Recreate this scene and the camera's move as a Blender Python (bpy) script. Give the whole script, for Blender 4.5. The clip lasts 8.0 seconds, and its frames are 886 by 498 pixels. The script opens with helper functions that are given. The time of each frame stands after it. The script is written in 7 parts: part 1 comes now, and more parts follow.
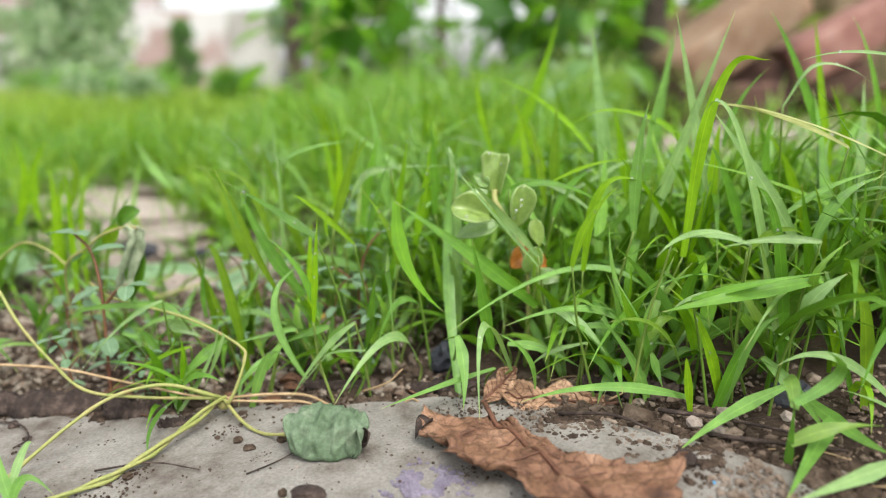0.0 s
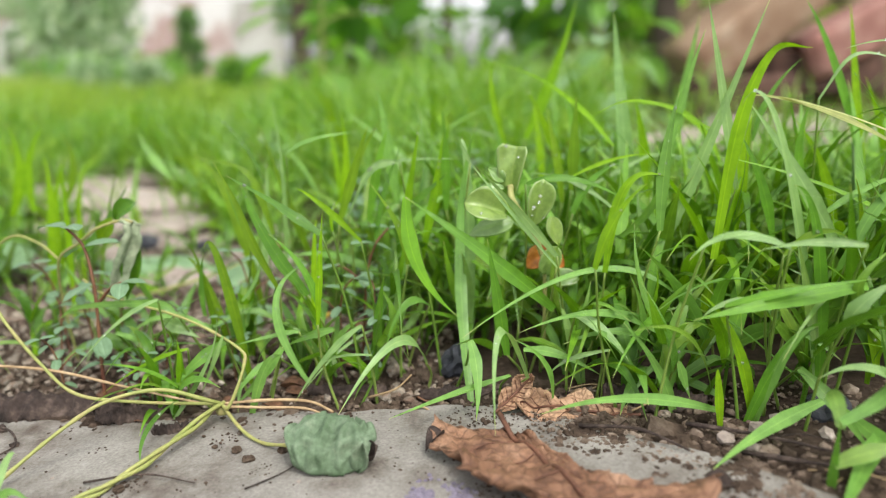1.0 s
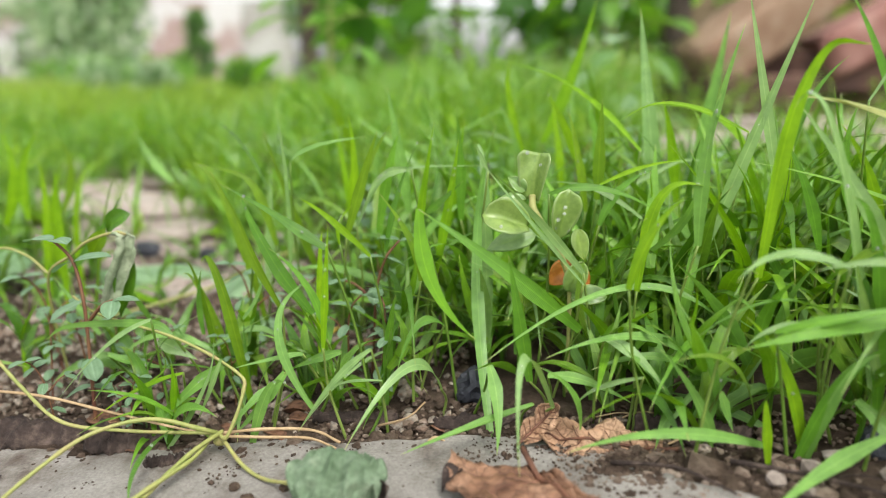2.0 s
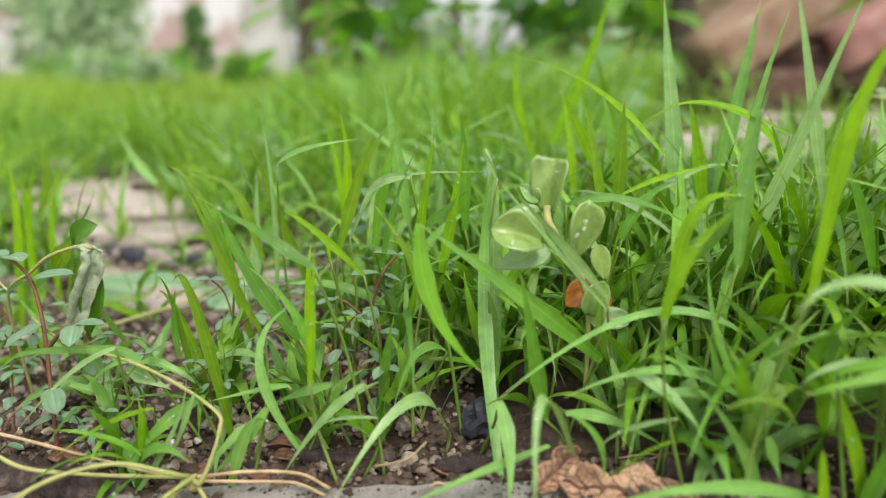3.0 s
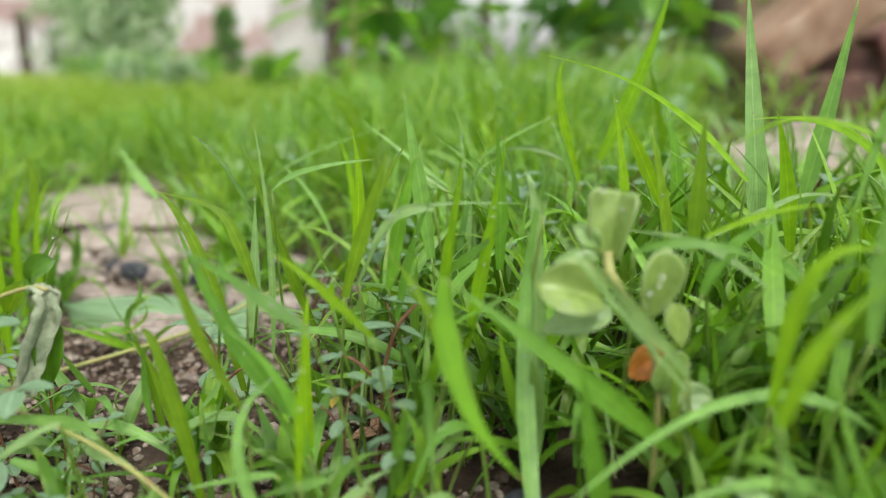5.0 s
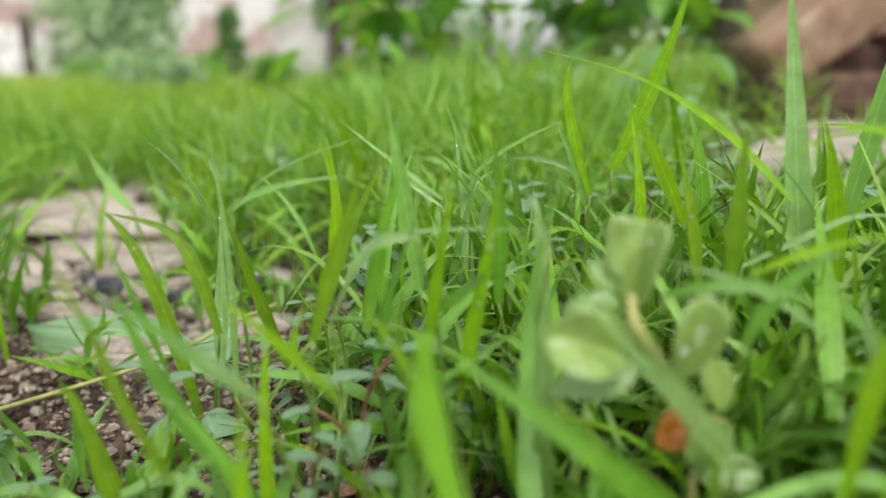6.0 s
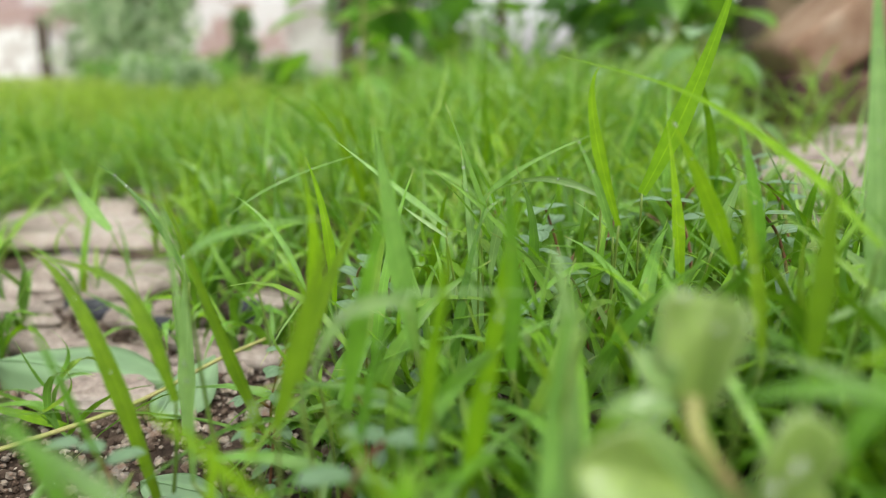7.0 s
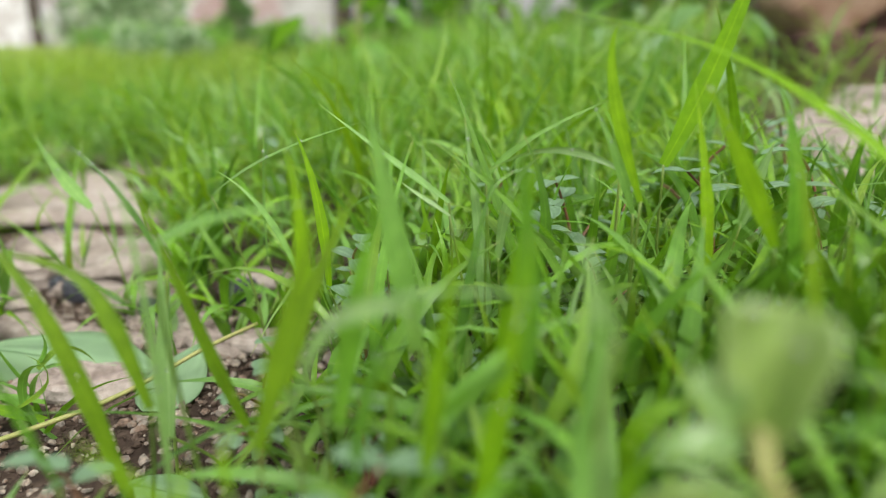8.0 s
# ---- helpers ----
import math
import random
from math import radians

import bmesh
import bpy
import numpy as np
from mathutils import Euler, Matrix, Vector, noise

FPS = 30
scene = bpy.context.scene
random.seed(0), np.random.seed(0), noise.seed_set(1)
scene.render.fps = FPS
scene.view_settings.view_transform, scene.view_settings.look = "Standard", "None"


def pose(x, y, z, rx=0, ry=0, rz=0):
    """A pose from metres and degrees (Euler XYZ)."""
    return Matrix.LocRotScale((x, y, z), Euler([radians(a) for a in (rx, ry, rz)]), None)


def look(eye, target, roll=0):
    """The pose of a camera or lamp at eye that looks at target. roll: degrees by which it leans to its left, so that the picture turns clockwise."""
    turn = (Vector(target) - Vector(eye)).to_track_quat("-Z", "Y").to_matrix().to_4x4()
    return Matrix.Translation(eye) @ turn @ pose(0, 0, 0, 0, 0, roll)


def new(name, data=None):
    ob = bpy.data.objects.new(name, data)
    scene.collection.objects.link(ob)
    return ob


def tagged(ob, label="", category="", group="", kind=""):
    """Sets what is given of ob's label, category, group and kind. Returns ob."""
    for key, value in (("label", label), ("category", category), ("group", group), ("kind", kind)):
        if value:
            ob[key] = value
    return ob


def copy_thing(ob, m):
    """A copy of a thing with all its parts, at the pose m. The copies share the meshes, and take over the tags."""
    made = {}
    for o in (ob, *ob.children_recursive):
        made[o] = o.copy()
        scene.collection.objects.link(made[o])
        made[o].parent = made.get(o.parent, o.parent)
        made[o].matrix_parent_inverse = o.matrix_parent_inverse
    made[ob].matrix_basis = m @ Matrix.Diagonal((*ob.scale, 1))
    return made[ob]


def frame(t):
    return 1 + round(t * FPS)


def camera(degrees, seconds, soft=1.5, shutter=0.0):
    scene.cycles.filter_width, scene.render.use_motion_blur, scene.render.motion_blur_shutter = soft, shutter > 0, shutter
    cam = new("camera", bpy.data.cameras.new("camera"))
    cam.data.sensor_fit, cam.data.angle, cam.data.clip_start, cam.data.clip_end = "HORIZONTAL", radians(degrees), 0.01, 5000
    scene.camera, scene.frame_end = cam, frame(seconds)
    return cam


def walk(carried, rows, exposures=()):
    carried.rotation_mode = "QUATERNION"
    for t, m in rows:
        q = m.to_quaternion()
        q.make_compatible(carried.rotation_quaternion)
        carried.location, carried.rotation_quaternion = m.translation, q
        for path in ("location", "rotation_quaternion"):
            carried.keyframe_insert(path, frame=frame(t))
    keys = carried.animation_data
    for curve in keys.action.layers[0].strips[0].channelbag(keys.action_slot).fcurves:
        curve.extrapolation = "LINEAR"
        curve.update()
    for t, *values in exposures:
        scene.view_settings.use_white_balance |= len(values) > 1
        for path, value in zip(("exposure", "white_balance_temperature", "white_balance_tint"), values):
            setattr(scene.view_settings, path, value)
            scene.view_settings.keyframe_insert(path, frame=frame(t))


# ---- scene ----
cam = camera(65.0, 8.0, 1.1)
PATH = [
    (0, (0.021, -0.096, 0.118), (-0.116, 1.845, -0.346), -0.2),
    (0.5, (0.019, -0.089, 0.117), (-0.103, 1.85, -0.357), 0.0),
    (1, (0.017, -0.08, 0.117), (-0.133, 1.853, -0.372), 0.2),
    (1.5, (0.015, -0.071, 0.117), (-0.16, 1.862, -0.366), -0.0),
    (3, (0.009, -0.031, 0.117), (-0.163, 1.898, -0.383), 0.0),
    (3.5, (0.008, -0.018, 0.118), (-0.196, 1.908, -0.381), 0.2),
    (4, (0.006, -0.007, 0.119), (-0.201, 1.92, -0.374), 0.4),
    (4.5, (0.004, 0.004, 0.118), (-0.226, 1.928, -0.376), 0.4),
    (6, (0.003, 0.05, 0.118), (-0.253, 1.971, -0.376), 0.1),
    (6.5, (0.004, 0.07, 0.119), (-0.266, 1.993, -0.363), -0.0),
    (7, (0.001, 0.087, 0.121), (-0.293, 2.003, -0.372), -0.2),
    (7.5, (0.0, 0.098, 0.122), (-0.291, 2.004, -0.409), -1.2),
    (8, (-0.003, 0.107, 0.12), (-0.294, 1.997, -0.466), -0.9),
]
walk(cam, [(t, look(eye, target, roll)) for t, eye, target, roll in PATH], ((0.0, 1.165), (3.0, 1.10), (8.0, 1.0)))

# ---- optics: a small lens focused on the near grass ----
cam.data.dof.use_dof = True
cam.data.dof.focus_distance = 0.235
cam.data.dof.aperture_fstop = 6.0
cam.data.dof.aperture_blades = 0

# ---- light: bright overcast daylight ----
SUN_UP, SUN_ROUND = 58.0, 150.0
world = bpy.data.worlds.new("overcast_sky")
scene.world = world
world.use_nodes = True
wn, wl = world.node_tree.nodes, world.node_tree.links
sky = wn.new("ShaderNodeTexSky")
sky.sky_type = "NISHITA"
sky.sun_disc = False
sky.sun_elevation, sky.sun_rotation = radians(SUN_UP), radians(SUN_ROUND)
sky.dust_density, sky.air_density = 4.0, 1.2
pale = wn.new("ShaderNodeHueSaturation")
pale.inputs["Saturation"].default_value, pale.inputs["Value"].default_value = 0.22, 1.12
wl.new(sky.outputs[0], pale.inputs["Color"])
wl.new(pale.outputs[0], wn["Background"].inputs["Color"])
wn["Background"].inputs["Strength"].default_value = 0.148
sun = new("sun", bpy.data.lights.new("sun", "SUN"))
sun.data.energy, sun.data.angle, sun.data.color = 0.7, radians(14), (1.0, 0.97, 0.92)
sun.matrix_world = pose(0, 0, 5, 90 - SUN_UP, 0, 180 - SUN_ROUND)


# ---- materials ----
def material(name):
    m = bpy.data.materials.new(name)
    m.use_nodes = True
    return m, m.node_tree.nodes, m.node_tree.links, m.node_tree.nodes["Principled BSDF"]


def ramp(nodes, stops):
    r = nodes.new("ShaderNodeValToRGB")
    els = r.color_ramp.elements
    while len(els) < len(stops):
        els.new(0.5)
    for e, (p, c) in zip(els, stops):
        e.position, e.color = p, (*c, 1)
    return r


def noise_tex(nodes, links, scale, detail=4.0, rough=0.6, coord="Object", stretch=None):
    n = nodes.new("ShaderNodeTexNoise")
    n.inputs["Scale"].default_value = scale
    n.inputs["Detail"].default_value = detail
    n.inputs["Roughness"].default_value = rough
    c = nodes.new("ShaderNodeTexCoord")
    if stretch:
        mp = nodes.new("ShaderNodeMapping")
        mp.inputs["Scale"].default_value = stretch
        links.new(c.outputs[coord], mp.inputs[0])
        links.new(mp.outputs[0], n.inputs["Vector"])
    else:
        links.new(c.outputs[coord], n.inputs["Vector"])
    return n


def mixed(nodes, links, kind, fac, a, b):
    x = nodes.new("ShaderNodeMix")
    x.data_type, x.blend_type = "RGBA", kind
    for sock, v in ((x.inputs[0], fac), (x.inputs[6], a), (x.inputs[7], b)):
        if isinstance(v, (int, float)):
            sock.default_value = v
        elif isinstance(v, tuple):
            sock.default_value = (*v, 1)
        else:
            links.new(v, sock)
    return x.outputs[2]


def rough_surface(name, stops, scale, fine, bump, rough, fine_amount=0.5, distance=0.001, spec=0.3):
    """Stone, soil, bark: blotches at one scale, grain at another, and relief."""
    m, n, l, b = material(name)
    big = noise_tex(n, l, scale, 5)
    small = noise_tex(n, l, fine, 6, 0.7)
    col = ramp(n, stops)
    l.new(big.outputs["Fac"], col.inputs[0])
    grain = ramp(n, [(0.3, (0.35, 0.33, 0.31)), (0.62, (1.0, 1.0, 1.0))])
    l.new(small.outputs["Fac"], grain.inputs[0])
    l.new(mixed(n, l, "MULTIPLY", fine_amount, col.outputs[0], grain.outputs[0]), b.inputs["Base Color"])
    b.inputs["Roughness"].default_value = rough
    b.inputs["Specular IOR Level"].default_value = spec
    bp = n.new("ShaderNodeBump")
    bp.inputs["Strength"].default_value, bp.inputs["Distance"].default_value = bump, distance
    l.new(small.outputs["Fac"], bp.inputs["Height"])
    l.new(bp.outputs[0], b.inputs["Normal"])
    return m


def leafy(name, stops, through_colour, amount, rough=0.33, source="island", veins=14.0, blotch=180.0, rib_gain=(1.45, 1.3, 1.5), rim=None, gloss=0.48):
    """Living leaf: colour varies from blade to blade and along it; light comes through."""
    m, n, l, b = material(name)
    if source == "island":
        g = n.new("ShaderNodeNewGeometry")
        pick = g.outputs["Random Per Island"]
    else:
        g = n.new("ShaderNodeObjectInfo")
        pick = g.outputs["Random"]
    col = ramp(n, stops)
    l.new(pick, col.inputs[0])
    blot = noise_tex(n, l, blotch, 3)
    bl = ramp(n, [(0.35, (0.72, 0.76, 0.68)), (0.65, (1.08, 1.06, 1.0))])
    l.new(blot.outputs["Fac"], bl.inputs[0])
    c1 = mixed(n, l, "MULTIPLY", 0.8, col.outputs[0], bl.outputs[0])
    uv = n.new("ShaderNodeUVMap")
    sep = n.new("ShaderNodeSeparateXYZ")
    l.new(uv.outputs[0], sep.inputs[0])
    # fine lengthwise veins and a pale midrib
    wave = n.new("ShaderNodeMath")
    wave.operation = "MULTIPLY"
    wave.inputs[1].default_value = veins * 6.283
    l.new(sep.outputs[0], wave.inputs[0])
    sine = n.new("ShaderNodeMath")
    sine.operation = "SINE"
    l.new(wave.outputs[0], sine.inputs[0])
    vein = ramp(n, [(0.0, (0.86, 0.88, 0.84)), (1.0, (1.06, 1.05, 1.04))])
    l.new(sine.outputs[0], vein.inputs[0])
    c2 = mixed(n, l, "MULTIPLY", 0.6, c1, vein.outputs[0])
    rib = ramp(n, [(0.44, (0, 0, 0)), (0.5, (1, 1, 1)), (0.56, (0, 0, 0))])
    l.new(sep.outputs[0], rib.inputs[0])
    c3 = mixed(n, l, "MIX", rib.outputs[0], c2, mixed(n, l, "MULTIPLY", 1.0, c2, rib_gain))
    if rim:
        edge = ramp(n, [(0.0, (1, 1, 1)), (0.10, (0, 0, 0)), (0.90, (0, 0, 0)), (1.0, (1, 1, 1))])
        l.new(sep.outputs[0], edge.inputs[0])
        c3 = mixed(n, l, "MIX", edge.outputs[0], c3, rim)
    dry = ramp(n, [(0.93, (0, 0, 0)), (1.0, (0.8, 0.8, 0.8))])
    l.new(sep.outputs[1], dry.inputs[0])
    c4 = mixed(n, l, "MIX", dry.outputs[0], c3, (0.42, 0.40, 0.16))
    l.new(c4, b.inputs["Base Color"])
    b.inputs["Roughness"].default_value = rough
    b.inputs["Specular IOR Level"].default_value = gloss
    bp = n.new("ShaderNodeBump")
    bp.inputs["Strength"].default_value, bp.inputs["Distance"].default_value = 0.35, 0.0002
    l.new(sine.outputs[0], bp.inputs["Height"])
    l.new(bp.outputs[0], b.inputs["Normal"])
    tr = n.new("ShaderNodeBsdfTranslucent")
    l.new(mixed(n, l, "MULTIPLY", 1.0, c4, through_colour), tr.inputs["Color"])
    mx = n.new("ShaderNodeMixShader")
    mx.inputs[0].default_value = amount
    l.new(b.outputs[0], mx.inputs[1])
    l.new(tr.outputs[0], mx.inputs[2])
    l.new(mx.outputs[0], n["Material Output"].inputs["Surface"])
    return m


LIT = (1.76, 1.75, 0.62)
# lime has light seen through blades painted in, silver the sky's reflection
TONES = {
    "lime": ((0.175, 0.355, 0.007), (0.23, 0.41, 0.01)),
    "mid": ((0.10, 0.255, 0.018), (0.14, 0.32, 0.028)),
    "deep": ((0.06, 0.16, 0.010), (0.085, 0.205, 0.013)),
    "pale": ((0.14, 0.30, 0.052), (0.19, 0.37, 0.08)),
    "silver": ((0.18, 0.315, 0.095), (0.24, 0.39, 0.135)),
    "milky": ((0.23, 0.40, 0.15), (0.27, 0.44, 0.18)),
    "olive": ((0.115, 0.225, 0.008), (0.16, 0.28, 0.012)),
    "vivid": ((0.115, 0.29, 0.006), (0.135, 0.31, 0.008)),
    "straw": ((0.36, 0.40, 0.17), (0.42, 0.44, 0.20)),
}
# per tone: share of light let through, roughness, gloss
SHEEN = {"lime": (0.42, 0.5, 0.3), "vivid": (0.42, 0.5, 0.3), "olive": (0.34, 0.45, 0.35), "mid": (0.26, 0.34, 0.5), "deep": (0.2, 0.34, 0.5), "pale": (0.24, 0.32, 0.5), "silver": (0.2, 0.29, 0.7), "milky": (0.34, 0.4, 0.5), "straw": (0.3, 0.5, 0.3)}
GRASS = {k: leafy("grass_" + k, [(0, a), (1, b)], LIT, SHEEN[k][0], SHEEN[k][1], "object", gloss=SHEEN[k][2]) for k, (a, b) in TONES.items()}
GRASS_MIX = leafy("grass_mixed", [(0.0, TONES["deep"][0]), (0.22, TONES["deep"][1]), (0.4, TONES["lime"][0]), (0.6, TONES["mid"][1]),
                                  (0.75, TONES["pale"][0]), (0.88, TONES["olive"][1]), (0.97, TONES["silver"][0]), (1.0, TONES["silver"][1])], LIT, 0.24, 0.32, gloss=0.48)
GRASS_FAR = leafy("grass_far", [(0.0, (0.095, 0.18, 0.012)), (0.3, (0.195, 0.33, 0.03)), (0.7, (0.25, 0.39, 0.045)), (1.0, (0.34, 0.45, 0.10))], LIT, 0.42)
# paler greens for the lawn farthest off
GRASS_FARTHEST = leafy("grass_farthest", [(0.0, (0.13, 0.21, 0.03)), (0.3, (0.27, 0.38, 0.08)), (0.7, (0.36, 0.47, 0.14)), (1.0, (0.46, 0.53, 0.25))], LIT, 0.42)
GRASS_LUSH = leafy("grass_lush", [(0.0, TONES["deep"][1]), (0.2, TONES["mid"][0]), (0.4, (0.19, 0.345, 0.012)), (0.6, TONES["mid"][1]), (0.75, (0.25, 0.405, 0.018)), (0.86, TONES["pale"][1]), (0.94, TONES["silver"][0]), (1.0, TONES["silver"][1])], LIT, 0.32, gloss=0.5)
GRASS_RANK = leafy("grass_rank", [(0.0, TONES["mid"][1]), (0.25, TONES["pale"][1]), (0.5, (0.25, 0.41, 0.04)), (0.7, TONES["silver"][1]), (0.85, TONES["milky"][0]), (1.0, (0.34, 0.48, 0.20))], LIT, 0.42, gloss=0.5)
GRASS_PALE = leafy("grass_sprawling", [(0.0, TONES["mid"][0]), (0.3, TONES["pale"][0]), (0.6, TONES["pale"][1]), (0.8, TONES["silver"][0]), (0.92, TONES["olive"][1]), (1.0, TONES["silver"][1])], LIT, 0.26, gloss=0.6)
STALK = leafy("grass_stalk", [(0, (0.12, 0.22, 0.03)), (1, (0.24, 0.32, 0.08))], LIT, 0.2, source="object")
SUCCULENT = leafy("succulent_leaf", [(0, (0.20, 0.34, 0.10)), (1, (0.30, 0.41, 0.11))], (1.4, 1.45, 0.7), 0.42, 0.26, "object", 0.6, 330.0, (1.10, 1.08, 1.0), (0.36, 0.47, 0.20), 0.6)
GREY_LEAF = leafy("grey_green_leaf", [(0, (0.13, 0.24, 0.13)), (1, (0.20, 0.31, 0.19))], (1.3, 1.5, 0.9), 0.3, 0.5, "island", 4.0, 300.0)
BROAD = leafy("broad_leaf", [(0, (0.06, 0.18, 0.028)), (0.5, (0.14, 0.32, 0.045)), (1, (0.27, 0.46, 0.07))], LIT, 0.45, 0.4, "island", 6.0, 20.0)
CROWN = leafy("crown_leaf", [(0, (0.06, 0.14, 0.04)), (0.5, (0.12, 0.24, 0.08)), (1, (0.20, 0.33, 0.13))], LIT, 0.35, 0.5, "island", 2.0, 5.0)
PALE_CROWN = leafy("pale_crown_leaf", [(0, (0.13, 0.25, 0.10)), (0.5, (0.34, 0.47, 0.29)), (1, (0.66, 0.73, 0.58))], (1.35, 1.35, 1.15), 0.55, 0.5, "island", 2.0, 5.0)
DULL = leafy("dull_leaf", [(0, (0.24, 0.38, 0.14)), (1, (0.32, 0.44, 0.18))], (1.3, 1.4, 0.8), 0.4, 0.4, "object", 2.0, 200.0, (1.1, 1.1, 1.0))
MINT = leafy("minty_leaf", [(0, (0.23, 0.38, 0.20)), (1, (0.34, 0.49, 0.30))], (1.3, 1.5, 1.0), 0.4, 0.5, "island", 3.0, 20.0, (1.1, 1.1, 1.1))
WILTED = rough_surface("wilted_leaf", [(0.3, (0.075, 0.125, 0.06)), (0.55, (0.14, 0.20, 0.12)), (0.8, (0.22, 0.26, 0.17))], 150, 700, 0.8, 0.7, 0.6, 0.0006)
WILTED_PALE = rough_surface("wilted_leaf_pale", [(0.3, (0.15, 0.20, 0.11)), (0.55, (0.27, 0.32, 0.20)), (0.8, (0.36, 0.38, 0.27))], 120, 700, 0.6, 0.7, 0.5, 0.0006)
VINE = rough_surface("vine_stem", [(0.3, (0.20, 0.24, 0.06)), (0.55, (0.30, 0.30, 0.10)), (0.75, (0.27, 0.20, 0.09))], 120, 900, 0.3, 0.5, 0.35, 0.0004)
DRY_STEM = rough_surface("dry_stem", [(0.3, (0.30, 0.20, 0.10)), (0.7, (0.45, 0.33, 0.19))], 150, 900, 0.3, 0.7, 0.4, 0.0004)
RED_STEM = rough_surface("red_stem", [(0.3, (0.12, 0.04, 0.028)), (0.7, (0.17, 0.09, 0.04))], 150, 900, 0.2, 0.5, 0.3, 0.0003)


def dead_leaf(name, stops, cells):
    """Dead leaf: blotched brown, a net of dark creased veinlets, papery relief."""
    m, n, l, b = material(name)
    big = noise_tex(n, l, 70, 5)
    col = ramp(n, stops)
    l.new(big.outputs["Fac"], col.inputs[0])
    warp = noise_tex(n, l, 160, 3)
    c = n.new("ShaderNodeTexCoord")
    shift = n.new("ShaderNodeVectorMath")
    shift.operation = "MULTIPLY_ADD"
    shift.inputs[1].default_value = (0.004, 0.004, 0.004)
    l.new(warp.outputs["Color"], shift.inputs[0])
    l.new(c.outputs["Object"], shift.inputs[2])
    net = n.new("ShaderNodeTexVoronoi")
    net.feature = "DISTANCE_TO_EDGE"
    net.inputs["Scale"].default_value = cells
    l.new(shift.outputs[0], net.inputs["Vector"])
    crease = ramp(n, [(0.0, (0.42, 0.38, 0.36)), (0.09, (1.0, 1.0, 1.0))])
    l.new(net.outputs["Distance"], crease.inputs[0])
    c1 = mixed(n, l, "MULTIPLY", 0.75, col.outputs[0], crease.outputs[0])
    fine = noise_tex(n, l, 650, 5, 0.7)
    speck = ramp(n, [(0.32, (0.5, 0.46, 0.42)), (0.5, (1, 1, 1)), (0.75, (1.15, 1.12, 1.08))])
    l.new(fine.outputs["Fac"], speck.inputs[0])
    l.new(mixed(n, l, "MULTIPLY", 0.8, c1, speck.outputs[0]), b.inputs["Base Color"])
    b.inputs["Roughness"].default_value = 0.6
    b.inputs["Specular IOR Level"].default_value = 0.35
    both = n.new("ShaderNodeMath")
    both.operation = "MULTIPLY_ADD"
    both.inputs[1].default_value = 2.0
    l.new(net.outputs["Distance"], both.inputs[0])
    l.new(fine.outputs["Fac"], both.inputs[2])
    bp = n.new("ShaderNodeBump")
    bp.inputs["Strength"].default_value, bp.inputs["Distance"].default_value = 0.9, 0.0008
    l.new(both.outputs[0], bp.inputs["Height"])
    l.new(bp.outputs[0], b.inputs["Normal"])
    return m


DRY_LEAF = dead_leaf("dry_leaf", [(0.28, (0.065, 0.030, 0.018)), (0.42, (0.145, 0.070, 0.038)), (0.58, (0.225, 0.118, 0.066)), (0.75, (0.31, 0.185, 0.115))], 190)
TAN_LEAF = dead_leaf("tan_dry_leaf", [(0.28, (0.22, 0.12, 0.07)), (0.48, (0.38, 0.23, 0.135)), (0.72, (0.52, 0.35, 0.22))], 260)
DRY_VEIN = rough_surface("dry_vein", [(0.3, (0.07, 0.03, 0.018)), (0.7, (0.17, 0.075, 0.042))], 200, 800, 0.3, 0.6, 0.4, 0.0003)
ORANGE = rough_surface("orange_leaf", [(0.3, (0.20, 0.07, 0.02)), (0.5, (0.45, 0.16, 0.025)), (0.7, (0.62, 0.32, 0.07))], 150, 700, 0.3, 0.4, 0.3, 0.0003, 0.5)
YELLOW = rough_surface("yellowed_leaf", [(0.3, (0.42, 0.24, 0.03)), (0.5, (0.55, 0.40, 0.06)), (0.7, (0.60, 0.50, 0.14))], 150, 700, 0.3, 0.45, 0.3, 0.0003, 0.4)
SOIL = rough_surface("soil", [(0.3, (0.055, 0.038, 0.026)), (0.5, (0.12, 0.085, 0.06)), (0.7, (0.22, 0.17, 0.125))], 28, 420, 1.0, 0.95, 0.8, 0.003, 0.15)
CONCRETE = rough_surface("concrete", [(0.28, (0.085, 0.066, 0.05)), (0.38, (0.17, 0.148, 0.125)), (0.5, (0.255, 0.239, 0.210)), (0.75, (0.345, 0.327, 0.293))], 42, 900, 0.9, 0.9, 0.6, 0.0008, 0.2)
CRUMB = rough_surface("soil_crumb", [(0.3, (0.07, 0.05, 0.036)), (0.5, (0.17, 0.125, 0.092)), (0.7, (0.31, 0.25, 0.20))], 160, 900, 0.8, 0.9, 0.5, 0.0005, 0.2)
GRAVEL = rough_surface("gravel", [(0.3, (0.09, 0.064, 0.046)), (0.42, (0.21, 0.145, 0.105)), (0.5, (0.20, 0.178, 0.148)), (0.58, (0.32, 0.26, 0.20)), (0.7, (0.45, 0.41, 0.34))], 170, 900, 0.8, 0.9, 0.5, 0.0005, 0.2)
SOIL_CRUMB = rough_surface("dark_soil_crumb", [(0.3, (0.03, 0.021, 0.015)), (0.52, (0.075, 0.052, 0.037)), (0.72, (0.17, 0.13, 0.10))], 200, 900, 0.8, 0.95, 0.5, 0.0005, 0.15)
STONE = rough_surface("flag_stone", [(0.3, (0.13, 0.10, 0.08)), (0.42, (0.31, 0.255, 0.215)), (0.58, (0.40, 0.345, 0.295)), (0.75, (0.48, 0.43, 0.38))], 30, 260, 1.0, 0.85, 0.6, 0.0015, 0.25)
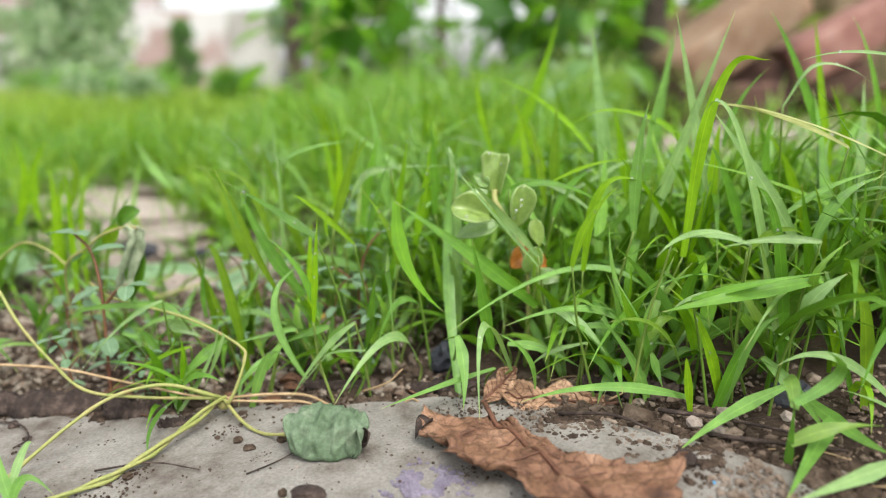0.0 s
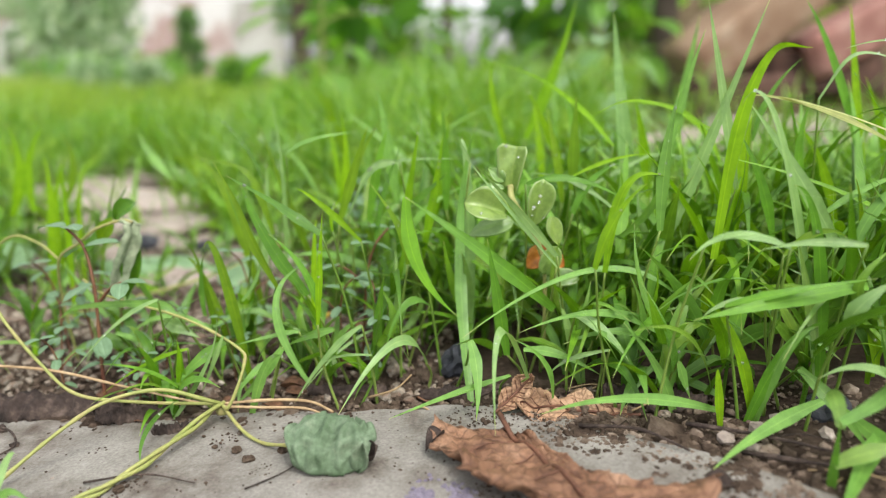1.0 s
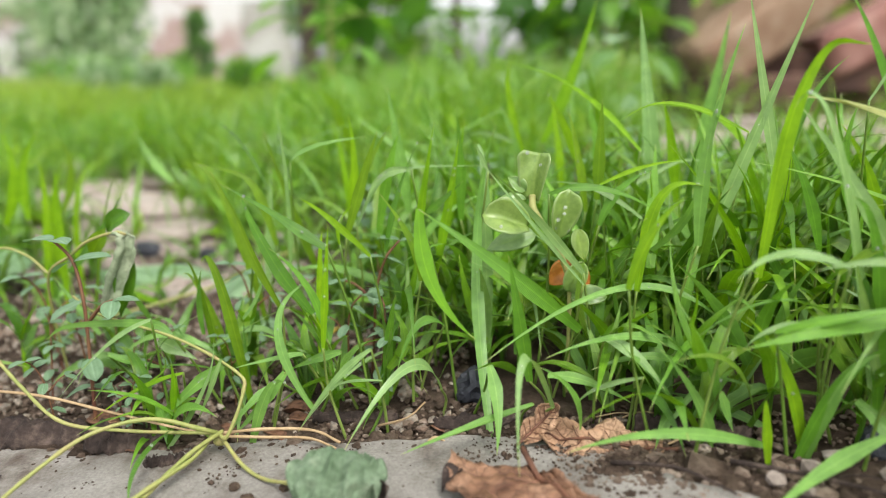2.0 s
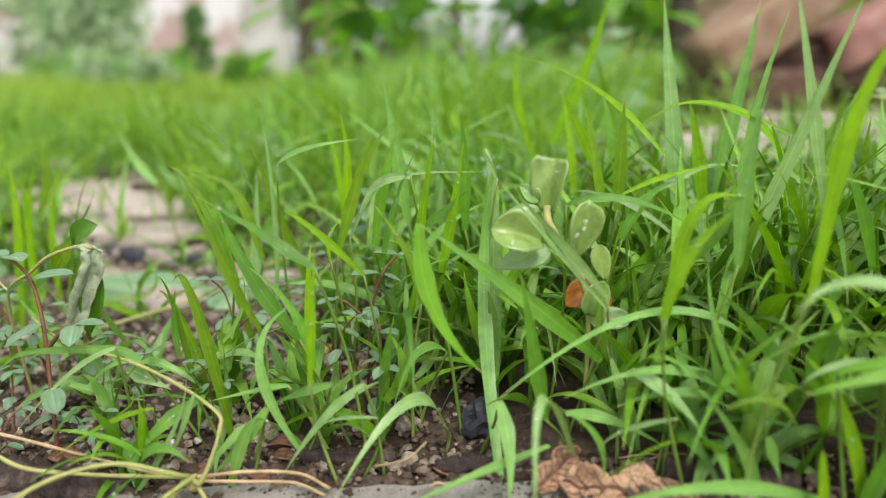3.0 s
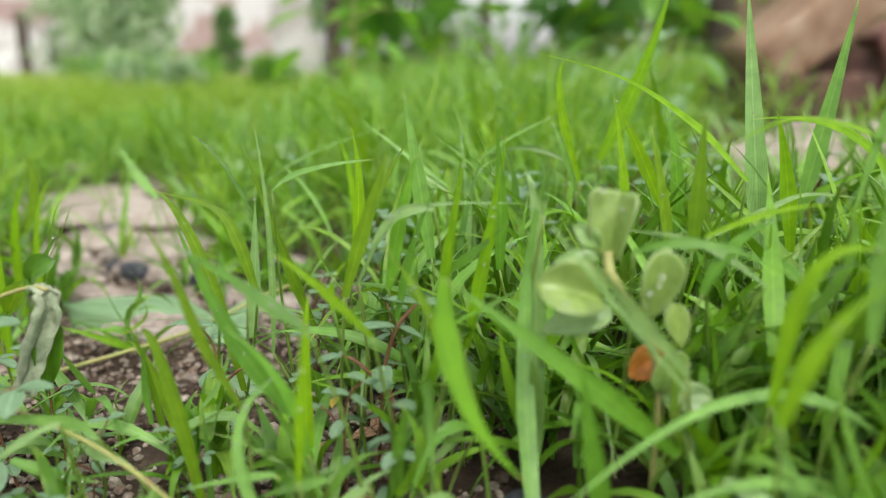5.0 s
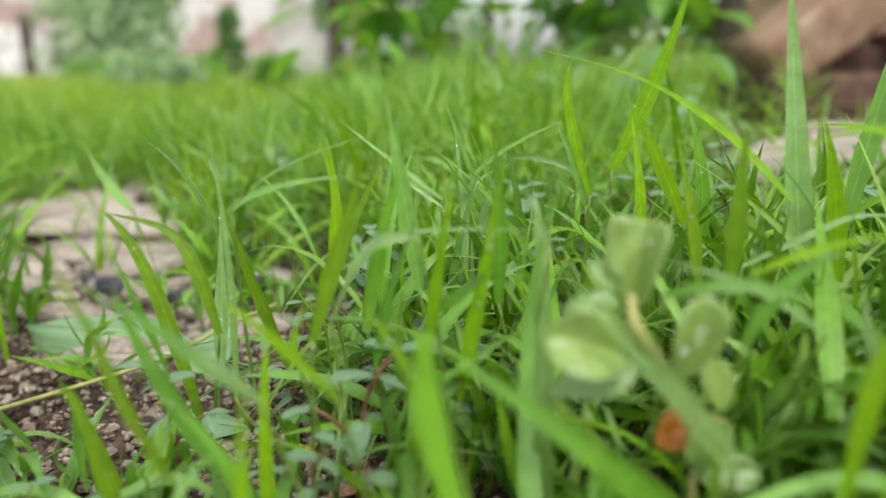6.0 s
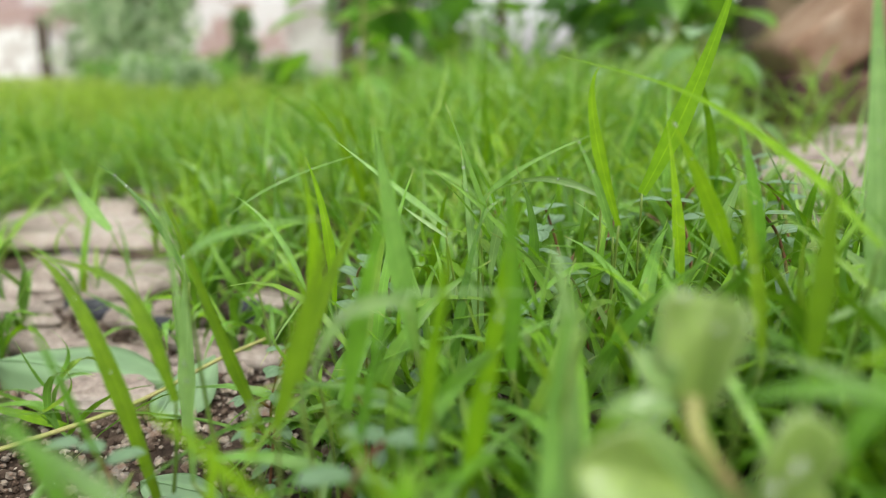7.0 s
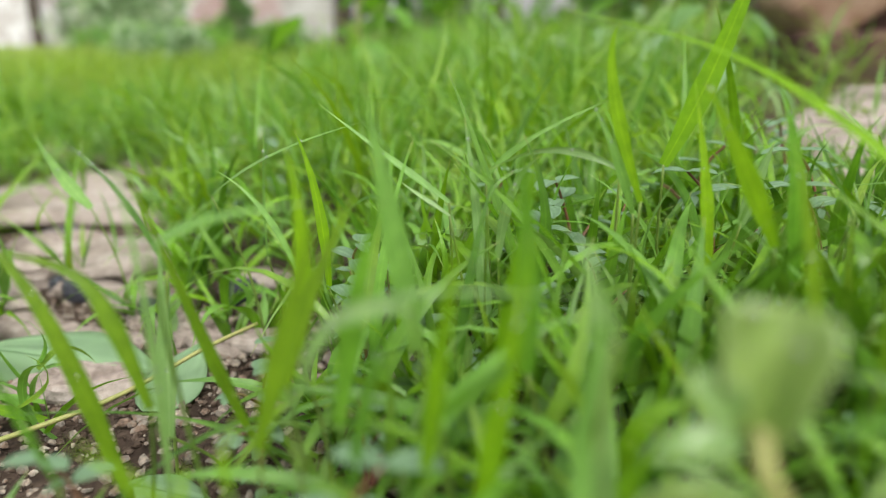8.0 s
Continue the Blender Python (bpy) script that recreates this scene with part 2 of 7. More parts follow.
BRICK = rough_surface("red_brick", [(0.3, (0.24, 0.14, 0.09)), (0.55, (0.335, 0.225, 0.155)), (0.75, (0.43, 0.33, 0.245))], 24, 260, 0.9, 0.9, 0.45, 0.002, 0.2)
PINK_BRICK = rough_surface("pink_brick", [(0.3, (0.26, 0.12, 0.10)), (0.55, (0.38, 0.20, 0.17)), (0.75, (0.46, 0.29, 0.25))], 24, 260, 0.9, 0.9, 0.45, 0.002, 0.2)
# brick darkened so that the heap's shade sits in the colour
SHADED_BRICK = rough_surface("shaded_brick", [(0.3, (0.045, 0.028, 0.024)), (0.55, (0.10, 0.055, 0.042)), (0.75, (0.17, 0.10, 0.075))], 24, 260, 0.9, 0.9, 0.45, 0.002, 0.2)
BARK = rough_surface("dark_bark", [(0.3, (0.022, 0.015, 0.012)), (0.52, (0.060, 0.042, 0.034)), (0.72, (0.15, 0.11, 0.088))], 130, 520, 1.0, 0.85, 0.6, 0.0015)
CHARCOAL = rough_surface("charcoal", [(0.3, (0.02, 0.022, 0.028)), (0.7, (0.06, 0.064, 0.08))], 120, 600, 0.8, 0.5, 0.5, 0.0008, 0.4)
PURPLE = rough_surface("purple_fleck", [(0.3, (0.13, 0.11, 0.15)), (0.7, (0.26, 0.235, 0.29))], 200, 900, 0.6, 0.9, 0.5, 0.0006)
TRUNK = rough_surface("trunk_bark", [(0.3, (0.05, 0.038, 0.028)), (0.7, (0.13, 0.10, 0.075))], 14, 90, 1.0, 0.9, 0.6, 0.01)
EARTH = rough_surface("earth_bank", [(0.3, (0.05, 0.06, 0.02)), (0.47, (0.13, 0.10, 0.055)), (0.7, (0.27, 0.20, 0.13))], 11, 90, 1.0, 0.95, 0.7, 0.006, 0.15)
WATER, wnod, wlin, wbs = material("water_drop")
wbs.inputs["Base Color"].default_value = (1, 1, 1, 1)
wbs.inputs["Roughness"].default_value = 0.02
wbs.inputs["Transmission Weight"].default_value = 0.9
wbs.inputs["IOR"].default_value = 1.33
BLUE_FLECK = rough_surface("blue_fleck", [(0.3, (0.05, 0.22, 0.40)), (0.7, (0.10, 0.30, 0.50))], 300, 900, 0.2, 0.4, 0.2, 0.0002)
PLASTER = rough_surface("old_plaster", [(0.3, (0.25, 0.225, 0.205)), (0.5, (0.38, 0.36, 0.34)), (0.7, (0.54, 0.53, 0.52))], 0.9, 14, 0.5, 0.9, 0.3, 0.01)

LIMEWASH = rough_surface("limewash", [(0.35, (0.36, 0.29, 0.28)), (0.5, (0.60, 0.57, 0.57)), (0.65, (0.80, 0.80, 0.82))], 3.4, 14, 0.5, 0.9, 0.2, 0.01)


def brick_wall_material():
    m, n, l, b = material("weathered_brick_wall")
    c = n.new("ShaderNodeTexCoord")
    mp = n.new("ShaderNodeMapping")
    mp.inputs["Rotation"].default_value = (radians(90), 0, 0)
    l.new(c.outputs["Object"], mp.inputs[0])
    bk = n.new("ShaderNodeTexBrick")
    bk.inputs["Color1"].default_value = (0.31, 0.185, 0.175, 1)
    bk.inputs["Color2"].default_value = (0.39, 0.255, 0.24, 1)
    bk.inputs["Mortar"].default_value = (0.40, 0.37, 0.35, 1)
    bk.inputs["Scale"].default_value = 1.0
    bk.inputs["Brick Width"].default_value, bk.inputs["Row Height"].default_value = 0.23, 0.075
    bk.inputs["Mortar Size"].default_value = 0.008
    l.new(mp.outputs[0], bk.inputs["Vector"])
    patch = noise_tex(n, l, 0.75, 5, 0.6)
    white = ramp(n, [(0.50, (0, 0, 0)), (0.58, (0.9, 0.9, 0.9))])
    l.new(patch.outputs["Fac"], white.inputs[0])
    l.new(mixed(n, l, "MIX", white.outputs[0], bk.outputs["Color"], (0.60, 0.58, 0.59)), b.inputs["Base Color"])
    b.inputs["Roughness"].default_value = 0.9
    bp = n.new("ShaderNodeBump")
    bp.inputs["Distance"].default_value = 0.008
    bp.invert = True
    l.new(bk.outputs["Fac"], bp.inputs["Height"])
    l.new(bp.outputs[0], b.inputs["Normal"])
    return m


BRICK_WALL = brick_wall_material()


def ground_material():
    m, n, l, b = material("ground_soil")
    big = noise_tex(n, l, 26, 5)
    small = noise_tex(n, l, 380, 6, 0.7)
    col = ramp(n, [(0.3, (0.035, 0.024, 0.017)), (0.5, (0.08, 0.056, 0.041)), (0.72, (0.20, 0.15, 0.113))])
    l.new(big.outputs["Fac"], col.inputs[0])
    grain = ramp(n, [(0.3, (0.4, 0.38, 0.35)), (0.65, (1.1, 1.08, 1.05))])
    l.new(small.outputs["Fac"], grain.inputs[0])
    soil = mixed(n, l, "MULTIPLY", 0.8, col.outputs[0], grain.outputs[0])
    turf_n = noise_tex(n, l, 1.7, 6, 0.7)
    turf = ramp(n, [(0.3, (0.09, 0.12, 0.02)), (0.7, (0.20, 0.26, 0.06))])
    l.new(turf_n.outputs["Fac"], turf.inputs[0])
    # turf takes over from bare soil away from the paving
    c = n.new("ShaderNodeTexCoord")
    mr = n.new("ShaderNodeMapRange")
    mr.inputs[1].default_value, mr.inputs[2].default_value = 0.9, 2.2
    far = n.new("ShaderNodeVectorMath")
    far.operation = "LENGTH"
    l.new(c.outputs["Object"], far.inputs[0])
    l.new(far.outputs["Value"], mr.inputs[0])
    l.new(mixed(n, l, "MIX", mr.outputs[0], soil, turf.outputs[0]), b.inputs["Base Color"])
    b.inputs["Roughness"].default_value = 0.95
    b.inputs["Specular IOR Level"].default_value = 0.15
    bp = n.new("ShaderNodeBump")
    bp.inputs["Strength"].default_value, bp.inputs["Distance"].default_value = 1.0, 0.003
    l.new(small.outputs["Fac"], bp.inputs["Height"])
    l.new(bp.outputs[0], b.inputs["Normal"])
    return m


GROUND = ground_material()


# ---- mesh helpers ----
def mesh_of(name, verts, faces, mat, uvs=None, smooth=True):
    me = bpy.data.meshes.new(name)
    me.from_pydata([tuple(map(float, v)) for v in verts], [], [tuple(map(int, f)) for f in faces])
    if uvs is not None:
        layer = me.uv_layers.new(name="UVMap")
        idx = np.empty(len(me.loops), dtype=np.int32)
        me.loops.foreach_get("vertex_index", idx)
        layer.data.foreach_set("uv", np.asarray(uvs, dtype=np.float32)[idx].ravel())
    me.materials.append(mat)
    if smooth:
        me.polygons.foreach_set("use_smooth", np.ones(len(me.polygons), dtype=bool))
    me.update()
    return me


def thing(name, mesh, label, category, m=None, group="", kind=""):
    ob = new(name, mesh)
    if m is not None:
        ob.matrix_world = m
    return tagged(ob, label, category, group, kind)


def part(name, mesh, parent, label="", m=None):
    ob = new(name, mesh)
    ob.parent = parent
    if m is not None:
        ob.matrix_local = m
    return tagged(ob, label)


def base_empty(name, label, category, m, group=""):
    ob = new(name)
    ob.empty_display_size = 0.02
    ob.matrix_world = m
    return tagged(ob, label, category, group)


def gz(x, y):
    """The lie of the land: it falls gently to the left of the slab and levels out behind."""
    return 0.045 * math.tanh(1.9 * x) * max(0.25, min(1.0, 1.25 - 0.3 * y))


def edge_y(x):
    """The worn back edge of the concrete."""
    y = 0.146 + 0.006 * noise.noise((x * 22, 3.1, 0)) + 0.003 * noise.noise((x * 75, 1.7, 0))
    if x > 0.02:
        y -= 0.62 * (x - 0.02) + 4.0 * max(0.0, x - 0.07) ** 2 + 0.006 * noise.noise((x * 60, 9.3, 2)) * min(1, (x - 0.02) * 40)
    return y


def blades_mesh(name, p0, p1, p2, width, side, mat, rings=8, fold=0.2, taper=0.3):
    """Grass blades along quadratic curves through p0, p1 (middle), p2."""
    p0, p1, p2 = (np.asarray(a, dtype=float).reshape(-1, 3) for a in (p0, p1, p2))
    ctrl = 2 * p1 - 0.5 * (p0 + p2)
    t = np.linspace(0, 1, rings)[None, :, None]
    c = (1 - t) ** 2 * p0[:, None] + 2 * t * (1 - t) * ctrl[:, None] + t ** 2 * p2[:, None]
    return ribbons(name, c, width, side, mat, fold, taper)


def ribbons(name, c, width, side, mat, fold=0.2, taper=0.3, twist=0.0):
    """Folded, tapering strips along the centre lines c (strips x rings x 3)."""
    side = np.asarray(side, dtype=float).reshape(-1, 3)
    width = np.asarray(width, dtype=float).reshape(-1)
    n, rings = c.shape[:2]
    t = np.linspace(0, 1, rings)[None, :, None]
    tan = np.gradient(c, axis=1)
    tan /= np.linalg.norm(tan, axis=2, keepdims=True) + 1e-9
    s = side[:, None] - tan * (side[:, None] * tan).sum(2, keepdims=True)
    s /= np.linalg.norm(s, axis=2, keepdims=True) + 1e-9
    nor = np.cross(tan, s)
    if twist:
        s, nor = s * np.cos(twist * t) + nor * np.sin(twist * t), nor * np.cos(twist * t) - s * np.sin(twist * t)
    tt = t[..., 0]
    prof = np.minimum(1.0, taper + (1 - taper) * np.minimum(1, tt / 0.3)) * np.clip((1 - tt) / 0.68, 0, 1) ** 0.95
    prof = np.maximum(prof, 0.02) * width[:, None] * 0.5
    left = c - s * prof[..., None] + nor * (fold * prof)[..., None]
    right = c + s * prof[..., None] + nor * (fold * prof)[..., None]
    v = np.stack([left, c, right], axis=2).reshape(-1, 3)
    uv = np.stack([np.broadcast_to(np.array([0, 0.5, 1.0]), (n, rings, 3)), np.broadcast_to(tt[..., None], (n, rings, 3))], axis=-1).reshape(-1, 2)
    r = np.arange(rings - 1)
    quads = np.concatenate([np.stack([3 * r + k, 3 * r + k + 1, 3 * r + k + 4, 3 * r + k + 3], 1) for k in (0, 1)])
    f = (quads[None] + (np.arange(n) * rings * 3)[:, None, None]).reshape(-1, 4)
    me = bpy.data.meshes.new(name)
    me.vertices.add(len(v))
    me.vertices.foreach_set("co", v.astype(np.float32).ravel())
    me.loops.add(f.size)
    me.loops.foreach_set("vertex_index", f.astype(np.int32).ravel())
    me.polygons.add(len(f))
    me.polygons.foreach_set("loop_start", (np.arange(len(f)) * 4).astype(np.int32))
    me.update(calc_edges=True)
    layer = me.uv_layers.new(name="UVMap")
    layer.data.foreach_set("uv", uv.astype(np.float32)[f.ravel()].ravel())
    me.polygons.foreach_set("use_smooth", np.ones(len(f), dtype=bool))
    me.materials.append(mat)
    me.update()
    return me


def tube(points, r0, r1, sides=7, steps=8, wobble=0.0):
    """A smooth tapering tube through the points: vertices and faces."""
    p = [Vector(q) for q in points]
    p = [2 * p[0] - p[1]] + p + [2 * p[-1] - p[-2]]
    line = []
    for i in range(1, len(p) - 2):
        for k in range(steps):
            t = k / steps
            line.append(0.5 * ((2 * p[i]) + (p[i + 1] - p[i - 1]) * t + (2 * p[i - 1] - 5 * p[i] + 4 * p[i + 1] - p[i + 2]) * t * t
                               + (3 * p[i] - p[i - 1] - 3 * p[i + 1] + p[i + 2]) * t ** 3))
    line.append(p[-2])
    verts, faces = [], []
    last = len(line) - 1
    for i, q in enumerate(line):
        d = (line[min(i + 1, last)] - line[max(i - 1, 0)]).normalized()
        a = d.cross(Vector((0.13, 0.21, 0.97))).normalized()
        b = d.cross(a)
        r = r0 + (r1 - r0) * i / last
        r *= 1 + wobble * noise.noise(q * 300)
        for k in range(sides):
            w = 2 * math.pi * k / sides
            verts.append(q + a * (r * math.cos(w)) + b * (r * math.sin(w)))
    for i in range(last):
        for k in range(sides):
            k2 = (k + 1) % sides
            faces.append((i * sides + k, i * sides + k2, (i + 1) * sides + k2, (i + 1) * sides + k))
    faces.append(tuple(range(sides))[::-1])
    faces.append(tuple(last * sides + k for k in range(sides)))
    return verts, faces


def tube_mesh(name, points, r0, r1, mat, sides=7, steps=8, wobble=0.0):
    return mesh_of(name, *tube(points, r0, r1, sides, steps, wobble), mat)


OUTLINES = {
    "obovate": lambda t: math.sin(math.pi * min(1, t ** 1.7)) ** 0.42 if t < 1 else 0.0,
    "ovate": lambda t: math.sin(math.pi * t ** 0.75) ** 0.8,
    "paddle": lambda t: (0.28 + 0.72 * min(1.0, t / 0.55) ** 0.8) * (1.0 if t < 0.75 else 1 - 0.45 * ((t - 0.75) / 0.25) ** 2.4),
    "fan": lambda t: (0.5 + 0.5 * t ** 0.8) * (1.0 if t < 0.82 else 1 - 0.3 * ((t - 0.82) / 0.18) ** 2),
    "round": lambda t: math.sqrt(max(0.0, 1 - (2 * t - 1) ** 2)),
    "lance": lambda t: math.sin(math.pi * t ** 0.8) ** 1.1,
}


def leaf_mesh(name, length, width, mat, shape="ovate", fold=0.25, bend=0.3, ripple=0.04, nu=6, nv=10, seed=0.0, thick=0.0, teeth=0.0, notch=0.0):
    """A leaf from its stalk along +y, face up, folded along the midrib and bent down at the tip."""
    verts, uvs, faces = [], [], []
    f = OUTLINES[shape]
    for j in range(nv + 1):
        t = j / nv
        w = max(0.015, f(t)) * width / 2
        w *= 1 + teeth * math.sin(j * 2.4 + seed)
        ang = bend * t
        y = length * (math.sin(ang) / bend if abs(bend) > 1e-3 else t)
        z0 = -length * ((1 - math.cos(ang)) / bend if abs(bend) > 1e-3 else 0)
        for i in range(nu + 1):
            u = i / nu * 2 - 1
            z = z0 + abs(u) * w * fold + ripple * length * noise.noise((u * 1.6 + seed, t * 2.4, seed * 1.7))
            verts.append((u * w, y * (1 - notch * (1 - abs(u)) * t ** 4), z))
            uvs.append((i / nu, t * 0.9))
    for j in range(nv):
        for i in range(nu):
            a = j * (nu + 1) + i
            faces.append((a, a + 1, a + nu + 2, a + nu + 1))
    if thick:
        k = len(verts)
        verts += [(x, y, z - thick) for x, y, z in verts]
        uvs += uvs
        faces += [tuple(q + k for q in reversed(fc)) for fc in faces]
        rim = [i for i in range(nu + 1)] + [j * (nu + 1) + nu for j in range(1, nv + 1)] + [nv * (nu + 1) + i for i in range(nu - 1, -1, -1)] + [j * (nu + 1) for j in range(nv - 1, 0, -1)]
        for a, b in zip(rim, rim[1:] + rim[:1]):
            faces.append((b, a, a + k, b + k))
    return mesh_of(name, verts, faces, mat, uvs)


def aim(base, tip, face=(0, 0, 1)):
    """Pose whose +y runs from base to tip and whose +z is nearest to face."""
    b, y = Vector(base), (Vector(tip) - Vector(base)).normalized()
    x = y.cross(Vector(face)).normalized()
    z = x.cross(y)
    m = Matrix((x, y, z)).transposed().to_4x4()
    m.translation = b
    return m


def grains(name, places, sizes, mat, seed=1, flat=0.75):
    """Loose grains: many small uneven lumps in one mesh."""
    rng = np.random.default_rng(seed)
    g = (1 + 5 ** 0.5) / 2
    ico = np.array([(-1, g, 0), (1, g, 0), (-1, -g, 0), (1, -g, 0), (0, -1, g), (0, 1, g), (0, -1, -g), (0, 1, -g), (g, 0, -1), (g, 0, 1), (-g, 0, -1), (-g, 0, 1)]) / 1.9
    tri = np.array([(0, 11, 5), (0, 5, 1), (0, 1, 7), (0, 7, 10), (0, 10, 11), (1, 5, 9), (5, 11, 4), (11, 10, 2), (10, 7, 6), (7, 1, 8),
                    (3, 9, 4), (3, 4, 2), (3, 2, 6), (3, 6, 8), (3, 8, 9), (4, 9, 5), (2, 4, 11), (6, 2, 10), (8, 6, 7), (9, 8, 1)])
    n = len(places)
    v = ico[None] * rng.uniform(0.65, 1.25, (n, 12, 1)) * rng.uniform(0.7, 1.3, (n, 1, 3)) * np.asarray(sizes)[:, None, None]
    v[..., 2] *= flat
    a = rng.uniform(0, 6.28, n)
    ca, sa = np.cos(a)[:, None], np.sin(a)[:, None]
    v = np.stack([v[..., 0] * ca - v[..., 1] * sa, v[..., 0] * sa + v[..., 1] * ca, v[..., 2]], -1) + np.asarray(places)[:, None]
    f = (tri[None] + (np.arange(n) * 12)[:, None, None]).reshape(-1, 3)
    return mesh_of(name, v.reshape(-1, 3), f, mat, None, False)


# ---- ground and paving ----
def graded(n, reach, fine, centre):
    k = math.asinh(reach / fine)
    return [centre + fine * math.sinh(k * (2 * i / (n - 1) - 1)) for i in range(n)]


def make_ground():
    xs, ys = graded(261, 90.0, 0.03, 0.0), graded(261, 90.0, 0.03, 0.2)
    verts, faces = [], []
    for y in ys:
        for x in xs:
            z = gz(x, y)
            near = max(0.0, 1 - math.hypot(x, y - 0.3) / 1.5)
            z += near * (0.0035 * noise.noise((x * 30, y * 30, 0)) + 0.0018 * noise.noise((x * 110, y * 110, 4)))
            if y < edge_y(max(-0.7, min(0.16, x))) - 0.004 and -0.72 < x < 0.2:
                z -= 0.012
            if x > 0.25 and y > 0.9:
                z += 0.03 * min(1, (x - 0.25) * 2) * min(1, (y - 0.9) * 2) * max(0, 1 - y / 6)
            verts.append((x, y, z))
    n = len(xs)
    for j in range(len(ys) - 1):
        for i in range(n - 1):
            a = j * n + i
            faces.append((a, a + 1, a + n + 1, a + n))
    return thing("ground", mesh_of("ground", verts, faces, GROUND), "brown gritty garden soil under the grass", "ground", kind="structure")


make_ground()


def make_slab():
    xs = [-0.7 + 0.005 * i for i in range(173)]
    rows = 44
    verts, faces = [], []
    for x in xs:
        e = edge_y(x)
        for j in range(rows):
            t = j / (rows - 1)
            y = -0.9 + (e + 0.9) * (1 - (1 - t) ** 2.2)
            z = gz(x, y) + 0.002 + 0.0012 * noise.noise((x * 24, y * 24, 7)) + 0.0006 * noise.noise((x * 130, y * 130, 2))
            verts.append((x, y, z))
        # rounded, broken lip and the face below it
        verts.append((x, e + 0.0012, gz(x, e) + 0.0005 + 0.0008 * noise.noise((x * 90, 5, 5))))
        verts.append((x, e + 0.0016 + 0.001 * noise.noise((x * 160, 8, 5)), gz(x, e) - 0.016))
    n = rows + 2
    for i in range(len(xs) - 1):
        for j in range(n - 1):
            a = i * n + j
            faces.append((a, a + n, a + n + 1, a + 1))
    return thing("pavement", mesh_of("pavement", verts, faces, CONCRETE), "pale grey-beige worn concrete slab with a broken edge", "paving", kind="structure")


make_slab()

rng = np.random.default_rng(11)


def scatter_crumbs():
    """Soil crumbs and grit along the slab's edge and over the bare ground."""
    pts, sz = [], []
    for _ in range(2600):
        x = rng.uniform(-0.26, 0.2)
        y = edge_y(x) + rng.normal(0.006, 0.011)
        pts.append((x, y, gz(x, y) + 0.001))
        sz.append(rng.uniform(0.0004, 0.0014) * (1.6 if rng.random() < 0.06 else 1))
    for _ in range(12000):
        x, y = rng.uniform(-0.22, 0.15), rng.uniform(0.05, 0.15)
        if y > edge_y(x):
            continue
        if noise.noise((x * 48, y * 48, 3)) < 0.26 and rng.random() < 0.95:
            continue
        pts.append((x, y, gz(x, y) + 0.0023))
        sz.append(0.00018 + rng.gamma(1.6, 0.00013))
    for _ in range(7000):
        x = rng.uniform(0.03, 0.18)
        y = edge_y(min(0.16, x)) - rng.gamma(1.5, 0.007) + 0.006
        if noise.noise((x * 46, y * 46, 5)) < 0.0 or y < 0.03:
            continue
        pts.append((x, y, gz(x, y) + 0.0022))
        sz.append(0.0003 + rng.gamma(1.5, 0.00028))
    thing("soil_crumbs", grains("soil_crumbs", pts, sz, SOIL_CRUMB, 3), "loose dark soil crumbs along the concrete edge", "soil", kind="stuff")
    pts, sz = [], []
    for _ in range(2600):
        x, y = rng.uniform(0.06, 0.2), rng.uniform(0.03, 0.16)
        if y < edge_y(x) - 0.01:
            continue
        pts.append((x, y, gz(x, y) + 0.0008))
        sz.append(0.0003 + rng.gamma(1.5, 0.0003))
    for _ in range(4200):
        x = rng.uniform(0.03, 0.17)
        y = edge_y(min(0.16, x)) - abs(rng.normal(0, 0.028))
        if rng.random() > (x - 0.02) * 12 or y < 0.02:
            continue
        if noise.noise((x * 42, y * 42, 8)) < 0.02:
            continue
        pts.append((x, y, gz(x, y) + 0.0023))
        sz.append(0.00022 + rng.gamma(1.5, 0.00022))
    return thing("sandy_grit", grains("sandy_grit", pts, sz, CRUMB, 4), "loose sandy grit on the broken slab corner", "soil", kind="stuff")


def scatter_gravel():
    """Mixed grit: mostly fine dark grains, a few pink, tan and grey pebbles on top."""
    for name, count, mean, lift, mat, label in (("grit", 7000, 0.00030, 0.0010, SOIL_CRUMB, "fine dark soil grit between the stones"),
                                                ("gravel", 5200, 0.00042, 0.0016, GRAVEL, "fine pink, tan and grey gravel on bare soil")):
        pts, sz = [], []
        for _ in range(count):
            x, y = rng.uniform(-0.36, 0.0), rng.uniform(0.152, 0.46)
            if rng.random() > 1.1 - 2.2 * abs(x + 0.16) - 4 * max(0, y - 0.36):
                continue
            pts.append((x, y, gz(x, y) + lift))
            sz.append(rng.gamma(2.6, mean) + 0.0004)
        thing(name, grains(name, pts, sz, mat, 5), label, name, kind="stuff")


scatter_crumbs()
scatter_gravel()

PEBBLES = (((-0.163, 0.139), 0.0032), ((-0.150, 0.128), 0.002), ((-0.121, 0.106), 0.0016), ((-0.04, 0.1), 0.0016), ((0.1, 0.122), 0.003),
           ((0.088, 0.117), 0.0026), ((0.094, 0.112), 0.0022), ((0.108, 0.128), 0.0028), ((-0.012, 0.112), 0.0012), ((0.118, 0.118), 0.0024))
for k, ((x, y), r) in enumerate(PEBBLES):
    dark = k in (0, 1, 8)
    thing("pebble", grains("pebble", [(0, 0, 0)], [r], BARK if dark else STONE, 40 + k), "small dark soil pebble on the concrete" if dark else "small pale stone pebble in the soil",
          "pebble", pose(x, y, gz(x, y) + r * 0.5 + 0.001, 0, 0, 40 * k), "pebbles")


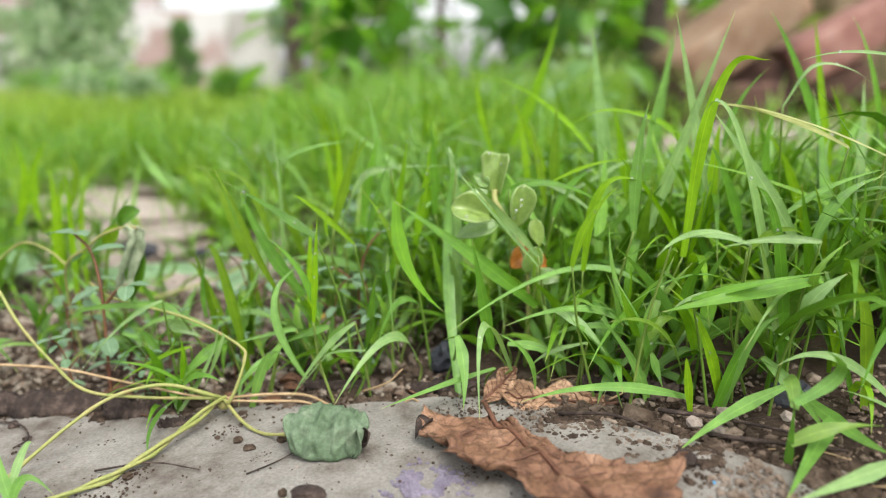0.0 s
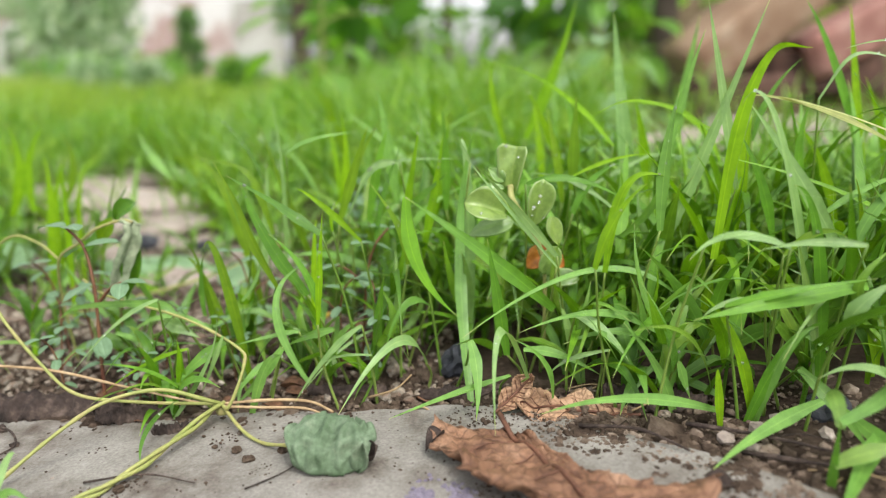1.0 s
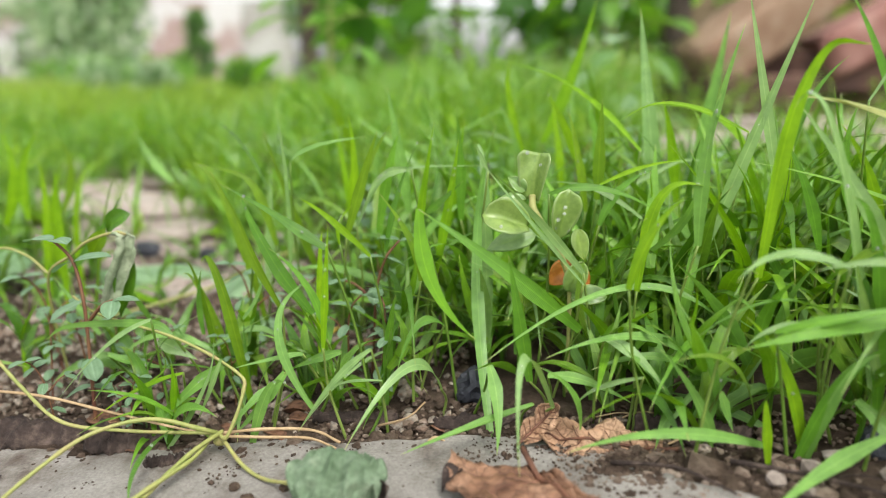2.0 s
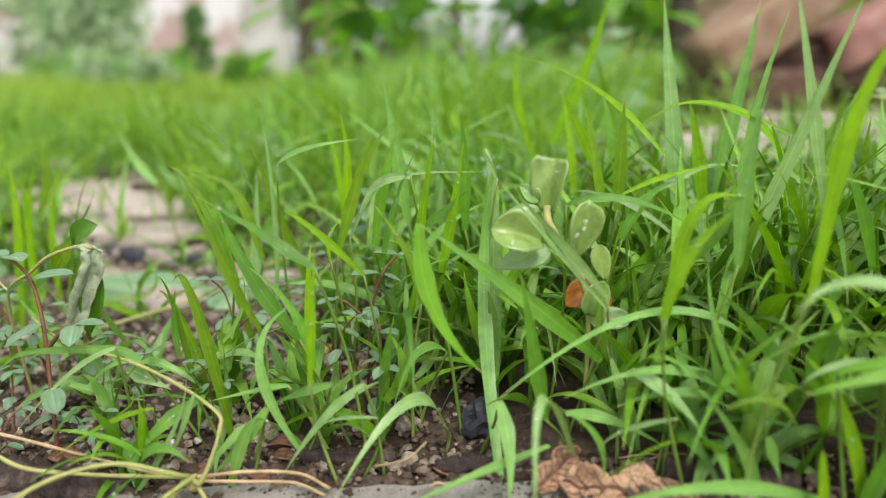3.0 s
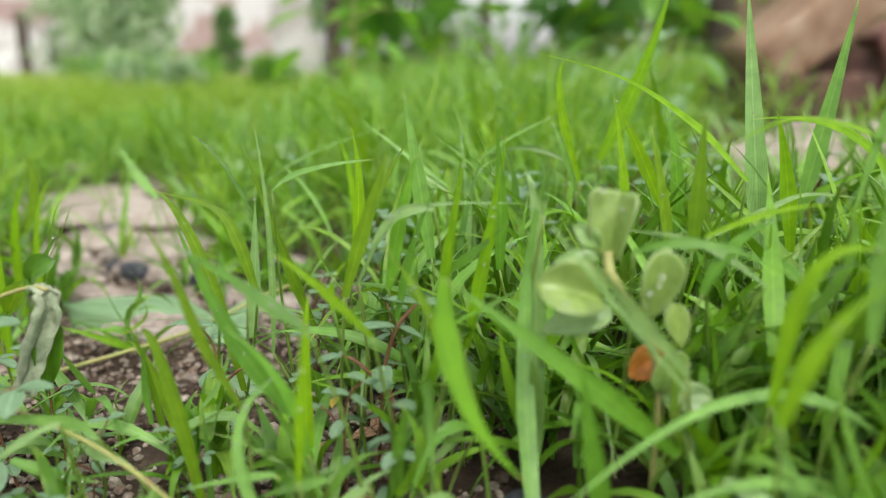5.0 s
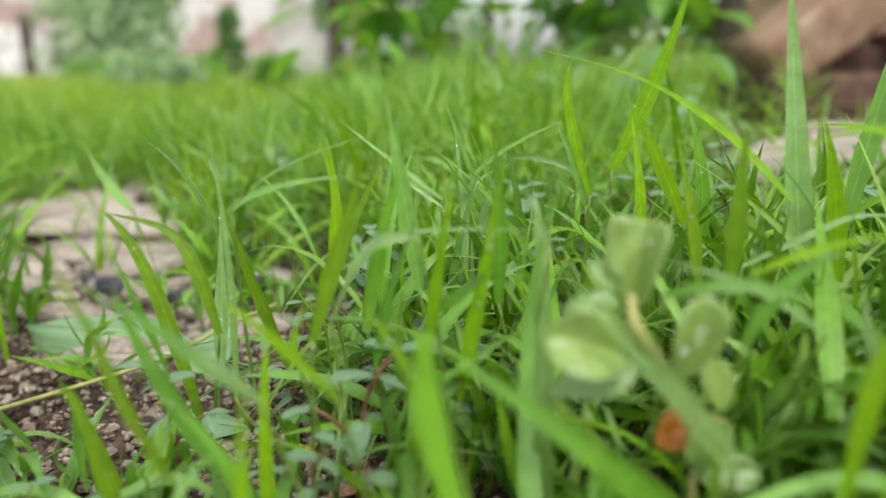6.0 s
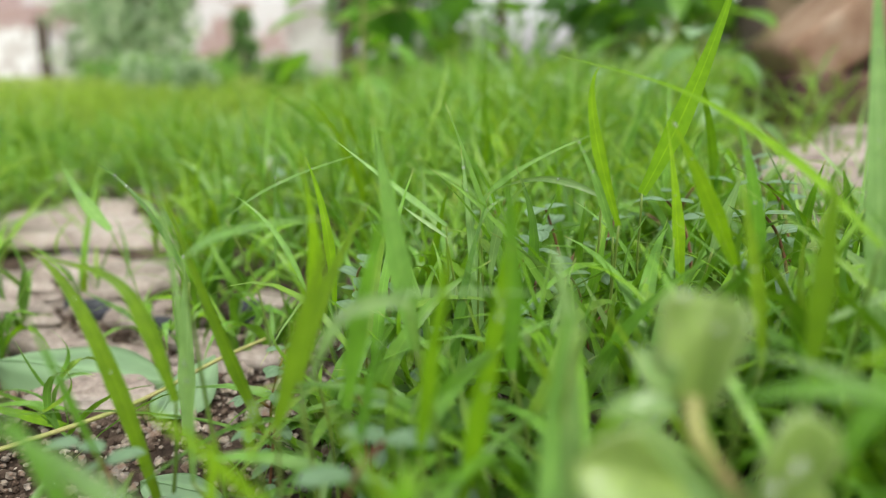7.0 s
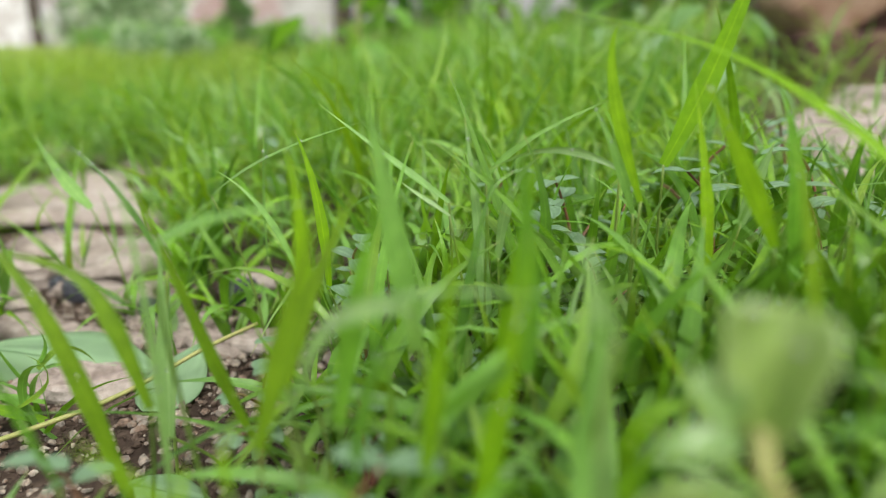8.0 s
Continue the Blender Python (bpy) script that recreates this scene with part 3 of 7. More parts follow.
def flat_stone(cx, cy, rx, ry, th, seed, turn=0.0, tilt=(0, 0), mat=STONE, lift=0.0, label="pale beige flaky flagstone piece on the ground"):
    """A broken flake of layered stone with a ragged rim."""
    rnd = random.Random(seed)
    n, layers = 26, 4
    corners = sorted(6.283 * (k + rnd.uniform(-0.3, 0.3)) / 7 for k in range(7))
    reach = [rnd.uniform(0.80, 1.20) for _ in corners]
    radii = []
    for k in range(n):
        a = 6.283 * k / n
        j = next((q for q in range(7) if corners[q] > a), 0)
        a0, a1 = corners[j - 1], corners[j]
        a0, a1 = a0 - (6.2832 if a0 > a else 0), a1 + (6.2832 if a1 < a else 0)
        f = (a - a0) / max(1e-6, a1 - a0)
        straight = reach[j - 1] * reach[j] * math.sin(a1 - a0) / max(1e-6, reach[j - 1] * math.sin(a - a0) + reach[j] * math.sin(a1 - a))
        radii.append(min(1.25, max(0.55, straight)) + rnd.uniform(-0.035, 0.035))
    verts, faces = [], []
    for j in range(layers + 1):
        t = j / layers
        inset = 0.88 + 0.12 * math.sin(math.pi * min(1, t * 1.15)) - (0.05 if j == layers else 0) + rnd.uniform(-0.03, 0.03)
        for k in range(n):
            a = 6.283 * k / n
            r = radii[k] * inset * (1 + 0.03 * noise.noise((k * 0.9, j * 2.1, seed)))
            verts.append((rx * r * math.cos(a), ry * r * math.sin(a), th * t))
    for ring in (0.6, 0.25):
        for k in range(n):
            a = 6.283 * k / n
            r = radii[k] * ring
            x, y = rx * r * math.cos(a), ry * r * math.sin(a)
            verts.append((x, y, th + 0.0022 * noise.noise((x * 60, y * 60, seed)) + 0.0016 * math.floor(2.5 * noise.noise((x * 26, y * 40, seed + 5)))))
    rings = layers + 3
    for j in range(rings - 1):
        for k in range(n):
            k2 = (k + 1) % n
            faces.append((j * n + k, j * n + k2, (j + 1) * n + k2, (j + 1) * n + k))
    verts.append((0, 0, th + 0.0005))
    for k in range(n):
        faces.append(((rings - 1) * n + k, (rings - 1) * n + (k + 1) % n, len(verts) - 1))
    faces.append(tuple(range(n))[::-1])
    me = mesh_of("flat_stone", verts, faces, mat, None, False)
    return thing("flat_stone", me, label, "stone", pose(cx, cy, gz(cx, cy) - 0.002 + lift, tilt[0], tilt[1], turn), "flagstones")


SLABS = ((-0.428, 0.672, 0.135, 0.086, 0.014, 1, -6, (-3, 1)),
         (-0.279, 0.503, 0.046, 0.05, 0.012, 2, 6, (-4, -2)),
         (-0.372, 0.505, 0.04, 0.022, 0.009, 3, -9, (-7, 2)),
         (-0.47, 0.87, 0.054, 0.056, 0.012, 4, 8, (2, 0)),
         (-0.5, 0.785, 0.05, 0.034, 0.011, 5, -6, (2, 2)),
         (-0.35, 0.545, 0.036, 0.026, 0.01, 6, 18, (3, 3)))
FLAKES = ((-0.296, 0.43, 0.027, 0.012, 0.007, 7, -14, (-9, -4)),
         (-0.256, 0.444, 0.024, 0.011, 0.008, 8, 9, (-10, 4)),
         (-0.263, 0.402, 0.018, 0.009, 0.006, 9, 12, (-9, 3)),
         (-0.207, 0.378, 0.03, 0.01, 0.006, 10, -3, (-8, 2)),
         (-0.187, 0.334, 0.028, 0.016, 0.006, 11, 6, (2, -2)),
         (-0.146, 0.368, 0.015, 0.01, 0.006, 12, -18, (4, 4)))
for x, y, rx, ry, th, seed, turn, tilt in SLABS + FLAKES:
    flat_stone(x, y, rx, ry, th, seed, turn, tilt, STONE, 0.003)
flat_stone(-0.306, 0.380, 0.024, 0.012, 0.007, 14, 5, (4, 1), STONE, 0.001)
flat_stone(-0.345, 0.462, 0.030, 0.018, 0.009, 15, -12, (4, 2), STONE, 0.001)
flat_stone(-0.620, 0.980, 0.080, 0.040, 0.016, 22, -2, (1, 4), STONE, 0.001)
flat_stone(-0.197, 0.416, 0.013, 0.015, 0.008, 13, 30, (4, -5), STONE, 0.001)
for k, (x, y, rx, ry, th) in enumerate(((-0.332, 0.458, 0.032, 0.013, 0.008), (-0.250, 0.390, 0.028, 0.008, 0.006), (-0.298, 0.402, 0.024, 0.009, 0.007), (-0.196, 0.336, 0.030, 0.014, 0.005),
                                          (-0.172, 0.392, 0.016, 0.012, 0.007), (-0.158, 0.452, 0.020, 0.016, 0.008), (-0.128, 0.372, 0.016, 0.010, 0.007), (-0.222, 0.424, 0.020, 0.010, 0.009))):
    flat_stone(x, y, rx, ry, th, 120 + k, -8 + 37 * k % 23, (-4 - 3 * (k % 3), 2 - k % 4), STONE, 0.002 + 0.001 * (k % 3), "ragged layered piece of beige flagstone")
chips = random.Random(515)
for k in range(34):
    y = chips.uniform(0.34, 0.56)
    x = -0.245 - 0.55 * (y - 0.4) + chips.uniform(-0.085, 0.075)
    r = chips.uniform(0.005, 0.013)
    flat_stone(x, y, r, r * chips.uniform(0.45, 0.8), r * chips.uniform(0.3, 0.6), 70 + k, chips.uniform(0, 180), (chips.uniform(-4, 10), chips.uniform(-6, 6)), STONE, 0.002, "small broken flake of beige flagstone")
flat_stone(0.225, 0.63, 0.10, 0.06, 0.036, 21, 5, (0, 0), STONE, 0.006, "pale buff flagstone under the leaning bricks")
flat_stone(0.34, 0.60, 0.07, 0.05, 0.04, 22, -12, (0, 0), STONE, 0.006, "pale buff flagstone under the leaning bricks")
flat_stone(0.175, 0.53, 0.055, 0.035, 0.022, 23, 30, (4, 0), STONE, 0.004, "pale buff flagstone half hidden by grass")
flat_stone(0.27, 0.52, 0.05, 0.03, 0.024, 24, -20, (3, 0), STONE, 0.004, "pale buff flagstone half hidden by grass")
flat_stone(0.30, 0.76, 0.10, 0.06, 0.03, 26, 14, (0, 0), STONE, 0.004, "pale buff flagstone under the leaning bricks")
flat_stone(0.40, 0.90, 0.11, 0.07, 0.03, 27, -8, (0, 0), STONE, 0.004, "pale buff flagstone under the leaning bricks")
flat_stone(0.12, 0.60, 0.05, 0.03, 0.02, 25, 0, (0, 0), STONE, 0.0, "pale buff flagstone half hidden by grass")
for k, (x, y, r, sd) in enumerate(((-0.262, 0.440, 0.012, 31), (-0.36, 0.56, 0.014, 32), (-0.16, 0.43, 0.012, 33), (-0.46, 0.655, 0.013, 34), (-0.285, 0.455, 0.009, 35), (-0.2, 0.41, 0.01, 36))):
    flat_stone(x, y, r, r * 0.6, r * 0.8, sd, 30 * k, (0, 0), CHARCOAL, 0.004, "dark grey stone chip among the flagstones")


def brick(m, seed, label, mat=BRICK, tall=0.062, big=1.38):
    """A worn clay brick with knocked corners, scaled by big to fit the camera's view."""
    bm = bmesh.new()
    bmesh.ops.create_cube(bm, size=1.0)
    bmesh.ops.scale(bm, vec=(0.21, 0.10, tall), verts=bm.verts)
    bmesh.ops.subdivide_edges(bm, edges=bm.edges[:], cuts=7, use_grid_fill=True)
    for v in bm.verts:
        q = v.co * 34 + Vector((seed * 9.1, 0, 0))
        k = abs(v.co.x / 0.105) ** 6 + abs(v.co.y / 0.05) ** 6 + abs(v.co.z / tall * 2) ** 6
        v.co *= 1 - 0.05 * max(0, k - 1.0) * (0.6 + noise.noise(q * 0.5))
        v.co += Vector((noise.noise(q), noise.noise(q + Vector((5, 1, 2))), noise.noise(q + Vector((1, 7, 3))))) * 0.003
    bmesh.ops.scale(bm, vec=(big, big, big), verts=bm.verts)
    me = bpy.data.meshes.new("brick")
    bm.to_mesh(me)
    bm.free()
    me.materials.append(mat)
    me.polygons.foreach_set("use_smooth", np.ones(len(me.polygons), dtype=bool))
    return thing("brick", me, label, "brick", m, "bricks")


brick(pose(0.502, 1.425, 0.212, 10, -38, 4), 1, "worn salmon-tan brick leaning on other bricks", BRICK, 0.072)
# these two bricks have the heap's shade painted into their material
brick(pose(0.492, 1.400, 0.070, 0, 0, 8), 4, "brick lying under the heap, shade painted into its colour", SHADED_BRICK, 0.090, 1.05)
brick(pose(0.640, 1.480, 0.121, 0, 0, -7), 6, "brick lying on another brick, painted dark for the heap's shaded gap", SHADED_BRICK)
brick(pose(0.672, 1.601, 0.041, 0, 3, -6), 2, "worn red brick lying behind in shade")
brick(pose(0.755, 1.449, 0.215, 4, -30, -6), 3, "chipped pinkish red brick leaning in a heap", PINK_BRICK)
brick(pose(0.985, 1.449, 0.121, 0, -24, -10), 5, "chipped red brick leaning in a heap", PINK_BRICK)


def earth_bank():
    """A rough bank of earth behind the bricks."""
    bm = bmesh.new()
    bmesh.ops.create_icosphere(bm, subdivisions=5, radius=1.0)
    for v in bm.verts:
        d = v.co.normalized()
        v.co = d * (1 + 0.35 * noise.noise(d * 2.2) + 0.14 * noise.noise(d * 6.5) + 0.05 * noise.noise(d * 17))
        v.co = Vector((v.co.x * 0.52, v.co.y * 0.30, v.co.z * 0.44))
    me = bpy.data.meshes.new("earth_bank")
    bm.to_mesh(me)
    bm.free()
    me.materials.append(EARTH)
    me.polygons.foreach_set("use_smooth", np.ones(len(me.polygons), dtype=bool))
    root = base_empty("earth_bank", "low brown earth bank with olive moss behind the bricks", "earth bank", pose(0.98, 2.05, 0.03, 0, 0, 20))
    part("mound", me, root)
    rnd = random.Random(8)
    face = [v.co.copy() for v in me.vertices if v.co.y < -0.05 and v.co.z > 0.04]
    for k in range(14):
        at, r = rnd.choice(face), rnd.uniform(0.012, 0.032)
        clod = grains("clod", [(0, 0, 0)], [r], EARTH, 300 + k)
        part("clod", clod, root, "crumbling earth clod", Matrix.Translation(at * 0.99))
    for k in range(9):
        at = rnd.choice(face)
        tips = [(rnd.gauss(0, 0.02), rnd.gauss(0, 0.02) - 0.012, rnd.uniform(0.012, 0.04)) for _ in range(26)]
        feet = [(0.6 * x, 0.6 * y + 0.006, -0.004) for x, y, z in tips]
        mids = [(0.85 * x, 0.85 * y, 0.6 * z) for x, y, z in tips]
        moss = blades_mesh("moss_tuft", feet, mids, tips, [0.005] * 26, [(1, 0.2, 0.1)] * 26, GRASS_FAR, 4, 0.2, 0.5)
        part("moss_tuft", moss, root, "olive moss tuft", Matrix.Translation(at))
    return root


earth_bank()


# ---- boundary wall and the far garden ----
def block(name, size, centre, mat, label, category, bevel=0.01, kind=""):
    bm = bmesh.new()
    bmesh.ops.create_cube(bm, size=1.0)
    bmesh.ops.scale(bm, vec=size, verts=bm.verts)
    bmesh.ops.bevel(bm, geom=bm.edges[:], offset=bevel, segments=2, affect="EDGES")
    me = bpy.data.meshes.new(name)
    bm.to_mesh(me)
    bm.free()
    me.materials.append(mat)
    return thing(name, me, label, category, Matrix.Translation(centre), kind=kind)


block("wall_north", (9.2, 0.24, 1.66), (-10.2, 15.1, 0.80), BRICK_WALL, "weathered red brick boundary wall with white plaster patches", "wall", kind="structure")
block("wall_pier", (0.98, 0.34, 1.64), (-5.10, 15.06, 0.80), PLASTER, "grey plastered pier at the end of the wall", "wall", kind="structure")
block("wall_house", (8.5, 0.3, 4.4), (-11.85, 16.2, 2.2), BRICK_WALL, "pinkish plastered brick house wall behind the boundary wall", "wall", kind="structure")
block("white_panel", (2.4, 0.06, 1.0), (-10.4, 13.2, 0.5), LIMEWASH, "whitewashed low panel standing on the lawn", "panel")
block("post", (0.17, 0.14, 1.2), (-9.93, 13.0, 0.6), TRUNK, "dark wooden post on the lawn", "post")


def limb(points, r0, r1, name, parent, label="", mat=TRUNK, sides=8):
    return part(name, tube_mesh(name, points, r0, r1, mat, sides, 6, 0.25), parent, label)


def crown_mesh(name, centres, radius, count, size, mat, seed, squash=0.8):
    """Leaves in loose clumps round the branch ends, with gaps between."""
    r = np.random.default_rng(seed)
    cs = np.asarray(centres)
    which = r.integers(0, len(cs), count)
    d = r.normal(0, 1, (count, 3))
    d /= np.linalg.norm(d, axis=1, keepdims=True)
    d *= (r.random(count) ** 0.45)[:, None] * radius * r.uniform(0.6, 1.2, (len(cs), 1))[which]
    d[:, 2] *= squash
    p = cs[which] + d
    out = r.normal(0, 1, (count, 3)) + d / radius
    out[:, 2] -= 0.3
    out /= np.linalg.norm(out, axis=1, keepdims=True)
    ln = r.uniform(0.7, 1.3, count)[:, None] * size
    tip = p + out * ln
    mid = (p + tip) / 2 + np.array([0, 0, 0.12]) * ln
    return blades_mesh(name, p, mid, tip, ln[:, 0] * 0.55, r.normal(0, 1, (count, 3)), mat, 4, 0.25, 0.35)


def bush(name, x, y, height, spread, count, leaf, mat, seed, label, cone=False):
    rnd = random.Random(seed)
    root = base_empty(name, label, "bush", pose(x, y, gz(x, y) - 0.01))
    ends = []
    for k in range(34):
        a, h = rnd.uniform(0, 6.28), rnd.uniform(0.1, 1.0) * height
        r = spread * (1 - h / height * 0.95 if cone else rnd.uniform(0.35, 1.0) * (1.1 - 0.5 * abs(h / height - 0.5)))
        ends.append((r * math.cos(a), r * math.sin(a), h))
    for e in ends[:7]:
        limb([(0, 0, 0), (e[0] * 0.25, e[1] * 0.25, e[2] * 0.5), e], height * 0.018, height * 0.005, "limb", root, sides=6)
    part("crown", crown_mesh("crown", ends, spread * (0.42 if cone else 0.5), count, leaf, mat, seed), root)
    return root


bush("bush", -6.35, 10.6, 1.75, 0.74, 4200, 0.16, PALE_CROWN, 2, "pale grey-green leafy bush by the brick wall")
bush("bush", -4.95, 11.2, 1.05, 0.32, 2600, 0.09, CROWN, 3, "dark green cone-shaped bush by the brick wall", True)
bush("bush", -7.45, 10.4, 1.2, 0.35, 520, 0.11, PALE_CROWN, 5, "thin pale green bush on the lawn")


for k, (x, y, h) in enumerate(((-3.9, 8.2, 0.22), (-5.2, 8.6, 0.3), (-6.1, 8.9, 0.24), (-2.9, 7.4, 0.18), (-4.4, 7.0, 0.2), (-1.9, 5.2, 0.17), (-2.5, 5.0, 0.2), (-3.3, 5.9, 0.16), (-1.45, 3.9, 0.16), (-1.75, 3.4, 0.14), (-3.5, 5.7, 0.2), (-3.9, 6.3, 0.22), (-3.1, 5.3, 0.17), (-2.7, 4.5, 0.16))):
    bush("lawn_weed", x, y, h * 1.25, h * 0.9, 300, 0.055, PALE_CROWN if k % 2 else BROAD, 60 + k, "small leafy weed clump on the lawn")


def tree(x, y, height, girth, lean, crown_at, crown_r, count, leaf, mat, seed, label):
    rnd = random.Random(seed)
    root = base_empty("tree", label, "tree", pose(x, y, gz(x, y) - 0.03))
    top = (lean * height, 0.1 * lean, height)
    limb([(0, 0, 0), (lean * height * 0.2, 0.02, height * 0.35), (lean * height * 0.55, 0, height * 0.7), top], girth, girth * 0.45, "trunk", root, sides=12)
    ends = []
    for k in range(12):
        a, h = rnd.uniform(0, 6.28), rnd.uniform(crown_at, 1.15) * height
        r = crown_r * rnd.uniform(0.35, 1.0)
        e = (lean * h + r * math.cos(a), r * math.sin(a), h)
        ends.append(e)
        f = min(0.95, max(0.3, h / height - 0.25))
        if k < 8:
            limb([(lean * height * f, 0, height * f), (lean * height * f + (e[0] - lean * height * f) * 0.5, e[1] * 0.5, (height * f + h) / 2 + 0.04), e], girth * 0.35, girth * 0.08, "limb", root, sides=6)
    part("crown", crown_mesh("crown", ends, crown_r * 0.5, count, leaf, mat, seed), root)
    return root


tree(-0.93, 3.3, 2.6, 0.045, 0.0, 0.45, 0.75, 1800, 0.10, BROAD, 4, "slim dark-barked young tree with a leafy crown")
tree(0.405, 1.70, 1.9, 0.036, 0.04, 0.4, 0.6, 900, 0.09, BROAD, 6, "slim brown tree trunk with green leaves")
tree(2.9, 6.8, 3.2, 0.09, 0.0, 0.12, 1.3, 4200, 0.12, CROWN, 7, "dense green garden tree with low branches")
tree(4.6, 6.0, 3.0, 0.09, 0.0, 0.12, 1.4, 3600, 0.12, CROWN, 9, "dense green garden tree with low branches")
tree(-0.30, 4.3, 2.4, 0.03, 0.0, 0.12, 0.5, 130, 0.13, BROAD, 12, "thin green sapling with sparse leaves against the sky")
tree(-1.45, 7.2, 2.4, 0.07, 0.0, 0.15, 0.8, 2400, 0.11, CROWN, 10, "dense green garden tree with low branches")

bush("shrub", -0.36, 1.75, 0.50, 0.11, 90, 0.12, BROAD, 21, "leafy green shrub standing in the grass")
bush("shrub", 0.13, 1.9, 0.44, 0.13, 100, 0.13, BROAD, 23, "leafy green shrub standing in the grass")
bush("shrub", 0.30, 2.3, 0.60, 0.18, 130, 0.14, BROAD, 24, "leafy dark green shrub standing in the grass")
bush("shrub", 0.47, 2.0, 0.40, 0.14, 90, 0.11, BROAD, 25, "leafy green shrub standing in the grass")
bush("shrub", 0.95, 3.0, 0.9, 0.35, 280, 0.15, BROAD, 26, "leafy dark green shrub behind the bricks")


def leafy_weed(x, y, height, count, leaf, seed, label, spread=0.5, mat=BROAD):
    """A broad-leaved weed: an upright stem with stalked leaves all round."""
    rnd = random.Random(seed)
    root = base_empty("broadleaf_weed", label, "weed", pose(x, y, gz(x, y) - 0.005))
    pts = [(0.02 * height * math.sin(k * 1.3 + seed), 0.02 * height * math.cos(k * 1.7 + seed), height * k / 5) for k in range(6)]
    limb(pts, height * 0.014, height * 0.006, "stem", root, mat=VINE, sides=7)
    for k in range(count):
        t = (k + 1.0) / count
        h = height * (0.12 + 0.88 * t)
        a = k * 2.4 + rnd.uniform(-0.4, 0.4)
        reach = spread * height * (1.1 - 0.75 * t) * rnd.uniform(0.6, 1.1)
        base = Vector((reach * math.cos(a), reach * math.sin(a), h + reach * 0.25))
        limb([(0, 0, h), (base.x * 0.5, base.y * 0.5, h + reach * 0.2), base], height * 0.005, height * 0.003, "leaf_stalk", root, mat=VINE, sides=5)
        size = leaf * rnd.uniform(0.65, 1.15)
        tip = base + Vector((math.cos(a), math.sin(a), rnd.uniform(-0.9, 0.2))) * size
        part("leaf", leaf_mesh("leaf", size, size * rnd.uniform(0.5, 0.68), mat, "ovate", 0.25, 0.5, 0.05, 4, 7, k + seed), root, "", aim(base, tip))
    return root


leafy_weed(-0.36, 1.45, 0.34, 13, 0.095, 1, "broad-leaved green weed standing in the grass")
leafy_weed(-0.27, 1.75, 0.42, 16, 0.11, 2, "tall broad-leaved dark green weed in the grass")
leafy_weed(0.24, 1.6, 0.36, 14, 0.11, 3, "broad-leaved green weed standing in the grass")
leafy_weed(-0.30, 2.2, 0.5, 16, 0.12, 4, "tall broad-leaved dark green weed in the grass")
leafy_weed(0.42, 1.95, 0.36, 13, 0.10, 5, "broad-leaved green weed standing in the grass")
leafy_weed(0.171, 0.95, 0.150, 8, 0.055, 6, "low pale minty broad-leaved weed beside the bricks", 0.5, MINT)
for k, (x, y, h) in enumerate(((0.0, 1.15, 0.115), (0.09, 1.3, 0.15), (0.16, 1.45, 0.18), (-0.12, 1.25, 0.12), (0.22, 1.25, 0.13), (-0.33, 1.0, 0.075), (-0.35, 0.92, 0.06), (0.05, 1.6, 0.19))):
    leafy_weed(x, y, h, 11, 0.032, 30 + k, "pale soft-leaved weed in the tall grass", 0.55, MINT if k % 2 else PALE_CROWN)
leafy_weed(-0.215, 0.60, 0.075, 12, 0.02, 7, "small pale blue-green weed in the grass", 0.5, GREY_LEAF)
leafy_weed(-0.235, 0.64, 0.08, 12, 0.02, 8, "small pale blue-green weed in the grass", 0.5, PALE_CROWN)


# ---- grass ----
def stone_zone(x, y):
    return 0.335 < y < 0.80 and -0.36 - 0.6 * (y - 0.4) < x < -0.170 - 0.55 * (y - 0.38)


def slab_zone(x, y):
    return ((x - 0.31) / 0.18) ** 2 + ((y - 0.70) / 0.27) ** 2 < 1 or (0.2 < x < 0.95 and 0.85 < y < 1.5)


def clump(x, y):
    """Turf stands in clumps with thin, shaded gaps between."""
    return max(0.12, min(1.0, 0.62 + 1.7 * noise.noise((x * 38, y * 38, 12))))


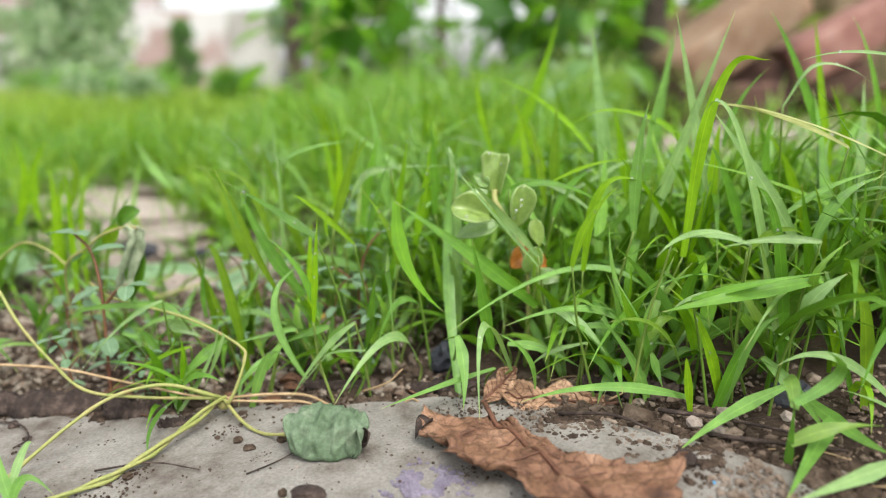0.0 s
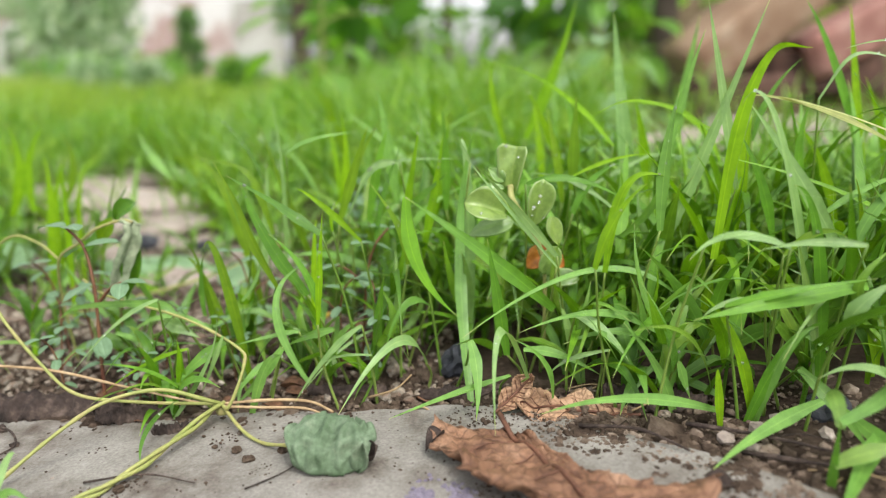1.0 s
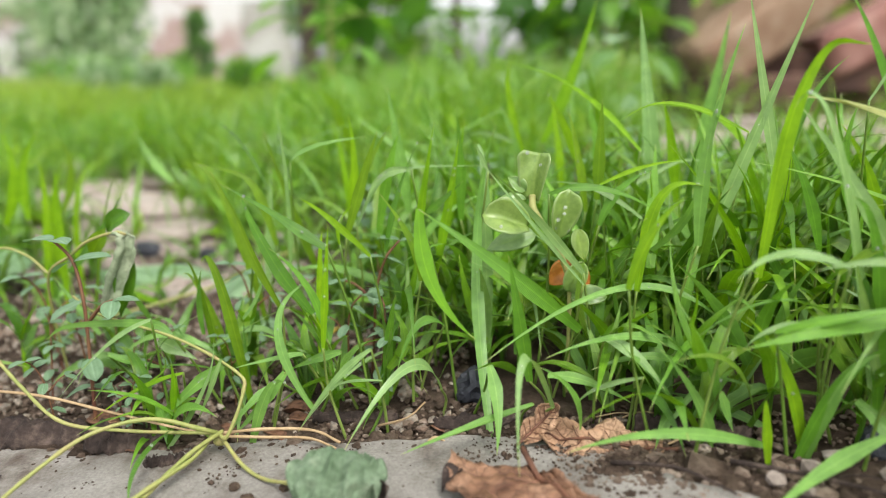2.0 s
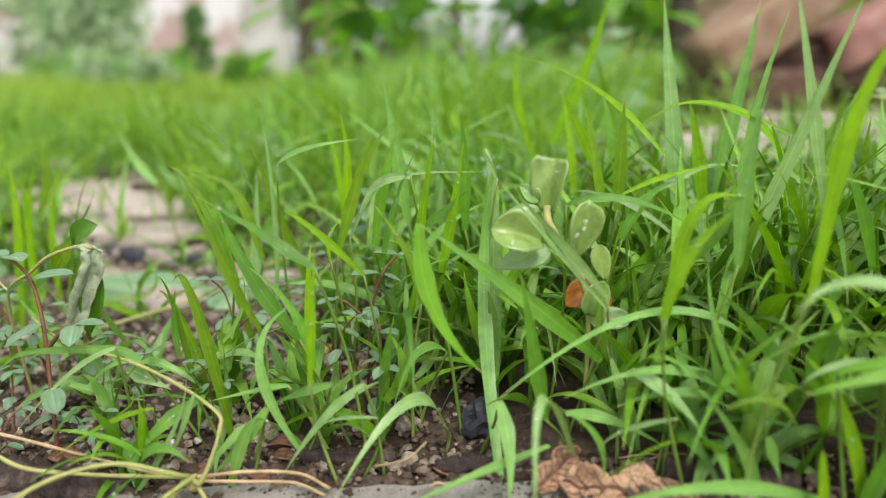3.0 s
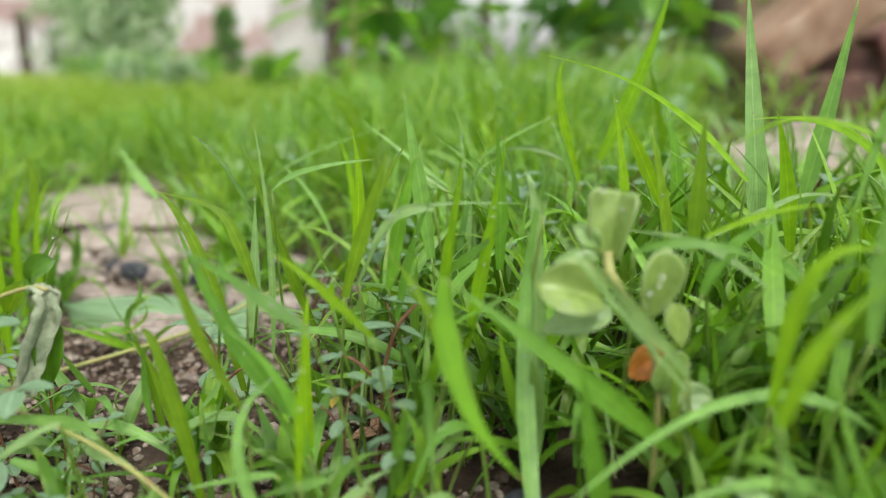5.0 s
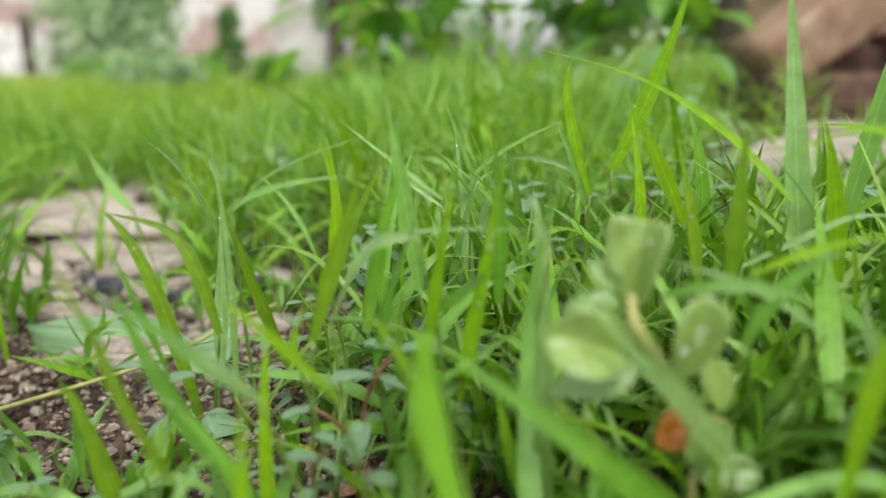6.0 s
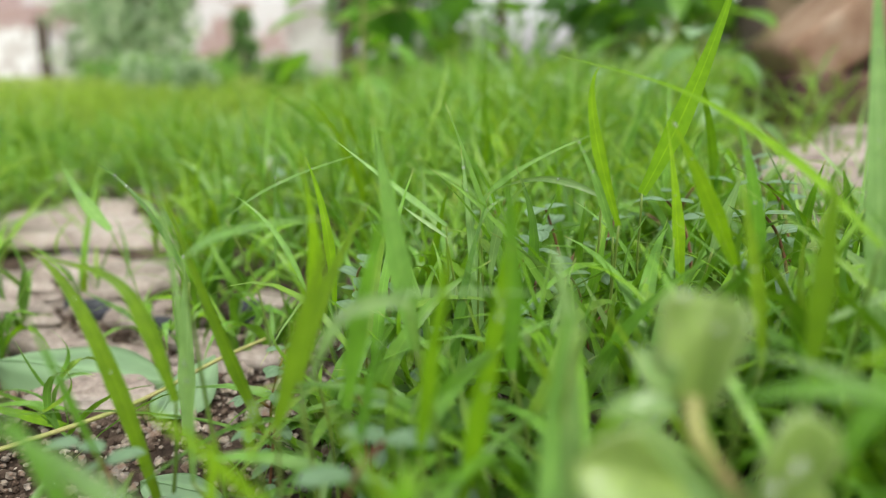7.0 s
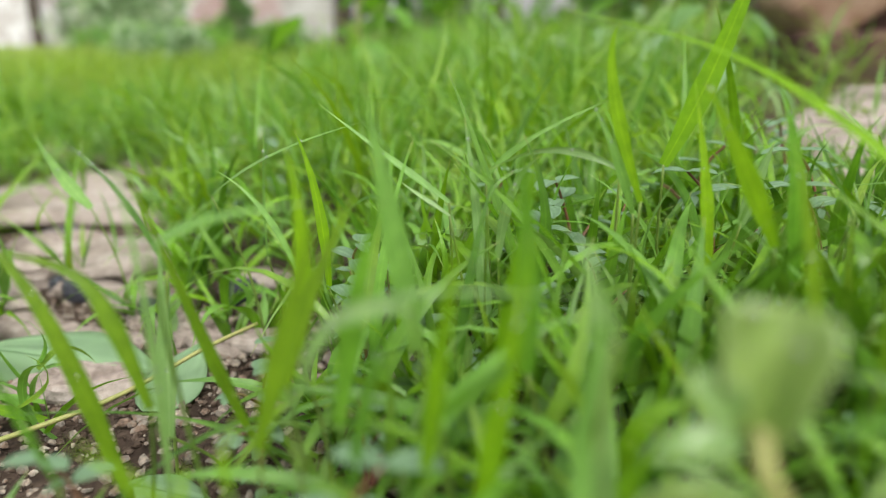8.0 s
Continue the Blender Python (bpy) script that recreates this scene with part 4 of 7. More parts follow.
def grass_field(name, n, xr, yr, density, height, width, label, seed, rings, mat, fold=0.22, rise=(20, 80)):
    """Grass plants: leaning stems with leaves that leave them alternately and arch over, thick where density says so."""
    r = np.random.default_rng(seed)
    a0, a1, a2, ws, ss = [], [], [], [], []

    def put(p0, p1, p2, w, az):
        lo = edge_y(max(-0.7, min(0.16, p2[0])))
        if p2[1] < lo - 0.03:
            return
        # no tall blades close to the camera's path, whatever the density
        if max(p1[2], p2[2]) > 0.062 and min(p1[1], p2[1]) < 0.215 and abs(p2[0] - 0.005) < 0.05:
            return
        low = gz(p2[0], p2[1]) + 0.002
        if p2[2] < low:
            p2[2] = low
        a0.append(p0), a1.append(p1), a2.append(p2)
        ws.append(w)
        tw = r.normal(0, 0.7)
        ss.append((-math.sin(az + tw), math.cos(az + tw), 0.3 * r.normal()))

    while len(a0) < n:
        x, y = r.uniform(*xr), r.uniform(*yr)
        if r.random() > density(x, y):
            continue
        hmax = height(x, y) * r.uniform(0.75, 1.1)
        for _ in range(int(r.integers(1, 3))):
            bx, by = x + r.normal(0, 0.005), y + r.normal(0, 0.005)
            p0 = np.array([bx, by, gz(bx, by) - 0.003])
            la, lt = r.uniform(0, 6.28), abs(r.normal(0, 0.42))
            stem = np.array([math.cos(la) * math.sin(lt), math.sin(la) * math.sin(lt), math.cos(lt)])
            hs = hmax * r.uniform(0.35, 0.6)
            top = p0 + stem * hs
            put(p0, (p0 + top) / 2, top, width * 0.5, la)
            az = r.uniform(0, 6.28)
            for k in range(int(r.integers(3, 6))):
                az += math.pi + r.normal(0, 0.5)
                node = p0 + stem * hs * r.uniform(0.12, 1.0)
                ln = hmax * r.uniform(0.5, 1.05)
                up = radians(r.uniform(*rise))
                droop = r.uniform(0.1, 1.0) ** 1.4 * 1.7
                d = np.array([math.cos(az), math.sin(az), 0])
                z = np.array([0, 0, 1.0])
                u2 = up - droop
                q1 = node + (d * math.cos(up) + z * math.sin(up)) * ln * 0.5
                q2 = q1 + (d * math.cos(u2) + z * math.sin(u2)) * ln * 0.5
                put(node, q1 * 0.9 + (node + q2) * 0.05, q2, width * r.uniform(0.6, 1.25), az)
            d2 = np.array([r.normal(0, 0.3), r.normal(0, 0.3), 1.0])
            ln = hmax * r.uniform(0.35, 0.6)
            put(top, top + d2 * ln * 0.5 + np.array([r.normal(0, 0.004), r.normal(0, 0.004), 0]), top + d2 * ln, width * r.uniform(0.5, 1.0), r.uniform(0, 6.28))
    return thing(name, blades_mesh(name, a0, a1, a2, ws, ss, mat, rings, fold, 0.55), label, "grass", kind="stuff")


def near_density(x, y):
    if y < edge_y(max(-0.7, min(0.16, x))) + 0.004:
        return 0.0
    if x < -0.27 and 0.2 < y < 0.42:
        return 0.35
    if stone_zone(x, y):
        return 0.02
    if slab_zone(x, y):
        return 0.12 if y < 0.8 else 0.02
    if x < -0.055 and y < 0.36:
        return 0.07 if y < 0.16 else (0.04 if x < -0.09 else 0.2)
    if x < -0.085 and y < 0.47:
        return 0.38 * clump(x, y)
    if abs(x - 0.004) < 0.016 and y < 0.182:
        return 0.0
    if x < 0.03 and y < 0.37:
        return 0.55 * clump(x, y)
    if y < 0.19 and abs(x - 0.01) < 0.05:
        return 0.5 * clump(x, y)
    if 0.0 < x < 0.07 and y < 0.158:
        return 0.12
    if x > 0.045 and y < 0.17:
        return 0.45 * clump(x, y)
    if x > 0.1 and y > 0.28:
        return 0.75 * clump(x, y)
    if y < 0.30:
        return clump(x, y)
    return 0.8 * clump(x, y)


def near_height(x, y):
    if x < -0.27 and y < 0.45:
        return 0.065
    if x < -0.06 and y < 0.4:
        return 0.042
    if y < 0.19:
        return 0.055 + 0.4 * max(0, x - 0.06)
    if x > 0.09 and y > 0.25:
        return 0.078
    if x > 0.07:
        return 0.085
    return 0.078 + 0.02 * noise.noise((x * 9, y * 9, 1))


def lumpy(x, y):
    h = 0.100 + 0.055 * noise.noise((x * 6, y * 6, 2)) + 0.02 * noise.noise((x * 1.3, y * 1.3, 6))
    if x > -0.2 - 0.3 * (y - 0.4):
        h += 0.015
    if x > 0.3 * (y - 0.1) and 0.1 < x < 0.75 and y < 1.0:
        h *= 0.68
    return h


def tall_blades(name, n, xr, yr, density, length, width, label, seed, mat):
    """Broad single blades in loose tufts, upright with a slight bow, standing above the turf."""
    r = np.random.default_rng(seed)
    a0, a1, a2, ws, ss = [], [], [], [], []
    while len(a0) < n:
        x, y = r.uniform(*xr), r.uniform(*yr)
        if r.random() > density(x, y):
            continue
        az0, lean = r.uniform(0, 6.28), abs(r.normal(0.5, 0.3))
        for _ in range(int(r.integers(2, 5))):
            bx, by = x + r.normal(0, 0.006), y + r.normal(0, 0.006)
            az = az0 + r.normal(0, 1.2)
            d = np.array([math.cos(az), math.sin(az), 0.0])
            ln = length(bx, by) * r.uniform(0.6, 1.1)
            p0 = np.array([bx, by, gz(bx, by) - 0.003])
            up, bow = radians(90) - lean - abs(r.normal(0, 0.2)), abs(r.normal(0.6, 0.5))
            p1 = p0 + (d * math.cos(up) + np.array([0, 0, math.sin(up)])) * ln * 0.5
            p2 = p1 + (d * math.cos(up - bow) + np.array([0, 0, math.sin(up - bow)])) * ln * 0.5
            a0.append(p0), a1.append(p1), a2.append(p2)
            ws.append(width * r.uniform(0.7, 1.25))
            tw = r.normal(0, 0.8)
            ss.append((math.cos(tw), math.sin(tw), 0.1))
    return thing(name, blades_mesh(name, a0, a1, a2, ws, ss, mat, 10, 0.22, 0.5), label, "grass", kind="stuff")


def tall_density(x, y):
    if stone_zone(x, y) or slab_zone(x, y) or x < -0.09 - 0.55 * max(0.0, y - 0.4) or (x > 0.3 * (y - 0.05) and x > 0.08):
        return 0.0
    return clump(x + 3, y)


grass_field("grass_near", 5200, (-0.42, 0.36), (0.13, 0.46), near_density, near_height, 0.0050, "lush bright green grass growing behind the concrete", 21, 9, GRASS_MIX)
grass_field("grass_creeping", 34, (-0.24, -0.05), (0.142, 0.25), lambda x, y: 1.0 if edge_y(x) + 0.002 < y < 0.195 else (0.07 if y > edge_y(x) else 0.0), lambda x, y: 0.072, 0.0056,
            "low sprawling pale green grass over bare soil", 31, 9, GRASS_PALE, 0.2, (6, 42))
grass_field("grass_fringe", 34, (0.07, 0.23), (0.09, 0.19), lambda x, y: 0.0 if y < edge_y(min(0.16, x)) + 0.002 else 1.0, lambda x, y: 0.066, 0.0062,
            "sprawling green grass along the broken slab", 32, 9, GRASS_PALE, 0.2, (15, 60))
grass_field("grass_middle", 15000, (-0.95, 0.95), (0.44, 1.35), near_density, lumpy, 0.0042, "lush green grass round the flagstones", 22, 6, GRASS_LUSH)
grass_field("grass_rank", 5200, (-0.5, 0.75), (1.0, 1.9), lambda x, y: (0.0 if x > 0.2 * y else 1.0 if x > -0.27 * y - 0.02 else 0.15) * clump(x * 0.3, y * 0.3), lambda x, y: 0.15 + 0.05 * noise.noise((x * 5, y * 5, 8)), 0.0065,
            "tall rank grass below the garden shrubs", 25, 6, GRASS_RANK, 0.22, (45, 85))
tall_blades("grass_upright", 60, (-0.09, 0.16), (0.24, 0.5), tall_density, lambda x, y: 0.105, 0.0044, "upright broad green grass blades above the turf", 41, GRASS_MIX)
tall_blades("grass_upright", 260, (-0.5, 0.3), (0.5, 1.1), tall_density, lambda x, y: 0.135, 0.0056, "upright broad green grass blades above the turf", 42, GRASS_LUSH)
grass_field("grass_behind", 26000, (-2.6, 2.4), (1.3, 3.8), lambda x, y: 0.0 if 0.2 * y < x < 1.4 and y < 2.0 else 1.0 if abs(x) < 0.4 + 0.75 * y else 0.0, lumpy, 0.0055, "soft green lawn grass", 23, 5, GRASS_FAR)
grass_field("lawn_far", 36000, (-11, 8), (3.6, 15), lambda x, y: 1.0 if abs(x + 1) < 1 + 0.75 * y else 0.0, lambda x, y: 0.1 + 0.05 * noise.noise((x * 1.5, y * 1.5, 3)), 0.009, "distant soft green lawn", 24, 4, GRASS_FARTHEST)

BLADE_WORDS = {"milky": "pale milky green blade", "lime": "bright yellow-green blade", "mid": "", "vivid": "vivid saturated green blade", "deep": "dark green blade", "pale": "pale matt green blade",
               "silver": "silvery green blade, sky reflection painted into its colour", "olive": "olive green blade", "straw": "thin straw-coloured stalk"}
TUFTS = {}


def tuft_at(x, y):
    """The tuft of large grass that a blade at x, y belongs to."""
    key = (round(x / 0.045), round(y / 0.06))
    if key not in TUFTS:
        words = "tall lush green grass tuft with broad arching blades" if y > 0.19 else "low green grass tuft arching over the concrete edge"
        TUFTS[key] = base_empty("grass_tuft", words, "grass", Matrix.Translation((x, y, gz(x, y))), "grass tufts")
    return TUFTS[key]


def drop_mesh(r):
    bm = bmesh.new()
    bmesh.ops.create_icosphere(bm, subdivisions=2, radius=r)
    me = bpy.data.meshes.new("water_drop")
    bm.to_mesh(me)
    bm.free()
    me.materials.append(WATER)
    me.polygons.foreach_set("use_smooth", np.ones(len(me.polygons), dtype=bool))
    return me


DROP = drop_mesh(0.0005)


CULMS = {}


def culm(node, tuft, rnd):
    """The stalk that carries a leaf up from the soil to its node."""
    key = tuple(round(v / 0.006) for v in node)
    if key in CULMS:
        return
    x, y = node.x + rnd.uniform(-0.014, 0.014), node.y + rnd.uniform(0.002, 0.014)
    foot = Vector((x, y, gz(x, y) - 0.003))
    bow = foot.lerp(node, 0.55) + Vector((rnd.uniform(-0.003, 0.003), 0.003, 0))
    o = tuft.matrix_world.translation
    CULMS[key] = part("culm", tube_mesh("culm", [foot - o, bow - o, node - o], 0.0006, 0.0004, STALK, 6, 6), tuft, "thin green stalk")


def blade(mm, tone, *points):
    """One large grass blade standing out of the turf, through its points from the foot to the tip."""
    p = [Vector(q) for q in points]
    root, tip = p[0], p[-1]
    rnd = random.Random(int(root.x * 9000) * 7919 + int(tip.z * 9000))
    rings = 20
    if len(p) == 3:
        ctrl = 2 * p[1] - 0.5 * (root + tip)
        line = [root * (1 - u) ** 2 + ctrl * (2 * u * (1 - u)) + tip * u * u for u in np.linspace(0, 1, rings)]
    else:
        q = [2 * p[0] - p[1]] + p + [2 * p[3] - p[2]]
        line = []
        for u in np.linspace(0, 2.9999, rings):
            i, f = int(u), u - int(u)
            a, b, c, d = q[i:i + 4]
            line.append(0.5 * (2 * b + (c - a) * f + (2 * a - 5 * b + 4 * c - d) * f * f + (3 * b - a - 3 * c + d) * f ** 3))
    t = (tip - root).normalized()
    side = t.cross(Vector((0, 0.8, -0.6)))
    side.rotate(Matrix.Rotation(rnd.uniform(-0.7, 0.7), 3, t))
    me = ribbons("grass_blade", np.array([[tuple(v - root) for v in line]]), [mm * 0.001], [side], GRASS[tone], rnd.uniform(0.12, 0.4), 0.45, rnd.uniform(-0.7, 0.7))
    tuft = tuft_at(root.x, root.y)
    leaf = part("blade", me, tuft, BLADE_WORDS[tone], Matrix.Translation(root - tuft.matrix_world.translation))
    if root.z > gz(root.x, root.y) + 0.012:
        culm(root, tuft, rnd)
    if rnd.random() < 0.45 and root.y > 0.13:
        for _ in range(rnd.randint(1, 3)):
            at = line[rnd.randint(6, rings - 2)] - root
            size = rnd.uniform(0.7, 1.3)
            drop = part("water_drop", DROP, leaf, "clear dew drop", Matrix.Translation(at + Vector((0, -0.0003, 0.0003))))
            drop.scale = (size, size, size)
    return leaf


blade(6.0, "vivid", (-0.0148, 0.1600, 0.0747), (-0.0099, 0.1500, 0.0532), (0.0046, 0.1420, 0.0377))
blade(6.0, "mid", (0.0391, 0.1660, 0.0329), (0.0128, 0.1600, 0.0555), (-0.0147, 0.1580, 0.0751))
blade(4.8, "pale", (0.0104, 0.1459, -0.0011), (0.0028, 0.1900, 0.0545), (0.0090, 0.1900, 0.0997))
blade(6.0, "silver", (0.0073, 0.1920, -0.0014), (0.0051, 0.2000, 0.0704), (0.0016, 0.2050, 0.0912))
blade(4.2, "pale", (0.0873, 0.1580, 0.0355), (0.0550, 0.1660, 0.0484), (0.0069, 0.1320, 0.0336))
blade(4.0, "pale", (0.0815, 0.1500, 0.0244), (0.0578, 0.1500, 0.0373), (0.0255, 0.1350, 0.0350))
blade(4.2, "silver", (0.0450, 0.1500, 0.0365), (0.0547, 0.1460, 0.0320), (0.0623, 0.1400, 0.0241))
blade(4.6, "silver", (-0.0078, 0.1600, 0.0122), (-0.0183, 0.1500, 0.0236), (-0.0344, 0.1280, 0.0057))
blade(2.0, "silver", (-0.0264, 0.1680, 0.0226), (-0.0406, 0.1640, 0.0147), (-0.0543, 0.1500, 0.0007))
blade(3.6, "silver", (0.0289, 0.1400, 0.0168), (0.0190, 0.1240, 0.0391), (0.0183, 0.1080, 0.0122))
blade(4.6, "pale", (0.0089, 0.1500, 0.0257), (0.0119, 0.1400, 0.0170), (0.0120, 0.1288, 0.0060))
blade(3.2, "pale", (0.0232, 0.1460, 0.0147), (0.0013, 0.1320, 0.0121), (-0.0159, 0.1200, 0.0099))
blade(4.0, "pale", (0.0893, 0.1300, 0.0125), (0.0591, 0.1220, 0.0192), (0.0311, 0.1120, 0.0177))
blade(3.4, "lime", (0.0896, 0.1260, 0.0056), (0.0873, 0.1260, 0.0223), (0.0865, 0.1260, 0.0287))
blade(4.6, "pale", (0.1173, 0.1220, 0.0209), (0.0960, 0.1100, 0.0162), (0.0771, 0.0948, 0.0116))
blade(3.2, "silver", (0.1033, 0.1250, 0.0676), (0.0855, 0.1230, 0.0716), (0.0727, 0.1180, 0.0652))
blade(3.0, "silver", (0.1247, 0.1250, 0.0691), (0.1097, 0.1250, 0.0697), (0.0931, 0.1220, 0.0675))
blade(5.0, "mid", (0.1266, 0.1250, 0.0568), (0.0978, 0.1200, 0.0523), (0.0738, 0.1120, 0.0492))
blade(4.6, "lime", (0.1012, 0.1320, 0.0065), (0.0933, 0.1320, 0.0344), (0.0808, 0.1320, 0.0511))
blade(4.8, "pale", (0.1006, 0.1300, 0.0065), (0.1065, 0.1280, 0.0331), (0.1147, 0.1260, 0.0434))
blade(4.0, "pale", (0.0745, 0.1400, 0.0043), (0.0765, 0.1380, 0.0256), (0.0809, 0.1360, 0.0336))
blade(3.6, "olive", (-0.0982, 0.1900, -0.0103), (-0.1042, 0.1900, 0.0333), (-0.1101, 0.1900, 0.0474))
blade(3.4, "pale", (-0.0499, 0.1500, 0.0075), (-0.0622, 0.1550, 0.0348), (-0.0521, 0.1650, 0.0488))
blade(4.4, "pale", (-0.0613, 0.1520, 0.0158), (-0.0698, 0.1460, 0.0107), (-0.0752, 0.1400, 0.0027))
blade(3.4, "mid", (-0.0081, 0.1750, 0.0295), (-0.0171, 0.1700, 0.0310), (-0.0231, 0.1600, 0.0171))
blade(2.2, "straw", (0.1513, 0.1700, 0.0946), (0.1211, 0.1650, 0.1070), (0.0957, 0.1600, 0.1106))
blade(4.6, "silver", (0.1269, 0.1450, 0.0086), (0.1037, 0.1400, 0.0955), (0.0893, 0.1380, 0.1081))
blade(4.4, "mid", (0.1250, 0.1400, 0.0085), (0.1179, 0.1400, 0.0655), (0.1074, 0.1380, 0.0843))
blade(5.4, "pale", (0.1297, 0.1120, 0.0164), (0.1140, 0.0911, 0.0150), (0.0972, 0.0676, 0.0140))
blade(4.6, "pale", (0.1127, 0.1300, 0.0281), (0.1225, 0.1220, 0.0182), (0.1214, 0.1001, 0.0157))
blade(5.0, "pale", (0.1248, 0.1250, 0.0168), (0.1288, 0.1012, 0.0163), (0.1335, 0.0875, 0.0169))
blade(3.2, "silver", (0.1488, 0.1100, 0.0180), (0.1381, 0.1100, 0.0228), (0.1279, 0.1080, 0.0268))
blade(4.4, "silver", (0.1343, 0.0835, 0.0175), (0.1155, 0.0749, 0.0157), (0.0986, 0.0666, 0.0141))
blade(4.2, "silver", (0.1476, 0.1180, 0.0208), (0.1287, 0.1180, 0.0334), (0.1100, 0.1120, 0.0324))
blade(4.6, "mid", (0.0981, 0.1300, 0.0063), (0.1077, 0.1280, 0.0352), (0.1193, 0.1260, 0.0455))
blade(5.0, "olive", (0.1448, 0.1250, 0.0101), (0.1410, 0.1250, 0.0448), (0.1338, 0.1250, 0.0597))
blade(4.4, "mid", (0.1501, 0.1200, 0.0467), (0.1432, 0.1180, 0.0398), (0.1356, 0.1120, 0.0233))
blade(3.0, "silver", (0.0788, 0.1250, 0.0682), (0.0876, 0.1200, 0.0727), (0.0990, 0.1180, 0.0711))
blade(4.2, "mid", (0.0865, 0.1250, 0.0494), (0.1028, 0.1200, 0.0560), (0.1263, 0.1200, 0.0606))
blade(3.6, "pale", (0.0782, 0.1380, 0.0046), (0.0712, 0.1360, 0.0229), (0.0584, 0.1340, 0.0400))
blade(5.4, "silver", (0.1185, 0.1180, 0.0467), (0.1218, 0.1160, 0.0548), (0.1293, 0.1160, 0.0612))
blade(3.6, "pale", (0.0374, 0.1400, 0.0094), (0.0338, 0.1360, 0.0241), (0.0236, 0.1300, 0.0345))
blade(3.0, "silver", (-0.1025, 0.1450, -0.0107), (-0.0855, 0.1450, 0.0152), (-0.0829, 0.1500, 0.0316))
blade(4.0, "pale", (-0.0719, 0.1480, -0.0081), (-0.0639, 0.1460, 0.0153), (-0.0565, 0.1440, 0.0190))
blade(3.4, "deep", (-0.0930, 0.1420, 0.0042), (-0.0965, 0.1220, 0.0026), (-0.0926, 0.1071, -0.0029))
blade(3.6, "pale", (-0.1179, 0.0760, -0.0032), (-0.1234, 0.0800, 0.0052), (-0.1264, 0.0840, 0.0122))
blade(3.0, "pale", (-0.1187, 0.0760, -0.0032), (-0.1160, 0.0800, 0.0044), (-0.1080, 0.0800, -0.0009))
blade(2.6, "silver", (-0.1205, 0.0760, -0.0033), (-0.1202, 0.0860, 0.0094), (-0.1193, 0.0900, 0.0095))
blade(3.8, "olive", (-0.0937, 0.1950, -0.0099), (-0.1050, 0.1950, 0.0293), (-0.1132, 0.1950, 0.0406))
blade(4.6, "olive", (-0.1912, 0.2500, -0.0177), (-0.1765, 0.2500, 0.0517), (-0.1672, 0.2500, 0.0711))
blade(4.6, "lime", (-0.2091, 0.2600, -0.0190), (-0.2065, 0.2600, 0.0482), (-0.2065, 0.2600, 0.0718))
blade(3.4, "silver", (0.0392, 0.1650, 0.0532), (0.0240, 0.1620, 0.0712), (0.0093, 0.1600, 0.0866))
blade(3.6, "lime", (-0.0558, 0.1850, -0.0068), (-0.0562, 0.1870, 0.0396), (-0.0551, 0.1900, 0.0600))
blade(5.5, "lime", (-0.2489, 0.3000, -0.0218), (-0.2413, 0.3000, 0.0445), (-0.2431, 0.3000, 0.0708))
blade(5.5, "lime", (-0.2450, 0.3300, -0.0216), (-0.2426, 0.3300, 0.0416), (-0.2280, 0.3300, 0.0670))
blade(5.5, "lime", (-0.2722, 0.3500, -0.0234), (-0.2719, 0.3500, 0.0337), (-0.2593, 0.3500, 0.0657))
blade(4.6, "olive", (-0.0790, 0.1720, -0.0087), (-0.0885, 0.1720, 0.0440), (-0.0952, 0.1720, 0.0514))
blade(4.2, "mid", (0.0469, 0.1900, 0.0641), (0.0540, 0.1900, 0.0776), (0.0656, 0.1900, 0.0850))
blade(4.6, "milky", (-0.0193, 0.3100, 0.0240), (-0.0229, 0.3100, 0.0622), (-0.0274, 0.3100, 0.0981))
blade(5.6, "pale", (-0.0283, 0.2350, 0.0584), (-0.0330, 0.2350, 0.0878), (-0.0372, 0.2350, 0.1120))
blade(2.0, "pale", (-0.1344, 0.3600, 0.0606), (-0.1051, 0.3525, 0.0784), (-0.0660, 0.3450, 0.0920))
blade(2.6, "pale", (-0.0897, 0.3300, 0.0412), (-0.1017, 0.3300, 0.0641), (-0.1175, 0.3300, 0.0773))
blade(3.6, "pale", (-0.0350, 0.3300, 0.0672), (-0.0556, 0.3300, 0.0822), (-0.0780, 0.3300, 0.0995))
blade(2.3, "silver", (-0.0321, 0.3100, 0.0677), (-0.0406, 0.3100, 0.0733), (-0.0472, 0.3100, 0.0782))
blade(3.9, "lime", (-0.0750, 0.3200, 0.0385), (-0.0772, 0.3200, 0.0701), (-0.0833, 0.3200, 0.0925))
blade(1.9, "pale", (-0.1133, 0.3600, 0.0359), (-0.1121, 0.3600, 0.0656), (-0.1094, 0.3600, 0.0921))
blade(3.6, "silver", (-0.0172, 0.3100, 0.0546), (-0.0134, 0.3100, 0.0750), (-0.0051, 0.3100, 0.0863))
blade(2.7, "silver", (0.0186, 0.3200, 0.0805), (-0.0011, 0.3200, 0.0865), (-0.0209, 0.3200, 0.0800))
blade(2.1, "pale", (-0.0228, 0.3300, 0.0753), (-0.0091, 0.3300, 0.0881), (0.0176, 0.3300, 0.1014))
blade(1.6, "pale", (-0.0198, 0.3000, 0.0732), (-0.0167, 0.3000, 0.0800), (-0.0099, 0.3000, 0.0842))
blade(3.1, "pale", (0.0220, 0.3100, 0.0695), (0.0158, 0.3100, 0.0876), (0.0083, 0.3100, 0.1020))
blade(3.8, "lime", (0.0226, 0.3000, 0.0754), (0.0134, 0.3000, 0.1076), (0.0146, 0.3000, 0.1224))
